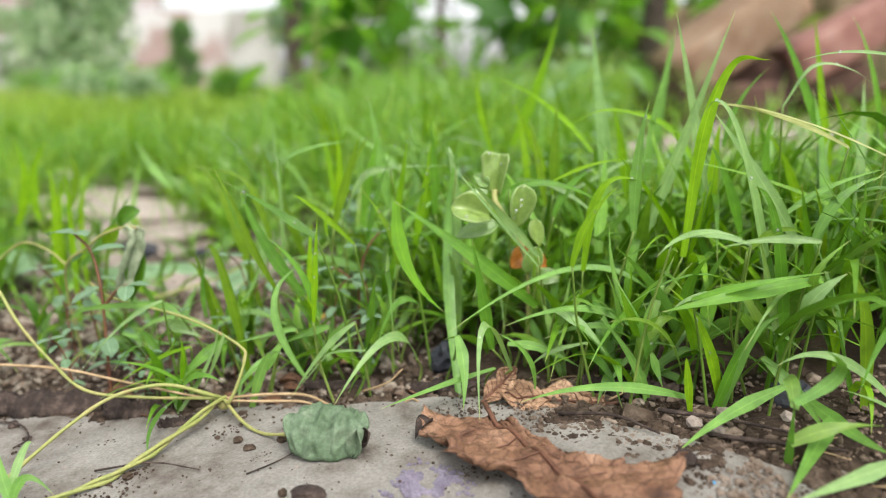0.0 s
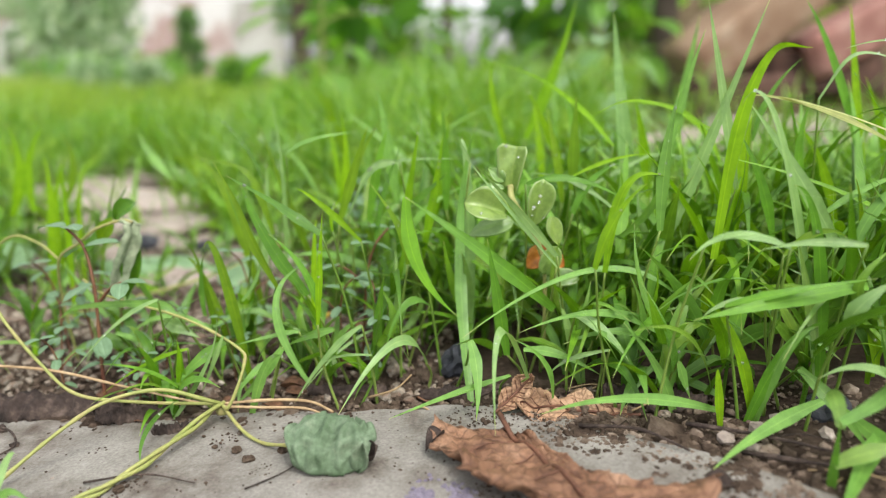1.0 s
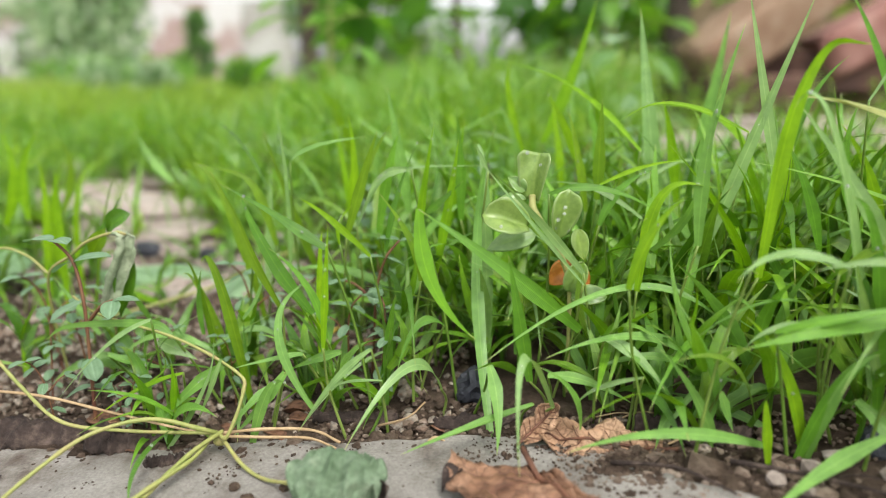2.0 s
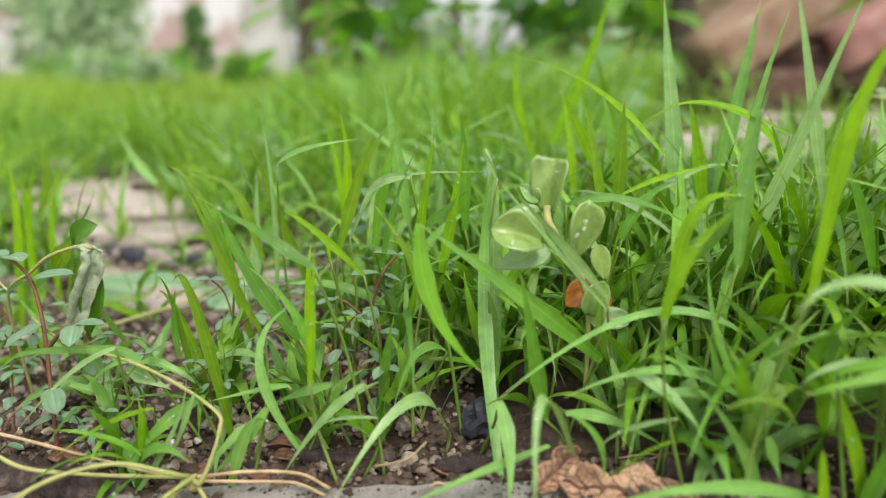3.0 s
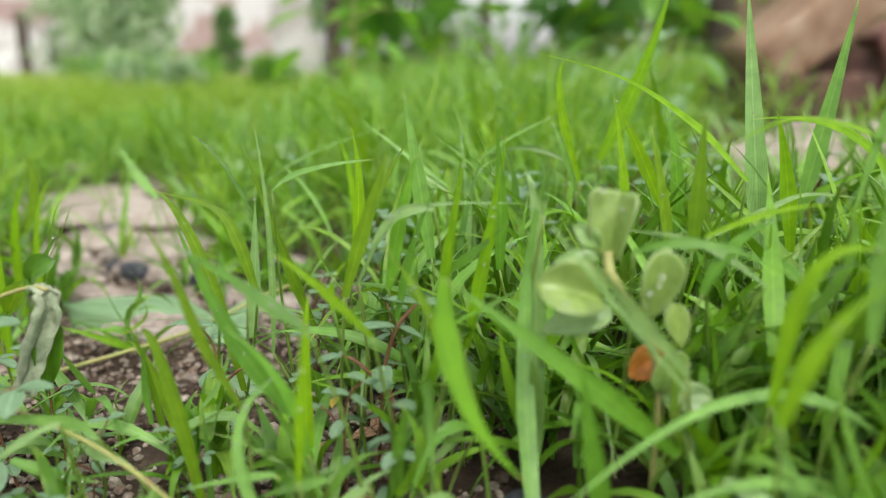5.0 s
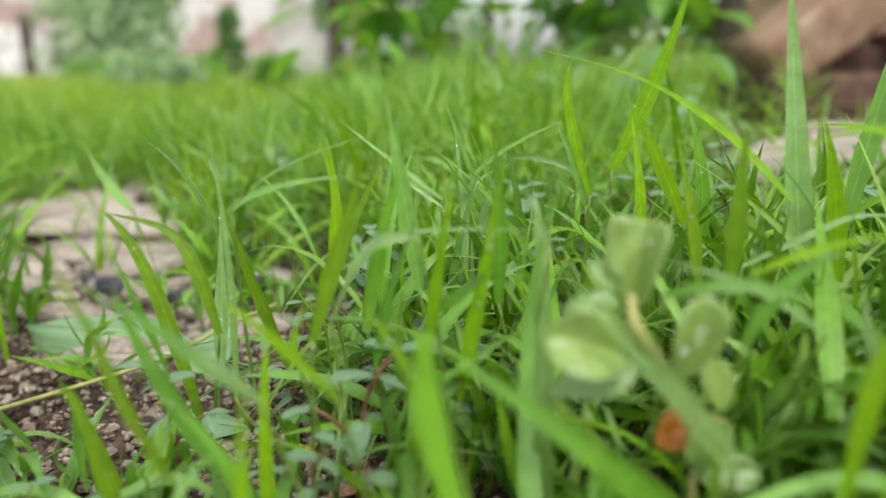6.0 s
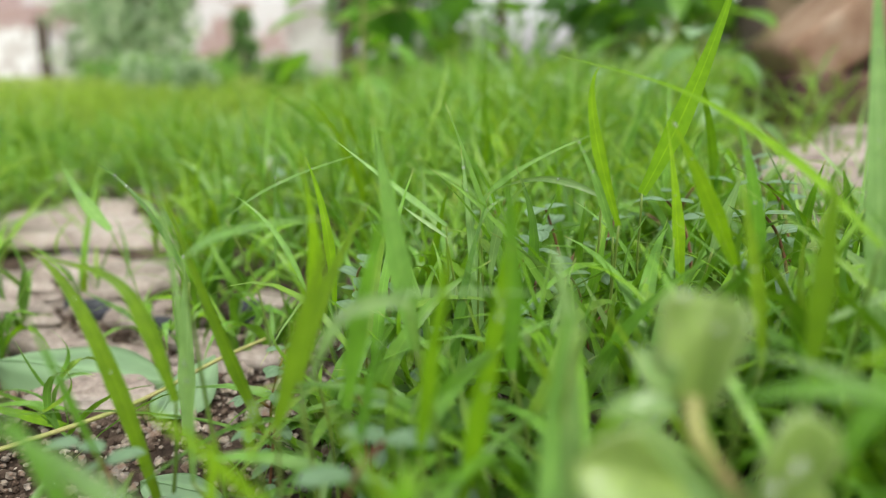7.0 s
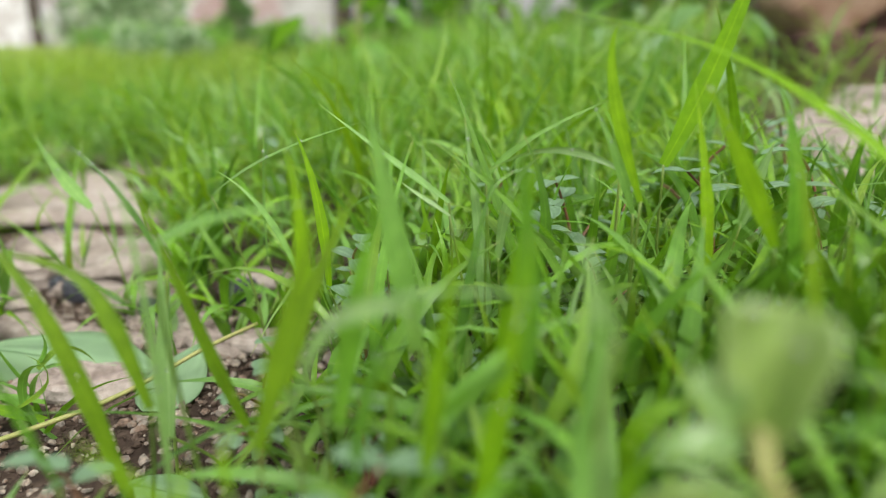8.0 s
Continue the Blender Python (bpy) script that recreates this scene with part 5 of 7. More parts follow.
blade(4.8, "lime", (-0.0132, 0.2000, 0.0421), (-0.0080, 0.2000, 0.0708), (-0.0048, 0.2000, 0.0939))
blade(5.3, "mid", (-0.0330, 0.2000, 0.0498), (-0.0270, 0.2000, 0.0751), (-0.0182, 0.2000, 0.0959))
blade(4.3, "olive", (-0.0483, 0.2000, 0.0556), (-0.0408, 0.2000, 0.0802), (-0.0354, 0.2000, 0.0962))
blade(5.3, "olive", (-0.0734, 0.2500, 0.0255), (-0.0847, 0.2500, 0.0562), (-0.0972, 0.2500, 0.0930))
blade(1.7, "deep", (-0.1029, 0.2700, 0.0611), (-0.1142, 0.2700, 0.0832), (-0.1293, 0.2700, 0.0967))
blade(4.3, "olive", (-0.0866, 0.2300, 0.0438), (-0.0923, 0.2300, 0.0636), (-0.1000, 0.2300, 0.0745), (-0.1191, 0.2300, 0.0792))
blade(5.7, "milky", (-0.1025, 0.2600, 0.0168), (-0.0994, 0.2600, 0.0474), (-0.0979, 0.2600, 0.0741))
blade(4.1, "olive", (-0.0619, 0.1600, 0.0388), (-0.0711, 0.1600, 0.0573), (-0.0766, 0.1600, 0.0720), (-0.0836, 0.1600, 0.0863))
blade(5.4, "mid", (-0.0544, 0.1700, 0.0343), (-0.0647, 0.1700, 0.0482), (-0.0738, 0.1700, 0.0652), (-0.0782, 0.1700, 0.0773))
blade(3.8, "deep", (-0.0457, 0.1600, 0.0608), (-0.0544, 0.1600, 0.0665), (-0.0649, 0.1600, 0.0734), (-0.0803, 0.1600, 0.0820))
blade(3.1, "mid", (-0.0863, 0.2000, 0.0463), (-0.0925, 0.2000, 0.0631), (-0.0977, 0.2000, 0.0763))
blade(4.1, "lime", (0.0679, 0.2350, 0.0862), (0.0536, 0.2500, 0.1018), (0.0327, 0.2750, 0.1163), (-0.0017, 0.3040, 0.1268))
blade(7.1, "lime", (0.0327, 0.3300, 0.0804), (0.0476, 0.3300, 0.1170), (0.0588, 0.3300, 0.1576))
blade(4.4, "deep", (-0.1816, 0.2250, 0.0306), (-0.1661, 0.2250, 0.0473), (-0.1518, 0.2250, 0.0677))
blade(7.6, "milky", (0.0835, 0.2570, 0.0409), (0.0743, 0.2570, 0.1026), (0.0682, 0.2570, 0.1439))
blade(6.6, "pale", (0.1048, 0.2930, 0.0628), (0.1110, 0.2930, 0.1069), (0.1159, 0.2930, 0.1457))
blade(5.5, "olive", (0.0462, 0.2300, 0.0611), (0.0422, 0.2300, 0.0830), (0.0378, 0.2300, 0.1024))
blade(5.1, "olive", (0.0481, 0.2100, 0.0700), (0.0481, 0.2100, 0.0908), (0.0482, 0.2100, 0.1080))
blade(5.1, "lime", (0.0494, 0.2700, 0.0722), (0.0399, 0.2700, 0.0927), (0.0308, 0.2700, 0.1093))
blade(5.0, "silver", (0.0576, 0.3300, 0.0620), (0.0612, 0.3300, 0.0755), (0.0647, 0.3300, 0.0878))
blade(1.2, "deep", (0.0775, 0.3000, 0.0719), (0.0701, 0.3000, 0.0861), (0.0619, 0.3000, 0.1007))
blade(4.8, "silver", (0.0876, 0.3200, 0.0655), (0.0840, 0.3200, 0.0784), (0.0772, 0.3200, 0.0909))
blade(4.3, "olive", (-0.0549, 0.2300, 0.0509), (-0.0453, 0.2300, 0.0779), (-0.0340, 0.2300, 0.0985))
blade(2.4, "silver", (-0.0452, 0.2050, 0.0588), (-0.0361, 0.2050, 0.0761), (-0.0233, 0.2050, 0.0821), (0.0051, 0.2050, 0.0834))
blade(1.9, "silver", (0.0065, 0.1900, 0.0831), (0.0041, 0.1900, 0.0884), (0.0015, 0.1900, 0.0935))
blade(4.8, "lime", (-0.0125, 0.2400, 0.0498), (-0.0079, 0.2400, 0.0753), (-0.0051, 0.2400, 0.0989))
blade(2.9, "deep", (-0.0184, 0.2000, 0.0645), (-0.0110, 0.2000, 0.0707), (-0.0030, 0.2000, 0.0782))
blade(1.8, "silver", (0.0393, 0.1650, 0.0493), (0.0214, 0.1650, 0.0699), (0.0059, 0.1650, 0.0885))
blade(2.1, "silver", (0.0617, 0.1900, 0.0669), (0.0445, 0.1900, 0.0774), (0.0279, 0.1900, 0.0795))
blade(3.2, "lime", (0.0988, 0.2000, 0.0968), (0.0808, 0.2000, 0.1050), (0.0643, 0.2000, 0.1063), (0.0468, 0.2000, 0.0963))
blade(4.7, "pale", (0.0737, 0.1600, 0.0645), (0.0738, 0.1600, 0.0914), (0.0764, 0.1600, 0.1115))
blade(4.5, "lime", (0.0487, 0.1350, 0.0571), (0.0543, 0.1350, 0.0738), (0.0630, 0.1350, 0.0848))
blade(2.3, "silver", (0.0594, 0.2400, 0.0672), (0.0744, 0.2400, 0.0759), (0.0870, 0.2400, 0.0819), (0.1040, 0.2400, 0.0812))
blade(4.8, "olive", (-0.1970, 0.2500, 0.0259), (-0.1788, 0.2500, 0.0458), (-0.1641, 0.2500, 0.0710))
blade(2.3, "silver", (-0.0784, 0.2200, 0.0285), (-0.0775, 0.2200, 0.0684), (-0.0804, 0.2200, 0.1036))
blade(2.8, "lime", (-0.0332, 0.1700, 0.0561), (-0.0476, 0.1700, 0.0696), (-0.0573, 0.1700, 0.0758))
blade(1.7, "lime", (-0.0487, 0.1900, 0.0550), (-0.0484, 0.1900, 0.0635), (-0.0435, 0.1900, 0.0698))
blade(2.7, "lime", (-0.0443, 0.1450, 0.0317), (-0.0427, 0.1450, 0.0545), (-0.0410, 0.1450, 0.0728))
blade(5.1, "mid", (0.0221, 0.1500, 0.0207), (0.0182, 0.1500, 0.0422), (0.0142, 0.1500, 0.0627))
blade(3.9, "silver", (0.1078, 0.1900, 0.0748), (0.0991, 0.1900, 0.1117), (0.0908, 0.1900, 0.1446))
blade(5.1, "silver", (0.0832, 0.1900, 0.0534), (0.0976, 0.1900, 0.0974), (0.1131, 0.1900, 0.1451))
blade(2.4, "pale", (0.0840, 0.2000, 0.0850), (0.0890, 0.2000, 0.1138), (0.0941, 0.2000, 0.1343))
blade(5.1, "lime", (0.0893, 0.1500, 0.0574), (0.0930, 0.1500, 0.1018), (0.1009, 0.1500, 0.1242), (0.1129, 0.1500, 0.1252))
blade(5.1, "silver", (0.1286, 0.1500, 0.0621), (0.1127, 0.1500, 0.0865), (0.0952, 0.1500, 0.1090))
blade(3.9, "straw", (0.1660, 0.1630, 0.0899), (0.1318, 0.1630, 0.1040), (0.1014, 0.1630, 0.1113))
blade(1.6, "silver", (0.1661, 0.1700, 0.1263), (0.1466, 0.1700, 0.1283), (0.1310, 0.1700, 0.1253))
blade(2.0, "silver", (0.1381, 0.2000, 0.1081), (0.1484, 0.2000, 0.1240), (0.1638, 0.2000, 0.1224), (0.1782, 0.2000, 0.1120))
blade(4.1, "mid", (0.1740, 0.2400, 0.0861), (0.1588, 0.2400, 0.1238), (0.1443, 0.2400, 0.1488))
blade(5.8, "lime", (0.1932, 0.2600, 0.0387), (0.1811, 0.2600, 0.1033), (0.1721, 0.2600, 0.1484))
blade(3.0, "mid", (0.2063, 0.2500, 0.0853), (0.1959, 0.2500, 0.1243), (0.1843, 0.2500, 0.1474))
blade(4.3, "lime", (0.1203, 0.2500, 0.0754), (0.1020, 0.2500, 0.0993), (0.0717, 0.2500, 0.1038))
blade(2.5, "pale", (0.1255, 0.1600, 0.0696), (0.1410, 0.1600, 0.0811), (0.1604, 0.1600, 0.0880))
blade(4.1, "pale", (0.1336, 0.1500, 0.0621), (0.1414, 0.1500, 0.0792), (0.1553, 0.1500, 0.0867))
blade(2.7, "olive", (0.1078, 0.1400, 0.0618), (0.1174, 0.1400, 0.0695), (0.1262, 0.1400, 0.0679))
blade(4.0, "lime", (0.0558, 0.1600, 0.0490), (0.0585, 0.1600, 0.0723), (0.0651, 0.1600, 0.0836), (0.0787, 0.1600, 0.0829))
blade(2.8, "mid", (0.0278, 0.1800, 0.0769), (0.0455, 0.1800, 0.0792), (0.0658, 0.1800, 0.0710))
blade(2.0, "lime", (0.0464, 0.1900, 0.0790), (0.0621, 0.1900, 0.0856), (0.0755, 0.1900, 0.0877))
blade(3.4, "silver", (-0.0226, 0.2000, 0.0821), (-0.0337, 0.2000, 0.0796), (-0.0402, 0.2000, 0.0697))
blade(3.2, "pale", (-0.0756, 0.2200, 0.0820), (-0.0646, 0.2200, 0.0886), (-0.0435, 0.2200, 0.0925))
blade(6.7, "lime", (0.0420, 0.3000, 0.0574), (0.0381, 0.3000, 0.0862), (0.0335, 0.3000, 0.1110))
blade(5.3, "mid", (0.0576, 0.2800, 0.0606), (0.0552, 0.2800, 0.0879), (0.0485, 0.2800, 0.1099))
blade(5.3, "lime", (0.0882, 0.2500, 0.0598), (0.0839, 0.2500, 0.0876), (0.0788, 0.2500, 0.1065))
blade(5.4, "lime", (0.1124, 0.2000, 0.0539), (0.1128, 0.2000, 0.0828), (0.1141, 0.2000, 0.1024))
blade(4.3, "mid", (0.1193, 0.1800, 0.0584), (0.1132, 0.1800, 0.0786), (0.1042, 0.1800, 0.0960))
blade(4.4, "lime", (0.1602, 0.2200, 0.0553), (0.1513, 0.2200, 0.0805), (0.1386, 0.2200, 0.0990))
blade(4.7, "mid", (0.1460, 0.2100, 0.0596), (0.1376, 0.2100, 0.0841), (0.1398, 0.2100, 0.1077))
blade(4.4, "lime", (0.2045, 0.2600, 0.0534), (0.1944, 0.2600, 0.0898), (0.1831, 0.2600, 0.1167))
blade(3.6, "lime", (0.1470, 0.1500, 0.0190), (0.1429, 0.1500, 0.0362), (0.1355, 0.1500, 0.0488))
blade(3.5, "mid", (0.1225, 0.2200, 0.0904), (0.1280, 0.2200, 0.1098), (0.1389, 0.2200, 0.1240))
blade(4.7, "lime", (-0.0208, 0.2000, 0.0523), (-0.0173, 0.2000, 0.0772), (-0.0138, 0.2000, 0.1008))
blade(4.4, "mid", (-0.0376, 0.2100, 0.0552), (-0.0330, 0.2100, 0.0808), (-0.0283, 0.2100, 0.0958))
blade(4.4, "lime", (-0.0559, 0.2400, 0.0546), (-0.0535, 0.2400, 0.0799), (-0.0555, 0.2400, 0.1003))
blade(5.1, "mid", (-0.0057, 0.2300, 0.0569), (-0.0061, 0.2300, 0.0839), (-0.0081, 0.2300, 0.1034))
blade(3.9, "olive", (-0.0156, 0.1700, 0.0475), (-0.0187, 0.1700, 0.0612), (-0.0295, 0.1700, 0.0780))
blade(3.1, "mid", (-0.0471, 0.1600, 0.0289), (-0.0529, 0.1600, 0.0473), (-0.0655, 0.1600, 0.0606))
blade(5.6, "olive", (-0.0946, 0.2320, 0.0083), (-0.1079, 0.2320, 0.0597), (-0.1223, 0.2320, 0.0797))
blade(6.6, "pale", (-0.2168, 0.4000, 0.0444), (-0.2301, 0.4000, 0.0611), (-0.2397, 0.4000, 0.0796))
blade(6.6, "lime", (-0.2669, 0.3000, 0.0344), (-0.2574, 0.3000, 0.0621), (-0.2621, 0.3000, 0.0889))
blade(6.7, "olive", (-0.2659, 0.3500, 0.0321), (-0.2564, 0.3500, 0.0590), (-0.2634, 0.3500, 0.0797))
blade(6.5, "lime", (-0.2520, 0.3000, 0.0380), (-0.2516, 0.3000, 0.0655), (-0.2398, 0.3000, 0.0872))
blade(3.4, "silver", (-0.1066, 0.1550, 0.0357), (-0.1254, 0.1550, 0.0240), (-0.1466, 0.1550, 0.0016))
blade(3.5, "pale", (-0.1049, 0.1650, 0.0266), (-0.1129, 0.1650, 0.0306), (-0.1427, 0.1650, 0.0287), (-0.1534, 0.1650, 0.0228))
blade(1.8, "lime", (-0.0944, 0.1500, 0.0189), (-0.1115, 0.1500, 0.0120), (-0.1293, 0.1500, -0.0005))
blade(4.5, "pale", (-0.0800, 0.1500, 0.0225), (-0.0924, 0.1500, 0.0128), (-0.1046, 0.1500, -0.0005))
blade(2.1, "silver", (-0.0799, 0.1480, 0.0253), (-0.0848, 0.1480, 0.0135), (-0.0897, 0.1480, 0.0029))
blade(4.4, "pale", (-0.0583, 0.1480, 0.0215), (-0.0673, 0.1480, 0.0092), (-0.0779, 0.1480, -0.0028))
blade(3.6, "pale", (-0.0409, 0.1550, 0.0266), (-0.0503, 0.1550, 0.0237), (-0.0600, 0.1550, 0.0188))
blade(2.5, "pale", (-0.0557, 0.1600, 0.0231), (-0.0653, 0.1600, 0.0212), (-0.0823, 0.1600, 0.0164))
blade(2.8, "silver", (-0.0287, 0.1450, 0.0319), (-0.0413, 0.1450, 0.0200), (-0.0540, 0.1450, 0.0016))
blade(1.7, "silver", (-0.0264, 0.1500, 0.0189), (-0.0394, 0.1500, 0.0174), (-0.0458, 0.1500, 0.0130))
blade(5.9, "silver", (-0.1129, 0.1700, 0.0221), (-0.1061, 0.1700, 0.0192), (-0.0986, 0.1700, 0.0151))
blade(4.2, "pale", (-0.1302, 0.1650, 0.0181), (-0.1178, 0.1650, 0.0147), (-0.1049, 0.1650, 0.0136))
blade(3.5, "pale", (0.0530, 0.1450, 0.0324), (0.0602, 0.1450, 0.0260), (0.0683, 0.1450, 0.0147))
blade(3.6, "pale", (0.0278, 0.1500, 0.0229), (0.0406, 0.1500, 0.0214), (0.0555, 0.1500, 0.0140))
blade(1.9, "silver", (0.0556, 0.1400, 0.0280), (0.0424, 0.1400, 0.0240), (0.0359, 0.1400, 0.0178))
blade(2.9, "pale", (0.0802, 0.1400, 0.0287), (0.0744, 0.1400, 0.0218), (0.0709, 0.1400, 0.0149))
blade(3.3, "pale", (0.0771, 0.1350, 0.0266), (0.0794, 0.1350, 0.0203), (0.0818, 0.1350, 0.0139))
blade(3.1, "silver", (0.1000, 0.1300, 0.0494), (0.0879, 0.1300, 0.0481), (0.0804, 0.1300, 0.0419))
blade(4.4, "lime", (0.0942, 0.1700, 0.0326), (0.0953, 0.1700, 0.0398), (0.0962, 0.1700, 0.0469))


# ---- dry leaves, bark and litter on the slab ----
def dry_leaf(m, length, width, seed, label, lobes=5, curl=0.35, mat=DRY_LEAF):
    """A curled dead leaf: lobed, toothed blade with raised midrib and side veins."""
    root = base_empty("dry_leaf", label, "dead leaf", m)
    nu, nv = 16, 34

    def surf(u, t):
        w = width / 2 * (math.sin(math.pi * min(1, t * 0.93 + 0.05)) ** 0.6) * (0.60 + 0.40 * abs(math.sin(lobes * math.pi * t + (0.5 if u > 0 else 0))) ** 0.7)
        w *= 1 + 0.06 * math.sin(t * 95 + u * 2) * abs(u)
        x, y = u * w, t * length
        z = curl * width * (0.22 * abs(u) ** 1.7 - 0.12 * abs(u)) * (1 + 0.8 * noise.noise((t * 4, seed, u))) + 0.10 * length * noise.noise((u * 2.2 + seed, t * 4.2, seed))
        z += 0.04 * length * noise.noise((u * 4.5, t * 9, seed + 3)) + curl * length * 0.35 * (t - 0.5) ** 2
        return Vector((x, y, max(z, -0.0035 + 0.0015 * noise.noise((u * 4, t * 9, seed)))))

    verts = [surf(i / nu * 2 - 1, j / nv) for j in range(nv + 1) for i in range(nu + 1)]
    faces = [(j * (nu + 1) + i, j * (nu + 1) + i + 1, (j + 1) * (nu + 1) + i + 1, (j + 1) * (nu + 1) + i) for j in range(nv) for i in range(nu)]
    body = part("blade", mesh_of("dry_leaf_blade", verts, faces, mat), root)
    so = body.modifiers.new("thickness", "SOLIDIFY")
    so.thickness = 0.0003
    rib = [surf(0, k / 12) + Vector((0, 0, 0.0003)) for k in range(13)]
    part("midrib", tube_mesh("midrib", [rib[0] - Vector((0, length * 0.12, -0.001))] + rib, 0.0006, 0.0003, DRY_VEIN, 6, 3), root, "raised reddish-brown midrib")
    for k in range(6):
        for s in (-1, 1):
            t0 = 0.1 + 0.135 * k
            vein = [surf(s * q * 0.9, min(0.99, t0 + 0.16 * q)) + Vector((0, 0, 0.0002)) for q in (0.0, 0.3, 0.6, 1.0)]
            part("vein", tube_mesh("vein", vein, 0.00025, 0.00012, DRY_VEIN, 5, 4), root)
    return root


def station(table, s):
    """Half width of a leaf at s along its midrib."""
    for (a, wa), (b, wb) in zip(table, table[1:]):
        if s <= b:
            return wa + (wb - wa) * (s - a) / (b - a)
    return table[-1][1]


def lobed_leaf(m):
    """The large dead leaf: unequal lobes, cockled between its veins, torn at the rim."""
    root = base_empty("dry_leaf", "large curled brown dead leaf with raised midrib on the concrete edge", "dead leaf", m)
    right = ((0.0, 0.002), (0.015, 0.006), (0.034, 0.012), (0.044, 0.022), (0.051, 0.036), (0.056, 0.027), (0.062, 0.020), (0.07, 0.017), (0.084, 0.001))
    left = ((0.0, 0.019), (0.012, 0.026), (0.019, 0.020), (0.03, 0.025), (0.042, 0.023), (0.05, 0.012), (0.062, 0.018), (0.084, 0.001))
    nu, nv, length = 26, 60, 0.084

    def surf(u, s):
        w = station(right if u > 0 else left, s)
        w *= 1 + (0.16 * noise.noise((s * 330, 3, 1 if u > 0 else 7)) + 0.10 * noise.noise((s * 1100, 5, 2))) * abs(u) ** 3
        along = s + (-0.013 if u < 0 else 0.004) * abs(u) + 0.0006 * noise.noise((u * 9, s * 300, 4))
        z = 0.0048 - 0.0018 * abs(u) ** 0.8
        z += 0.0013 * math.sin((s - 0.5 * abs(u) * w) * 520) * abs(u) * (1 - 0.3 * abs(u)) + 0.0034 * noise.noise((u * 2.5, s * 85, 6)) - 0.0030 * abs(noise.noise((u * 5, s * 150, 9))) - 0.0016 * abs(noise.noise((u * 10, s * 310, 5))) + 0.0010 * noise.noise((u * 11, s * 380, 9))
        if u < 0:
            z += 0.0065 * u * u * min(1.0, max(0.0, (s - 0.012) / 0.02)) + 0.004 * abs(u) ** 3 * max(0.0, 1 - s / 0.012)
        else:
            z += 0.003 * u ** 4 * max(0.0, 1 - abs(s - 0.051) / 0.012)
        p = m @ Vector((-u * w, along, 0))
        return Vector((-u * w, along, max(z, 0.0006) + gz(p.x, p.y) - gz(m.translation.x, m.translation.y)))

    verts = [surf(i / nu * 2 - 1, length * j / nv) for j in range(nv + 1) for i in range(nu + 1)]
    faces = []
    for j in range(nv):
        for i in range(nu):
            if noise.noise((i * 0.42, j * 0.42, 21)) > 0.80:
                continue
            a = j * (nu + 1) + i
            faces.append((a, a + 1, a + nu + 2, a + nu + 1))
    body = part("blade", mesh_of("dry_leaf_blade", verts, faces, DRY_LEAF), root)
    so = body.modifiers.new("thickness", "SOLIDIFY")
    so.thickness = 0.0003
    rib = [surf(0, length * k / 14) + Vector((0, 0, 0.0004)) for k in range(15)]
    part("midrib", tube_mesh("midrib", [rib[0] + Vector((-0.001, -0.006, 0.001))] + rib, 0.0009, 0.0005, DRY_VEIN, 7, 4), root, "raised reddish-brown midrib")
    for k in range(6):
        for sgn in (-1, 1):
            s0 = 0.006 + 0.0125 * k
            vein = [surf(sgn * q * 0.93, min(0.083, s0 + 0.010 * q)) + Vector((0, 0, 0.0002)) for q in (0.0, 0.2, 0.4, 0.6, 0.8, 1.0)]
            part("vein", tube_mesh("vein", vein, 0.0003, 0.00015, DRY_VEIN, 5, 3), root)
    part("leaf_tip", leaf_mesh("leaf_tip", 0.009, 0.006, BARK, "lance", 0.9, 1.2, 0.1, 6, 9, 4.0, 0.0003), root, "curled dark broken lobe tip", pose(0.0185, -0.006, 0.0035, 8, 10, -80))
    part("leaf_tip", leaf_mesh("leaf_tip", 0.012, 0.006, BARK, "lance", 0.9, 1.2, 0.1, 6, 9, 7.0, 0.0003), root, "curled dark broken lobe tip", pose(-0.031, 0.052, 0.006, 20, 25, 75))
    return root


lobed_leaf(aim((0.0215, 0.1205, 0.0042), (0.0505, 0.0684, 0.0042), (0, 0, 1)))
dry_leaf(aim((0.062, 0.136, 0.0055), (0.026, 0.141, 0.0065), (0, -0.35, 0.95)), 0.037, 0.019, 4, "small curled tan dead leaf in the soil", 3, 0.35, TAN_LEAF)
dry_leaf(aim((0.020, 0.140, 0.005), (0.031, 0.144, 0.016), (-0.3, -0.9, 0.4)), 0.016, 0.009, 6, "small folded tan dead leaf piece in the soil", 2, 0.9, TAN_LEAF)
dry_leaf(aim((-0.042, 0.36, 0.0), (-0.018, 0.345, 0.008), (0, -0.6, 0.8)), 0.026, 0.016, 9, "small brown dead leaf among the grass stems", 3, 0.6)


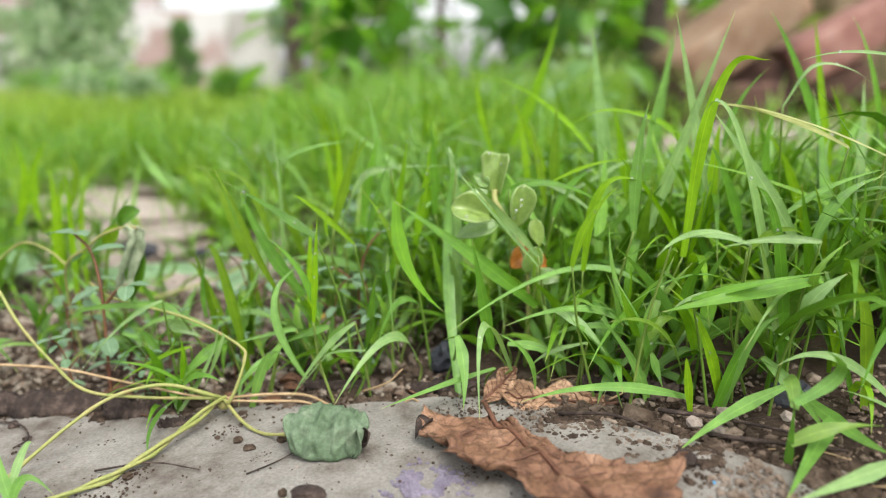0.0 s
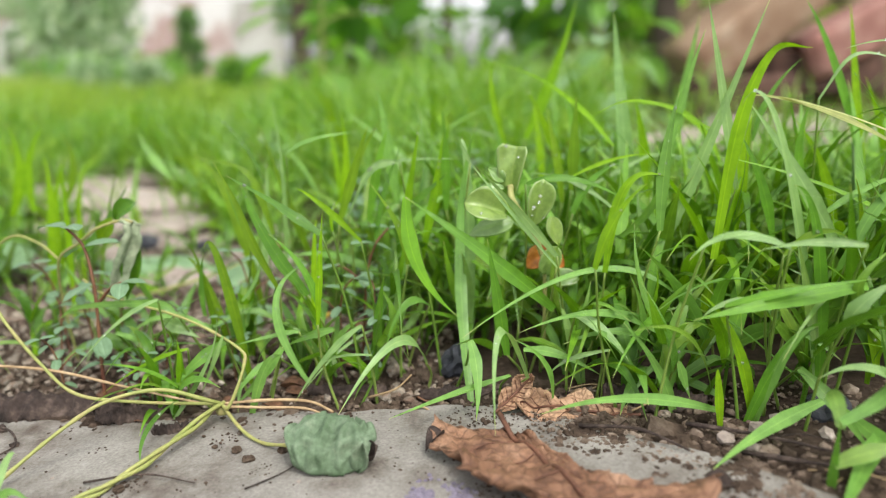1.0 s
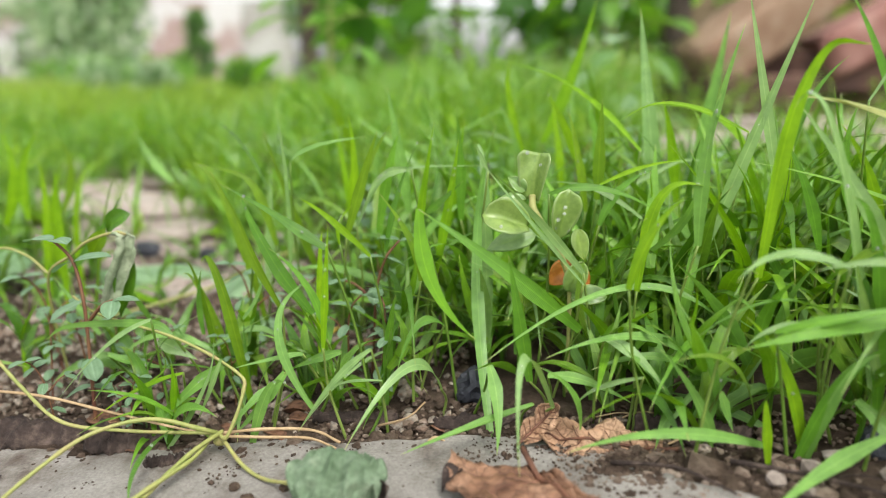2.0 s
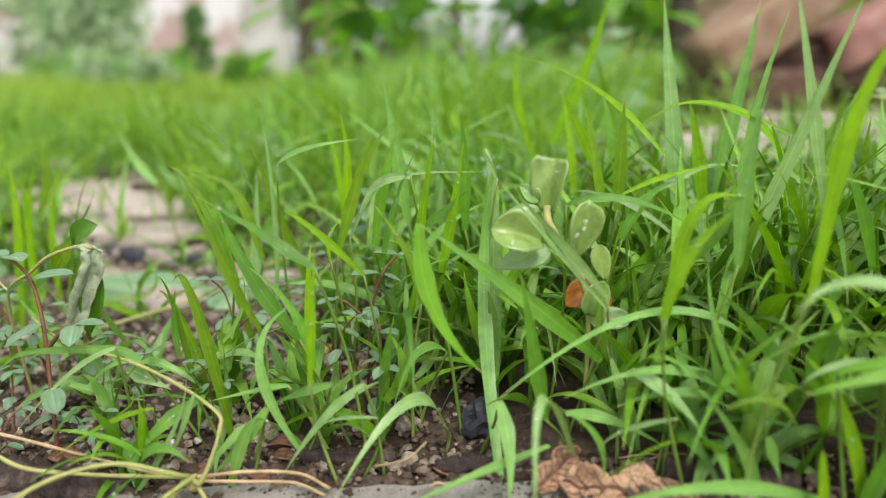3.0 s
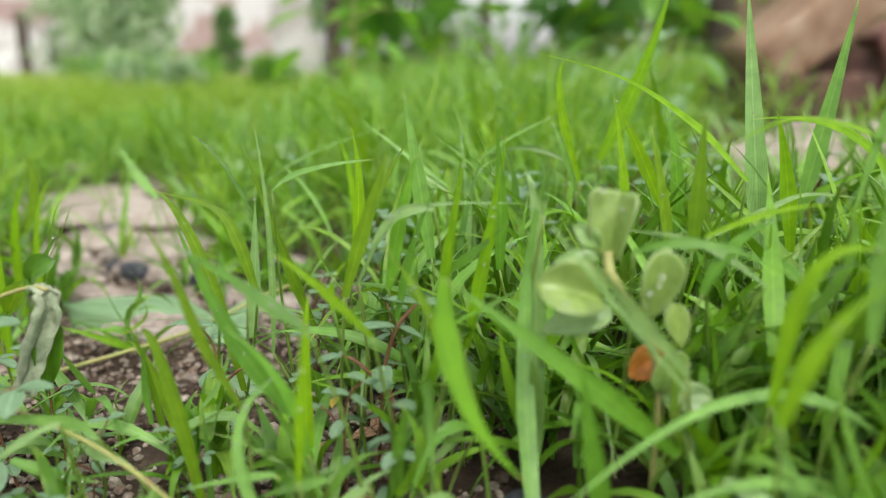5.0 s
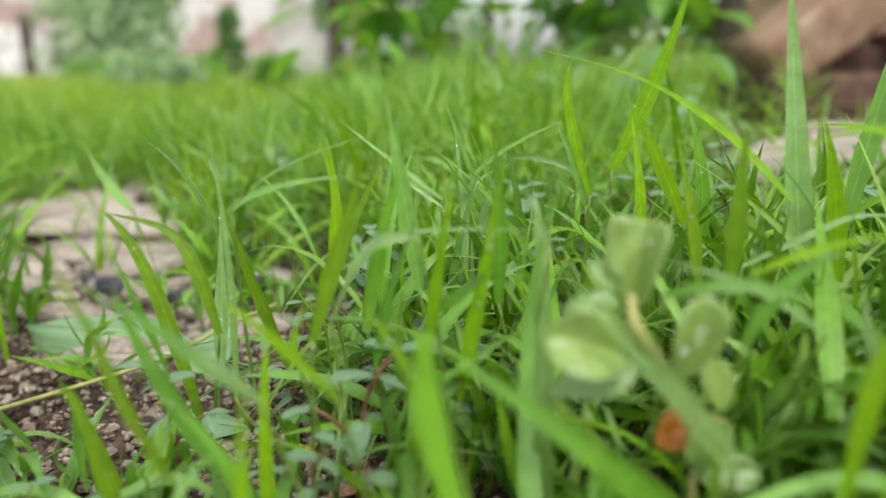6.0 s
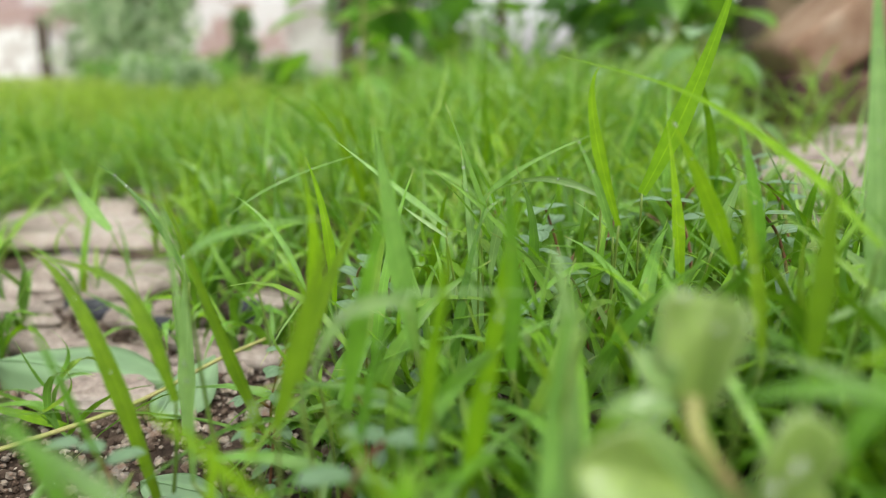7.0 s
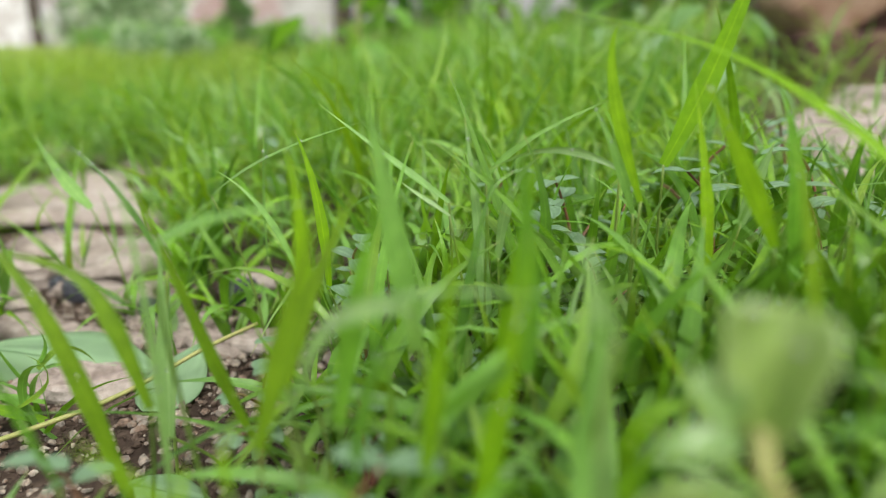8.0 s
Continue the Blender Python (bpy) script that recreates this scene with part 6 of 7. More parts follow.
def bark_piece(x, y, length, width, turn, seed, lift=0.002, tilt=0):
    """A curled, splintered strip of dark bark."""
    nu, nv = 10, 40
    verts, faces = [], []
    for j in range(nv + 1):
        t = j / nv
        w = width / 2 * (0.55 + 0.45 * math.sin(math.pi * t) + 0.45 * noise.noise((t * 9, seed, 1)))
        for i in range(nu + 1):
            u = i / nu * 2 - 1
            verts.append(((t - 0.5) * length + 0.03 * length * noise.noise((u * 2, seed, 3)), u * w, 0.5 * width * (1 - u * u) + 0.34 * width * noise.noise((t * 8, u * 2, seed)) + 0.2 * width * noise.noise((t * 22, u * 4, seed)) + 0.1 * width * noise.noise((t * 50, u * 9, seed))))
    for j in range(nv):
        for i in range(nu):
            a = j * (nu + 1) + i
            faces.append((a, a + nu + 1, a + nu + 2, a + 1))
    ob = thing("bark_piece", mesh_of("bark_piece", verts, faces, BARK), "dark brown splintered bark strip lying at the concrete edge", "bark", pose(x, y, gz(x, y) + lift, 0, tilt, turn), "bark strips")
    so = ob.modifiers.new("thickness", "SOLIDIFY")
    so.thickness = 0.0016
    return ob


bark_piece(-0.158, 0.153, 0.070, 0.014, 2, 1)
bark_piece(-0.117, 0.146, 0.024, 0.009, 8, 2)
bark_piece(-0.038, 0.160, 0.030, 0.006, 4, 3)
bark_piece(-0.095, 0.135, 0.013, 0.005, 20, 4, 0.002)
bark_piece(0.072, 0.143, 0.034, 0.009, -10, 5)
bark_piece(-0.20, 0.158, 0.05, 0.012, -6, 6)
bark_piece(0.006, 0.155, 0.03, 0.007, 8, 8, 0.001)


def lump(name, size, mat, seed, m, label, category, sharp=0.35, group=""):
    bm = bmesh.new()
    bmesh.ops.create_icosphere(bm, subdivisions=3, radius=1.0)
    for v in bm.verts:
        d = v.co.normalized()
        f = 1 + sharp * noise.noise(d * 1.7 + Vector((seed, 0, 0))) + 0.4 * sharp * noise.noise(d * 4.5 + Vector((0, seed, 0)))
        f = min(f, 1.06)
        v.co = Vector((d.x * f * size[0], d.y * f * size[1], d.z * f * size[2]))
    me = bpy.data.meshes.new(name)
    bm.to_mesh(me)
    bm.free()
    me.materials.append(mat)
    return thing(name, me, label, category, m, group)


lump("charcoal_chunk", (0.0075, 0.006, 0.0100), CHARCOAL, 2, pose(0.0040, 0.1745, gz(0.004, 0.1745) + 0.0055, 20, 15, 10), "blue-black charcoal chunk at the grass roots", "charcoal", 0.6)
lump("charcoal_chunk", (0.009, 0.006, 0.006), CHARCOAL, 5, pose(0.125, 0.135, 0.012, 10, 5, 30), "blue-black charcoal chunk at the grass roots", "charcoal", 0.6)
lump("soil_clod", (0.0052, 0.003, 0.0024), BARK, 7, pose(-0.031, 0.081, 0.002), "dark crumbling clod on the concrete", "soil", 0.6)
purple_rnd = np.random.default_rng(77)
purple = []
while len(purple) < 520:
    dx, dy = purple_rnd.normal(0, 0.0052), purple_rnd.normal(0, 0.0045)
    if noise.noise(((0.003 + dx) * 160, (0.088 + dy) * 160, 15)) > -0.05:
        purple.append((0.003 + dx, 0.088 + dy, gz(0.003 + dx, 0.088 + dy) + 0.0021))
thing("purple_crust", grains("purple_crust", purple, list(purple_rnd.uniform(0.0003, 0.0010, len(purple))), PURPLE, 19), "thin crumbling greyish purple crust on the concrete", "crust", kind="stuff")
lump("blue_fleck", (0.0006, 0.0005, 0.0005), BLUE_FLECK, 11, pose(0.0838, 0.082, gz(0.0838, 0.082) + 0.0025), "tiny blue plastic crumb", "crumb", 0.3)
for k, (x, y) in enumerate(((-0.06, 0.113), (-0.05, 0.118), (-0.066, 0.119), (-0.095, 0.098), (-0.04, 0.085), (0.0, 0.118))):
    lump("soil_clod", (0.0022 - 0.0002 * k, 0.0018, 0.0012), SOIL, 20 + k, pose(x, y, gz(x, y) + 0.0028, 0, 0, 50 * k), "small crumbly soil clod on the concrete", "soil", 0.6, "soil clods")


def twig(points, r, label="thin dark dry twig on the concrete", mat=BARK):
    o = Vector(points[0])
    pts = [Vector((p[0], p[1], gz(p[0], p[1]) + p[2])) - Vector((o[0], o[1], gz(o[0], o[1]))) for p in points]
    return thing("twig", tube_mesh("twig", pts, r, r * 0.5, mat, 6, 5, 0.4), label, "twig", Matrix.Translation((o[0], o[1], gz(o[0], o[1]))), "twigs")


twig([(-0.108, 0.101, 0.0035), (-0.09, 0.104, 0.004), (-0.072, 0.1, 0.003)], 0.0004)
twig([(-0.175, 0.143, 0.003), (-0.158, 0.136, 0.004), (-0.149, 0.127, 0.003), (-0.15, 0.12, 0.003)], 0.0005)
twig([(0.078, 0.124, 0.004), (0.098, 0.113, 0.005), (0.12, 0.103, 0.003)], 0.0008, "dry brown twig on the soil")
twig([(0.09, 0.108, 0.003), (0.11, 0.098, 0.004), (0.125, 0.095, 0.003)], 0.0008, "dry brown twig on the soil")
twig([(0.045, 0.125, 0.004), (0.062, 0.118, 0.006), (0.075, 0.108, 0.004)], 0.0007, "dry brown twig on the soil")
twig([(-0.03, 0.155, 0.002), (-0.018, 0.149, 0.008), (-0.012, 0.15, 0.013)], 0.0005, "dry brown twig on the soil", DRY_STEM)
twig([(-0.055, 0.096, 0.003), (-0.047, 0.102, 0.0035), (-0.042, 0.11, 0.003)], 0.0003)


# ---- the withering vine ----
def vine():
    root = base_empty("vine", "withering yellow-green twining vine sprawled over the concrete edge", "vine", pose(-0.080, 0.142, -0.0025))
    o = Vector((-0.080, 0.142, 0.0))

    def stem(points, r0, r1, mat=VINE, label=""):
        part("stem", tube_mesh("stem", [Vector(p) - o for p in points], r0, r1, mat, 8, 8, 0.3), root, label)

    stem([(-0.0795, 0.141, 0.004), (-0.0754, 0.138, 0.0055), (-0.0712, 0.143, 0.0183), (-0.0743, 0.147, 0.0238), (-0.0992, 0.158, 0.0304), (-0.1359, 0.172, 0.0334), (-0.1493, 0.178, 0.0381)], 0.00066, 0.0005)
    stem([(-0.080, 0.142, 0.004), (-0.111, 0.140, 0.0045), (-0.1316, 0.138, 0.0077), (-0.1434, 0.138, 0.0189), (-0.1559, 0.140, 0.0336), (-0.1681, 0.145, 0.0496), (-0.185, 0.15, 0.06)], 0.00066, 0.0006)
    twist = [(-0.080, 0.142, 0.004), (-0.0843, 0.128, 0.002), (-0.0917, 0.108, -0.0005), (-0.0991, 0.096, -0.0025), (-0.1095, 0.086, -0.0035), (-0.125, 0.072, -0.005)]
    for ph in (0.0, math.pi):
        pts = []
        for i in range(len(twist) - 1):
            for k in range(4):
                t = k / 4
                a, b = Vector(twist[i]), Vector(twist[i + 1])
                w = (i + t) * 2.6 + ph
                pts.append(a.lerp(b, t) + Vector((math.cos(w), 0.3 * math.cos(w), 0.8 * math.sin(w) + 0.6)) * 0.001)
        stem(pts, 0.00075, 0.0007)
    stem([(-0.138, 0.098, -0.007), (-0.134, 0.100, -0.003), (-0.1223, 0.112, 0.0069), (-0.111, 0.122, 0.0134), (-0.0973, 0.132, 0.0136), (-0.0834, 0.138, 0.0074), (-0.080, 0.142, 0.004)], 0.0007, 0.0007)
    stem([(-0.080, 0.142, 0.004), (-0.0647, 0.146, 0.0042), (-0.0492, 0.146, 0.0044), (-0.0392, 0.142, 0.0027)], 0.0006, 0.0005, DRY_STEM, "dry tan tendril")
    stem([(-0.080, 0.141, 0.0035), (-0.0647, 0.143, 0.0028), (-0.0502, 0.144, 0.0026), (-0.0402, 0.140, 0.0017)], 0.00055, 0.00045, DRY_STEM, "dry tan tendril")
    stem([(-0.1878, 0.15, 0.0122), (-0.1499, 0.150, 0.011), (-0.1188, 0.147, 0.0069), (-0.0897, 0.142, 0.0044), (-0.080, 0.142, 0.004)], 0.00055, 0.00045, DRY_STEM, "dry tan tendril")
    stem([(-0.080, 0.142, 0.004), (-0.0681, 0.130, 0.0007), (-0.0586, 0.123, 0.0003), (-0.0476, 0.115, 0.0045)], 0.0007, 0.0006)
    knot = lump("knot", (0.0024, 0.0019, 0.0019), VINE, 3, pose(0, 0, 0.0015), "", "")
    knot.parent = root
    for key in ("label", "category", "group"):
        if key in knot:
            del knot[key]
    # the crumpled leaf at the vine's end: one blade folded over itself in flat, creased facets
    nu, nv = 40, 40
    verts, faces = [], []
    for j in range(nv + 1):
        for i in range(nu + 1):
            u, v = i / nu * 2 - 1, j / nv
            wide = 0.0125 * (0.75 + 0.35 * math.sin(math.pi * min(1, v * 1.15)) + 0.10 * noise.noise((v * 4, 3, u)))
            roll = math.pi * (v * 1.22 - 0.12)
            r = 0.0108 * (1 + 0.16 * noise.noise((u * 1.3, v * 2.2, 5)))
            crease = abs(noise.noise((u * 2.3 + v, v * 3.1, 9))) * 0.0062 + abs(noise.noise((u * 4.1 - v * 2, v * 5.3 - u, 2))) * 0.0036 + abs(noise.noise((u * 9 + v * 3, v * 8, 6))) * 0.0012
            crease *= math.sin(math.pi * min(1.0, max(0.0, v))) ** 0.6
            x = u * wide * 0.9 + 0.0016 * noise.noise((v * 3, u * 2, 7)) + 0.0022 * u * (1 - v)
            y = -(r - crease) * math.cos(roll) * 0.95 * (1 - 0.18 * u * u)
            z = (r - crease) * math.sin(roll) * 1.02 * (1 - 0.32 * u * u)
            z += 0.0008 * noise.noise((u * 9, v * 12, 3))
            verts.append((x, y, max(z, -0.0042 + 0.0006 * noise.noise((u * 6, v * 6, 1)))))
    for j in range(nv):
        for i in range(nu):
            a = j * (nu + 1) + i
            faces.append((a, a + 1, a + nu + 2, a + nu + 1))
    me = mesh_of("crumpled_leaf", verts, faces, WILTED)
    leaf = part("crumpled_leaf", me, root, "shrivelled grey-green crumpled leaf", Matrix.Translation((0.0478, -0.0305, 0.0068)))
    leaf.modifiers.new("thickness", "SOLIDIFY").thickness = 0.0004
    part("leaf_flap", leaf_mesh("leaf_flap", 0.012, 0.006, WILTED, "lance", 0.9, -0.7, 0.14, 8, 10, 3.3, 0.0004), leaf, "", pose(0.0095, -0.0075, -0.004, 78, 12, -8))
    part("leaf_flap", leaf_mesh("leaf_flap", 0.008, 0.006, BARK, "ovate", 0.8, -1.2, 0.18, 8, 10, 8.1, 0.0004), leaf, "curled dark leaf flap", pose(0.0118, -0.004, -0.001, 40, 30, -70))
    return root


vine()

# ---- the wilted rolled leaf on its stalk ----
def wilted_leaf():
    o = Vector((-0.172, 0.205, gz(-0.172, 0.205)))
    root = base_empty("wilted_vine", "wilting vine shoot with one hanging rolled-up grey-green leaf", "vine", Matrix.Translation(o))
    stalk = [(-0.174, 0.206, gz(-0.174, 0.206) - 0.002), (-0.176, 0.203, 0.018), (-0.1705, 0.196, 0.0385), (-0.1579, 0.192, 0.0473), (-0.1485, 0.190, 0.0540), (-0.1374, 0.190, 0.0578), (-0.1325, 0.190, 0.0572)]
    part("stalk", tube_mesh("stalk", [Vector(p) - o for p in stalk], 0.0006, 0.0006, VINE), root, "pale yellow-green stalk")
    part("stalk", tube_mesh("stalk", [Vector(p) - o for p in [(-0.215, 0.21, 0.035), (-0.198, 0.206, 0.046), (-0.184, 0.203, 0.044), (-0.1705, 0.196, 0.0385)]], 0.0005, 0.0005, VINE), root)
    # hangs from its shoulder: one rim rolled tight, the other an open wavy flap
    axis = [Vector(p) for p in ((-0.1360, 0.190, 0.0582), (-0.1330, 0.1895, 0.0560), (-0.1340, 0.189, 0.0509), (-0.1375, 0.1885, 0.0428), (-0.1412, 0.188, 0.0336), (-0.1440, 0.1875, 0.0258))]
    verts, faces = [], []
    nu, nv = 26, 34
    for j in range(nv + 1):
        g = j / nv
        i, f = min(4, int(g * 5)), g * 5 - min(4, int(g * 5))
        c = axis[i].lerp(axis[i + 1], f)
        open_up = min(1.0, 0.25 + 1.5 * g) * (1.0 if g < 0.85 else 1 - 2.5 * (g - 0.85))
        r = 0.0011 + 0.0007 * math.sin(math.pi * min(1, g * 1.1)) + 0.0003 * noise.noise((g * 9, 2, 1))
        for k in range(nu + 1):
            u = k / nu
            if u < 0.55:
                a = radians(270 - 330 * u / 0.55)
                x, y = -0.0012 + r * math.cos(a) * (0.5 + 0.5 * u / 0.55), r * math.sin(a)
            else:
                w = (u - 0.55) / 0.45
                a = radians(-60)
                x = -0.0012 + r * math.cos(a) + w * 0.0052 * open_up
                y = r * math.sin(a) - 0.0012 * math.sin(w * 2.4) + 0.0007 * noise.noise((w * 2, g * 7, 3)) * (1 + w)
            crumple = 0.0009 * noise.noise((u * 5, g * 10, 8)) + (0.0016 * noise.noise((u * 7, g * 16, 4)) if g < 0.25 else 0.0)
            verts.append(c + Vector((x + crumple, -y + crumple, 0.0012 * noise.noise((u * 4, g * 5, 12)) - 0.002 * (u if g > 0.9 else 0))) - o)
    for j in range(nv):
        for k in range(nu):
            a = j * (nu + 1) + k
            faces.append((a, a + 1, a + nu + 2, a + nu + 1))
    body = part("leaf", mesh_of("rolled_leaf", verts, faces, WILTED_PALE), root, "rolled-up wilted grey-green leaf")
    body.modifiers.new("thickness", "SOLIDIFY").thickness = 0.0002
    # extra dark half leaf: stands in for shade inside the roll
    part("leaf", leaf_mesh("leaf", 0.033, 0.0095, GRASS["deep"], "lance", 0.8, 0.25, 0.10, 6, 12, 6.2), root, "dark green half added for the rolled leaf's shaded inside", aim(Vector((-0.1350, 0.1935, 0.0530)) - o, Vector((-0.1400, 0.1925, 0.0225)) - o, (0.5, -1, 0.1)))
    part("leaf", leaf_mesh("leaf", 0.017, 0.0085, GRASS["deep"], "ovate", 0.7, 0.9, 0.12, 6, 10, 2.2), root, "dark green drooping leaf", aim(Vector((-0.1340, 0.197, 0.0640)) - o, Vector((-0.1500, 0.195, 0.0560)) - o, (0.1, -1, 0.5)))
    part("leaf", leaf_mesh("leaf", 0.015, 0.0065, GRASS["olive"], "lance", 0.6, 0.7, 0.12, 6, 10, 4.2), root, "dark green drooping leaf", aim(Vector((-0.1440, 0.196, 0.0580)) - o, Vector((-0.1520, 0.192, 0.0450)) - o, (0.4, -1, 0.2)))
    return root


wilted_leaf()


# ---- small weeds with grey-green round leaves and red stems ----
def small_weed(m, label):
    root = base_empty("spurge_weed", label, "weed", m, "small weeds")
    line = [(0.001, -0.004, -0.004), (0.000, -0.001, 0.02), (-0.001, 0.001, 0.036), (-0.004, 0.003, 0.047), (-0.009, 0.003, 0.053)]
    part("stem", tube_mesh("stem", line, 0.0006, 0.0004, RED_STEM, 6), root, "thin red stem")
    part("stem", tube_mesh("stem", [(0, 0, 0.03), (0.006, -0.002, 0.036), (0.010, -0.003, 0.038)], 0.0006, 0.0004, RED_STEM, 6), root, "thin red stem")
    spots = [(line[4], -0.6, 0.2), (line[4], -3.3, 0.1), (line[3], 0.2, 0.3), (line[3], 3.0, -0.3), (line[2], 1.2, -0.4), (line[2], 3.9, -0.2), ((0.010, -0.003, 0.038), 0.3, 0.1),
             ((0.010, -0.003, 0.038), -1.2, -0.2), (line[1], -0.9, -0.3), (line[1], 2.2, -0.5), ((0.0003, -0.002, 0.012), 0.4, -0.2), ((0.0003, -0.002, 0.012), 3.4, -0.2)]
    for k, (b, a, dz) in enumerate(spots):
        s = 0.0088 - 0.0003 * k + 0.0012 * (k % 3)
        b = Vector(b)
        tip = b + Vector((math.cos(a), math.sin(a), dz)) * s
        part("leaf", leaf_mesh("leaf", s, s * 0.62, GREY_LEAF, "round", 0.2, 0.4, 0.05, 4, 7, k), root, "", aim(b, tip))
    return root


weed = small_weed(pose(-0.1395, 0.170, gz(-0.14, 0.17)), "small spurge weed with grey-green round leaves and a red stem")
WEEDS_ON_GRAVEL = ((-0.15, 0.158, 70, 0.6), (-0.118, 0.156, 200, 0.45), (-0.063, 0.31, 120, 1), (-0.045, 0.255, 150, 0.6), (-0.07, 0.215, 300, 0.5), (-0.092, 0.185, 20, 0.5), (-0.17, 0.19, 330, 0.7), (-0.068, 0.33, 134, 1.15), (-0.038, 0.2, 201, 1.09), (-0.076, 0.26, 268, 0.8), (-0.045, 0.25, 335, 0.8), (-0.047, 0.19, 176, 0.76), (-0.094, 0.215, 17, 0.89), (-0.035, 0.29, 20, 0.9), (-0.06, 0.345, 140, 1), (-0.085, 0.28, 250, 0.8), (-0.1566, 0.2154, 10, 0.75), (-0.1597, 0.1945, 130, 0.8), (-0.1168, 0.178, 250, 0.6), (-0.1874, 0.2169, 60, 0.9), (-0.1381, 0.1949, 300, 0.5), (-0.128, 0.165, 100, 0.4))
WEEDS_IN_TURF = ((0.086, 0.335, 20, 1.25), (0.02, 0.365, 240, 1.15), (0.13, 0.345, 100, 1.2), (0.05, 0.3, 200, 0.8), (0.115, 0.47, 60, 1.3), (-0.03, 0.42, 190, 1.2), (0.058, 0.36, 0, 1.27), (0.008, 0.37, 67, 1.28), (0.017, 0.33, 42, 0.95), (-0.003, 0.35, 109, 1.22), (-0.018, 0.23, 243, 0.79), (-0.03, 0.175, 310, 0.79), (0.009, 0.27, 84, 0.87), (0, 0.31, 80, 0.9), (0.03, 0.27, 310, 0.8), (-0.015, 0.335, 200, 1.1), (0.1, 0.38, 15, 1.3), (0.06, 0.42, 170, 1.3), (0.062, 0.25, 90, 0.7), (-0.02, 0.232, 45, 0.45), (0.16, 0.42, 270, 1.3))
for x, y, a, s in WEEDS_ON_GRAVEL + WEEDS_IN_TURF:
    c = copy_thing(weed, pose(x, y, gz(x, y), 0, 0, a))
    c.scale = (s, s, s)
weed.scale = (1.32, 1.32, 1.32)


# ---- the pale fleshy plant ----
def fleshy_plant():
    o = Vector((0.0365, 0.180, gz(0.0365, 0.180)))
    root = base_empty("succulent_weed", "pale yellow-green fleshy weed with paddle leaves and water drops", "weed", Matrix.Translation(o + Vector((0, 0, 0.0009))))
    line = [(0.0365, 0.180, -0.003), (0.0368, 0.181, 0.02), (0.0361, 0.179, 0.0414), (0.0338, 0.178, 0.0518), (0.0301, 0.178, 0.0603), (0.0258, 0.178, 0.0661), (0.0226, 0.179, 0.0708), (0.0222, 0.182, 0.0750)]
    part("stem", tube_mesh("stem", [Vector(p) - o for p in line], 0.0007, 0.0013, VINE, 8, 8, 0.3), root, "thick pale brownish-green stem")

    def paddle(base, tip, width, face, shape="obovate", fold=0.25, bend=0.35, label="", mat=SUCCULENT, notch=0.0, ripple=0.05):
        b, t = Vector(base), Vector(tip)
        ln = (t - b).length
        return part("leaf", leaf_mesh("leaf", ln, width, mat, shape, fold, bend, ripple, 10, 14, base[0] * 900, 0.0005, 0.0, notch), root, label, aim(b - o, t - o, face))

    top = paddle((0.0222, 0.183, 0.0738), (0.0232, 0.1815, 0.0908), 0.0132, (-0.35, -0.9, 0.35), "fan", 0.7, 0.35, "", SUCCULENT, 0.06)
    left = paddle((0.0206, 0.173, 0.0660), (0.0084, 0.164, 0.0730), 0.0124, (0.15, -0.85, 0.5), "paddle", 0.75, 0.7, "yellow-green cupped leaf")
    right = paddle((0.0305, 0.174, 0.0612), (0.0352, 0.168, 0.0780), 0.0106, (0.35, -0.88, 0.35), "obovate", 0.2, 0.4, "grey-green leaf with water drops")
    paddle((0.0236, 0.176, 0.0628), (0.0066, 0.171, 0.0598), 0.0088, (0, -0.7, 0.7), "ovate", 0.15, 0.4, "dull grey-green leaf", DULL)
    paddle((0.0375, 0.180, 0.0640), (0.0415, 0.178, 0.0530), 0.0066, (0.3, -1, 0.2), "ovate", 0.15, 0.3)
    paddle((0.0199, 0.182, 0.0766), (0.0138, 0.182, 0.0822), 0.0052, (0.1, -1, 0.4), "ovate", 0.5, 0.5, "small yellow bud leaf")
    paddle((0.0200, 0.180, 0.0742), (0.0095, 0.177, 0.0766), 0.0050, (0, -0.5, 1), "ovate", 0.4, 0.7, "small yellow bud leaf")
    paddle((0.0356, 0.177, 0.0420), (0.0400, 0.174, 0.0530), 0.0080, (0.2, -1, 0.3), "round", 0.15, 0.3, "pale leaf beaded with drops")
    paddle((0.0362, 0.180, 0.0400), (0.0490, 0.177, 0.0415), 0.0075, (0, -0.8, 0.6), "round", 0.15, 0.3)
    paddle((0.0372, 0.182, 0.0515), (0.0290, 0.180, 0.0430), 0.0090, (0, -1, 0.3), "ovate", 0.35, 0.5, "withered rusty orange leaf", ORANGE)
    paddle((0.0372, 0.184, 0.0480), (0.0450, 0.184, 0.0430), 0.0070, (0, -1, 0.5), "ovate", 0.35, 0.5, "withered rusty orange leaf", ORANGE)

    def drops(leaf, spots):
        for u, v, r in spots:
            bm = bmesh.new()
            bmesh.ops.create_icosphere(bm, subdivisions=2, radius=r)
            me = bpy.data.meshes.new("water_drop")
            bm.to_mesh(me)
            bm.free()
            me.materials.append(WATER)
            me.polygons.foreach_set("use_smooth", np.ones(len(me.polygons), dtype=bool))
            part("water_drop", me, leaf, "clear water drop", pose(u, v, r * 0.7))

    drops(right, ((-0.002, 0.005, 0.0006), (-0.0025, 0.0085, 0.0008), (-0.001, 0.011, 0.0006), (-0.0015, 0.0135, 0.0007), (0.0028, 0.0045, 0.0005)))
    drops(top, ((-0.003, 0.016, 0.0007), (-0.005, 0.0145, 0.0006), (0.002, 0.0125, 0.0005), (-0.0035, 0.011, 0.0005)))
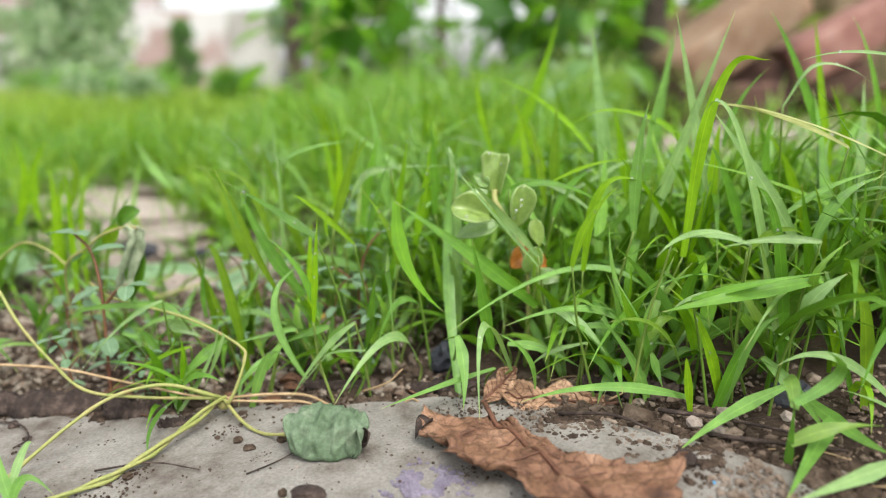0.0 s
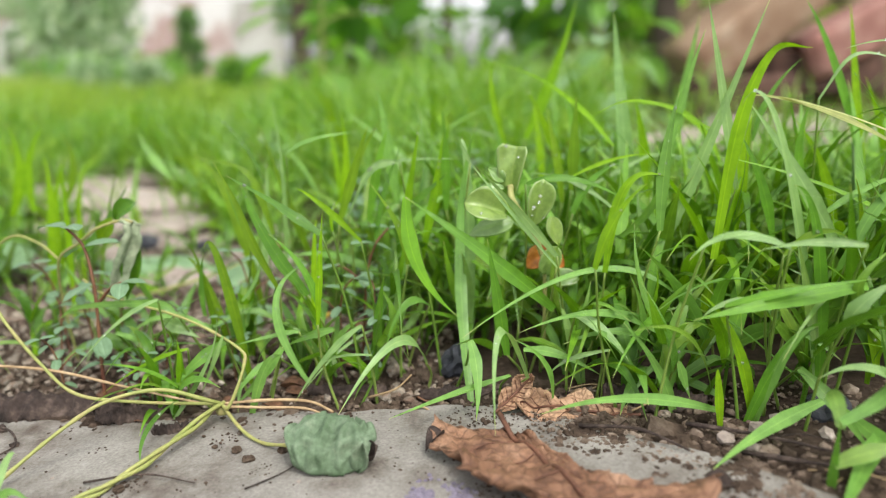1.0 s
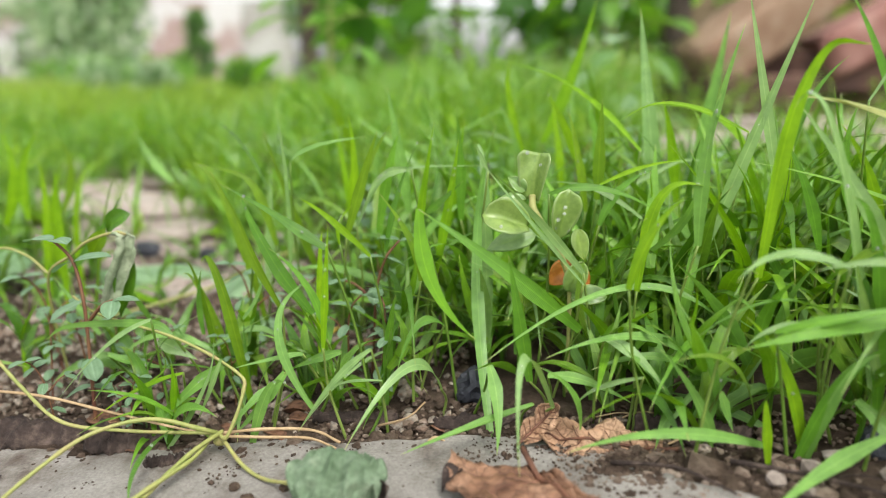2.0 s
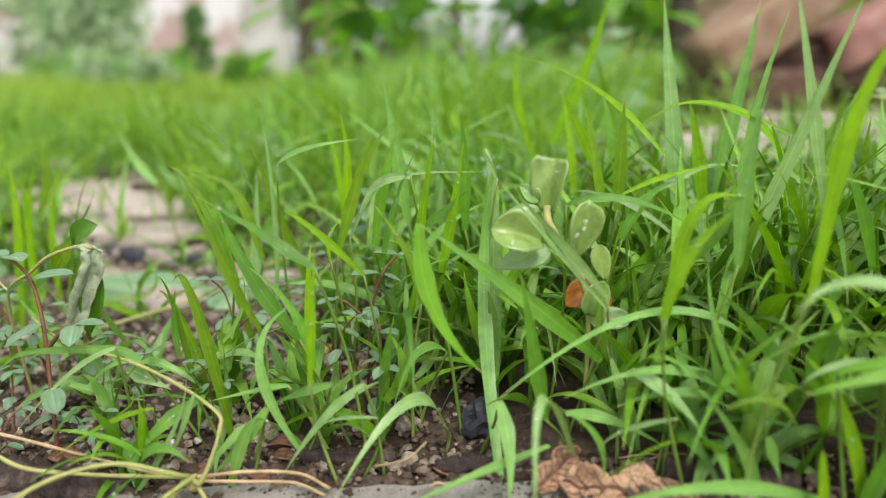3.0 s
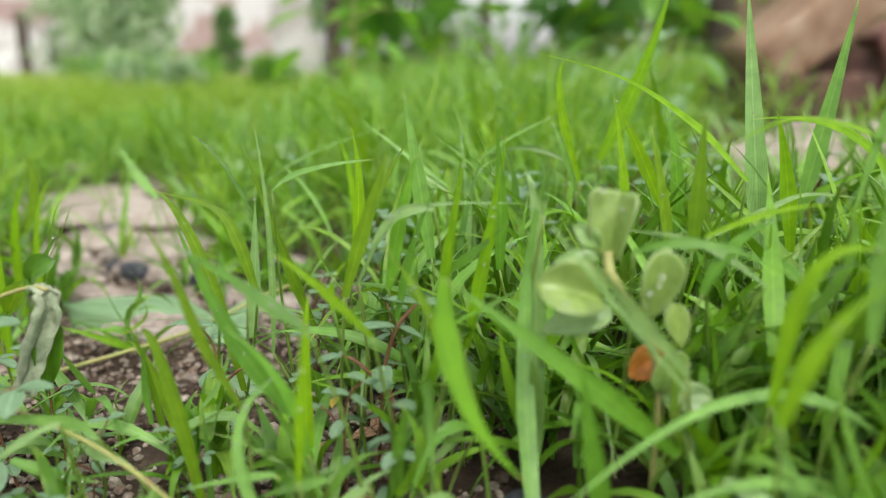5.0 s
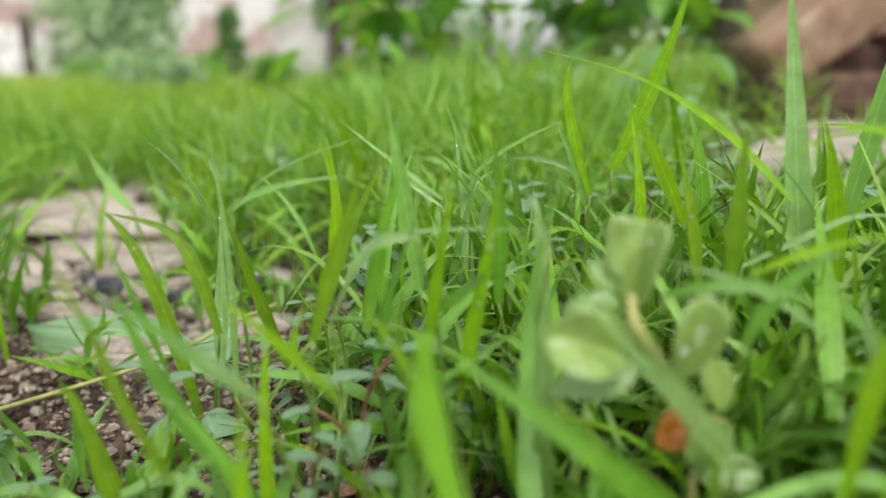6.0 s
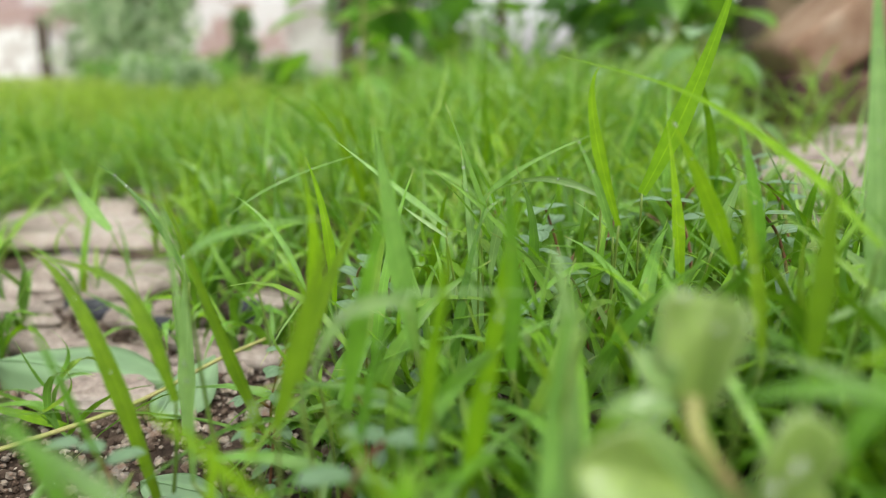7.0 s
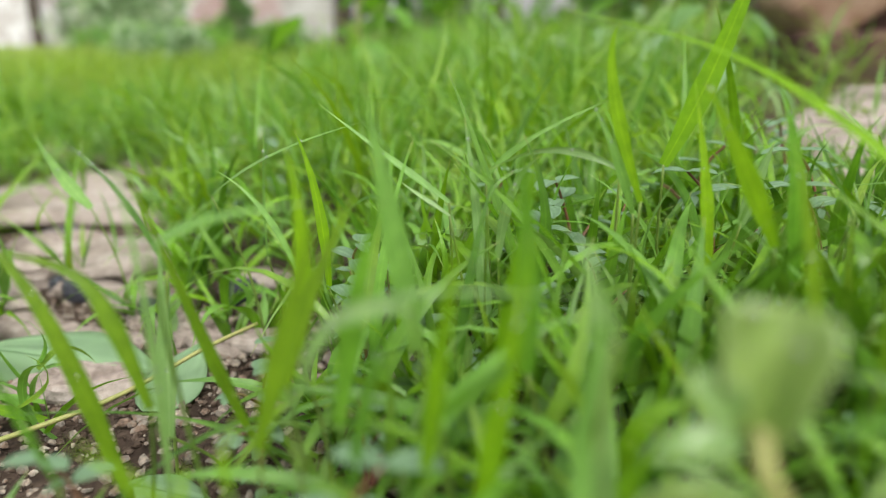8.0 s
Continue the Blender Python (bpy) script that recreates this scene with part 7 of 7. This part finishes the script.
    drops(left, ((0.004, 0.006, 0.0006), (0.005, 0.010, 0.0007), (-0.004, 0.012, 0.0006)))
    return root


fleshy_plant()

# ---- broad green leaves fallen on the stones, and a runner ----
def fallen_leaf(base, tip, width, seed, label, fold=-0.35, face=(0.0, -0.35, 1)):
    b = Vector(base)
    ln = (Vector(tip) - b).length
    root = base_empty("fallen_leaf", label, "leaf", aim(base, tip, face), "fallen leaves")
    part("blade", leaf_mesh("fallen_leaf", ln, width, MINT, "ovate", fold, 0.25, 0.05, 8, 14, seed, 0.0004), root)
    rib = []
    for k in range(9):
        t = 0.02 + 0.93 * k / 8
        rib.append((0, ln * math.sin(0.25 * t) / 0.25, -ln * (1 - math.cos(0.25 * t)) / 0.25 + 0.05 * ln * noise.noise((seed, t * 2.4, seed * 1.7)) + 0.0001))
    part("midrib", tube_mesh("midrib", rib, 0.00045, 0.0002, MINT, 6, 3), root, "pale green midrib")
    return root


fallen_leaf((-0.246, 0.346, -0.006), (-0.158, 0.338, -0.001), 0.044, 1.0, "broad matt green leaf lying curled on the stones", -0.75, (0.05, -0.62, 0.85))
fallen_leaf((-0.146, 0.312, -0.008), (-0.138, 0.345, 0.008), 0.024, 2.0, "small matt green leaf lying on the gravel")
fallen_leaf((-0.125, 0.268, -0.006), (-0.095, 0.262, -0.002), 0.014, 3.0, "small matt green leaf lying on the gravel")
fallen_leaf((-0.30, 0.345, -0.008), (-0.325, 0.36, 0.01), 0.03, 4.0, "broad matt green leaf lying curled on the stones")
runner = [(-0.215, 0.262, -0.012), (-0.1712, 0.29, -0.004), (-0.1499, 0.31, 0.0), (-0.1293, 0.33, 0.0086), (-0.116, 0.35, 0.0112)]
thing("grass_runner", tube_mesh("grass_runner", [Vector(p) - Vector(runner[0]) for p in runner], 0.001, 0.0008, VINE, 7), "yellow-green creeping runner stem over gravel", "runner", Matrix.Translation(runner[0]))
for k, (x, y) in enumerate(((-0.044, 0.185), (-0.054, 0.280), (-0.062, 0.210), (-0.025, 0.215), (-0.045, 0.225), (-0.045, 0.235))):
    a = 0.9 * k
    me = leaf_mesh("leaf_scrap", 0.009 + 0.001 * (k % 3), 0.006, TAN_LEAF, "ovate", 0.4, 0.7, 0.12, 5, 7, k * 2.3, 0.0003)
    thing("leaf_scrap", me, "small withered tan leaf scrap on the soil", "dead leaf", aim((x, y, gz(x, y) + 0.003), (x + 0.01 * math.cos(a), y + 0.01 * math.sin(a), gz(x, y) + 0.006)), "leaf scraps")

me = leaf_mesh("leaf_scrap", 0.012, 0.007, YELLOW, "ovate", 0.4, 0.6, 0.1, 5, 7, 3.1, 0.0003)
thing("leaf_scrap", me, "small yellowed leaf among the grass stems", "dead leaf", aim((-0.069, 0.250, gz(-0.068, 0.248) + 0.003), (-0.066, 0.241, gz(-0.068, 0.248) + 0.009)), "leaf scraps")

# ---- crumbling soil and dry bits where the slab breaks away ----
litter = random.Random(404)
for k in range(26):
    x = litter.uniform(0.035, 0.15)
    y = edge_y(min(0.16, x)) + litter.uniform(-0.004, 0.03)
    if 0.015 < x < 0.07 and y < 0.128:
        continue
    r = litter.uniform(0.0012, 0.0036)
    lump("soil_clod", (r, r * 0.8, r * 0.65), (SOIL, CRUMB, GRAVEL)[k % 3], 60 + k, pose(x, y, gz(x, y) + r * 0.35, litter.uniform(-20, 20), 0, litter.uniform(0, 360)), "crumbly soil clod at the broken slab edge", "soil", 0.8, "soil clods")
edge_bits = np.random.default_rng(77)
for name, count, mat, r0, label in (("soil_clods_loose", 900, SOIL, 0.0010, "loose brown soil clods packed behind the slab"), ("leaf_mould", 700, CRUMB, 0.0007, "crumbled tan leaf mould behind the slab")):
    spots = [(x, edge_y(min(0.16, x)) + abs(edge_bits.normal(0.002, 0.012))) for x in edge_bits.uniform(-0.28, 0.17, count)]
    thing(name, grains(name, [(x, y, gz(x, y) + 0.0012) for x, y in spots], r0 * edge_bits.gamma(3.0, 0.42, count) + 0.0003, mat, 78), label, "soil", kind="stuff")
for k in range(22):
    x = litter.uniform(-0.17, 0.03)
    y = edge_y(x) + litter.uniform(-0.001, 0.02)
    a, ln = litter.uniform(-0.6, 0.6), litter.uniform(0.007, 0.024)
    if k % 3:
        twig([(x, y, gz(x, y) + 0.002), (x + 0.5 * ln * math.cos(a), y + 0.5 * ln * math.sin(a), gz(x, y) + 0.0045), (x + ln * math.cos(a), y + ln * math.sin(a), gz(x, y) + 0.0025)], litter.uniform(0.0003, 0.0008), "short dry grass stalk on the soil", DRY_STEM if k % 2 else BARK)
    else:
        me = leaf_mesh("leaf_scrap", ln * 0.7, ln * 0.4, DRY_LEAF, "ovate", 0.5, 0.8, 0.14, 5, 7, k * 1.7, 0.0003)
        thing("leaf_scrap", me, "small withered brown leaf scrap on the soil", "dead leaf", aim((x, y, gz(x, y) + 0.002), (x + 0.01 * math.cos(a), y + 0.01 * math.sin(a), gz(x, y) + 0.005)), "leaf scraps")
for k in range(12):
    x = litter.uniform(0.04, 0.15)
    y = edge_y(min(0.16, x)) + litter.uniform(0.0, 0.03)
    a, ln = litter.uniform(-0.7, 0.7), litter.uniform(0.008, 0.022)
    twig([(x, y, 0.002), (x + 0.5 * ln * math.cos(a), y + 0.5 * ln * math.sin(a), 0.004), (x + ln * math.cos(a), y + ln * math.sin(a), 0.0025)], litter.uniform(0.0003, 0.0007), "short dry grass stalk on the soil", DRY_STEM if k % 2 else BARK)
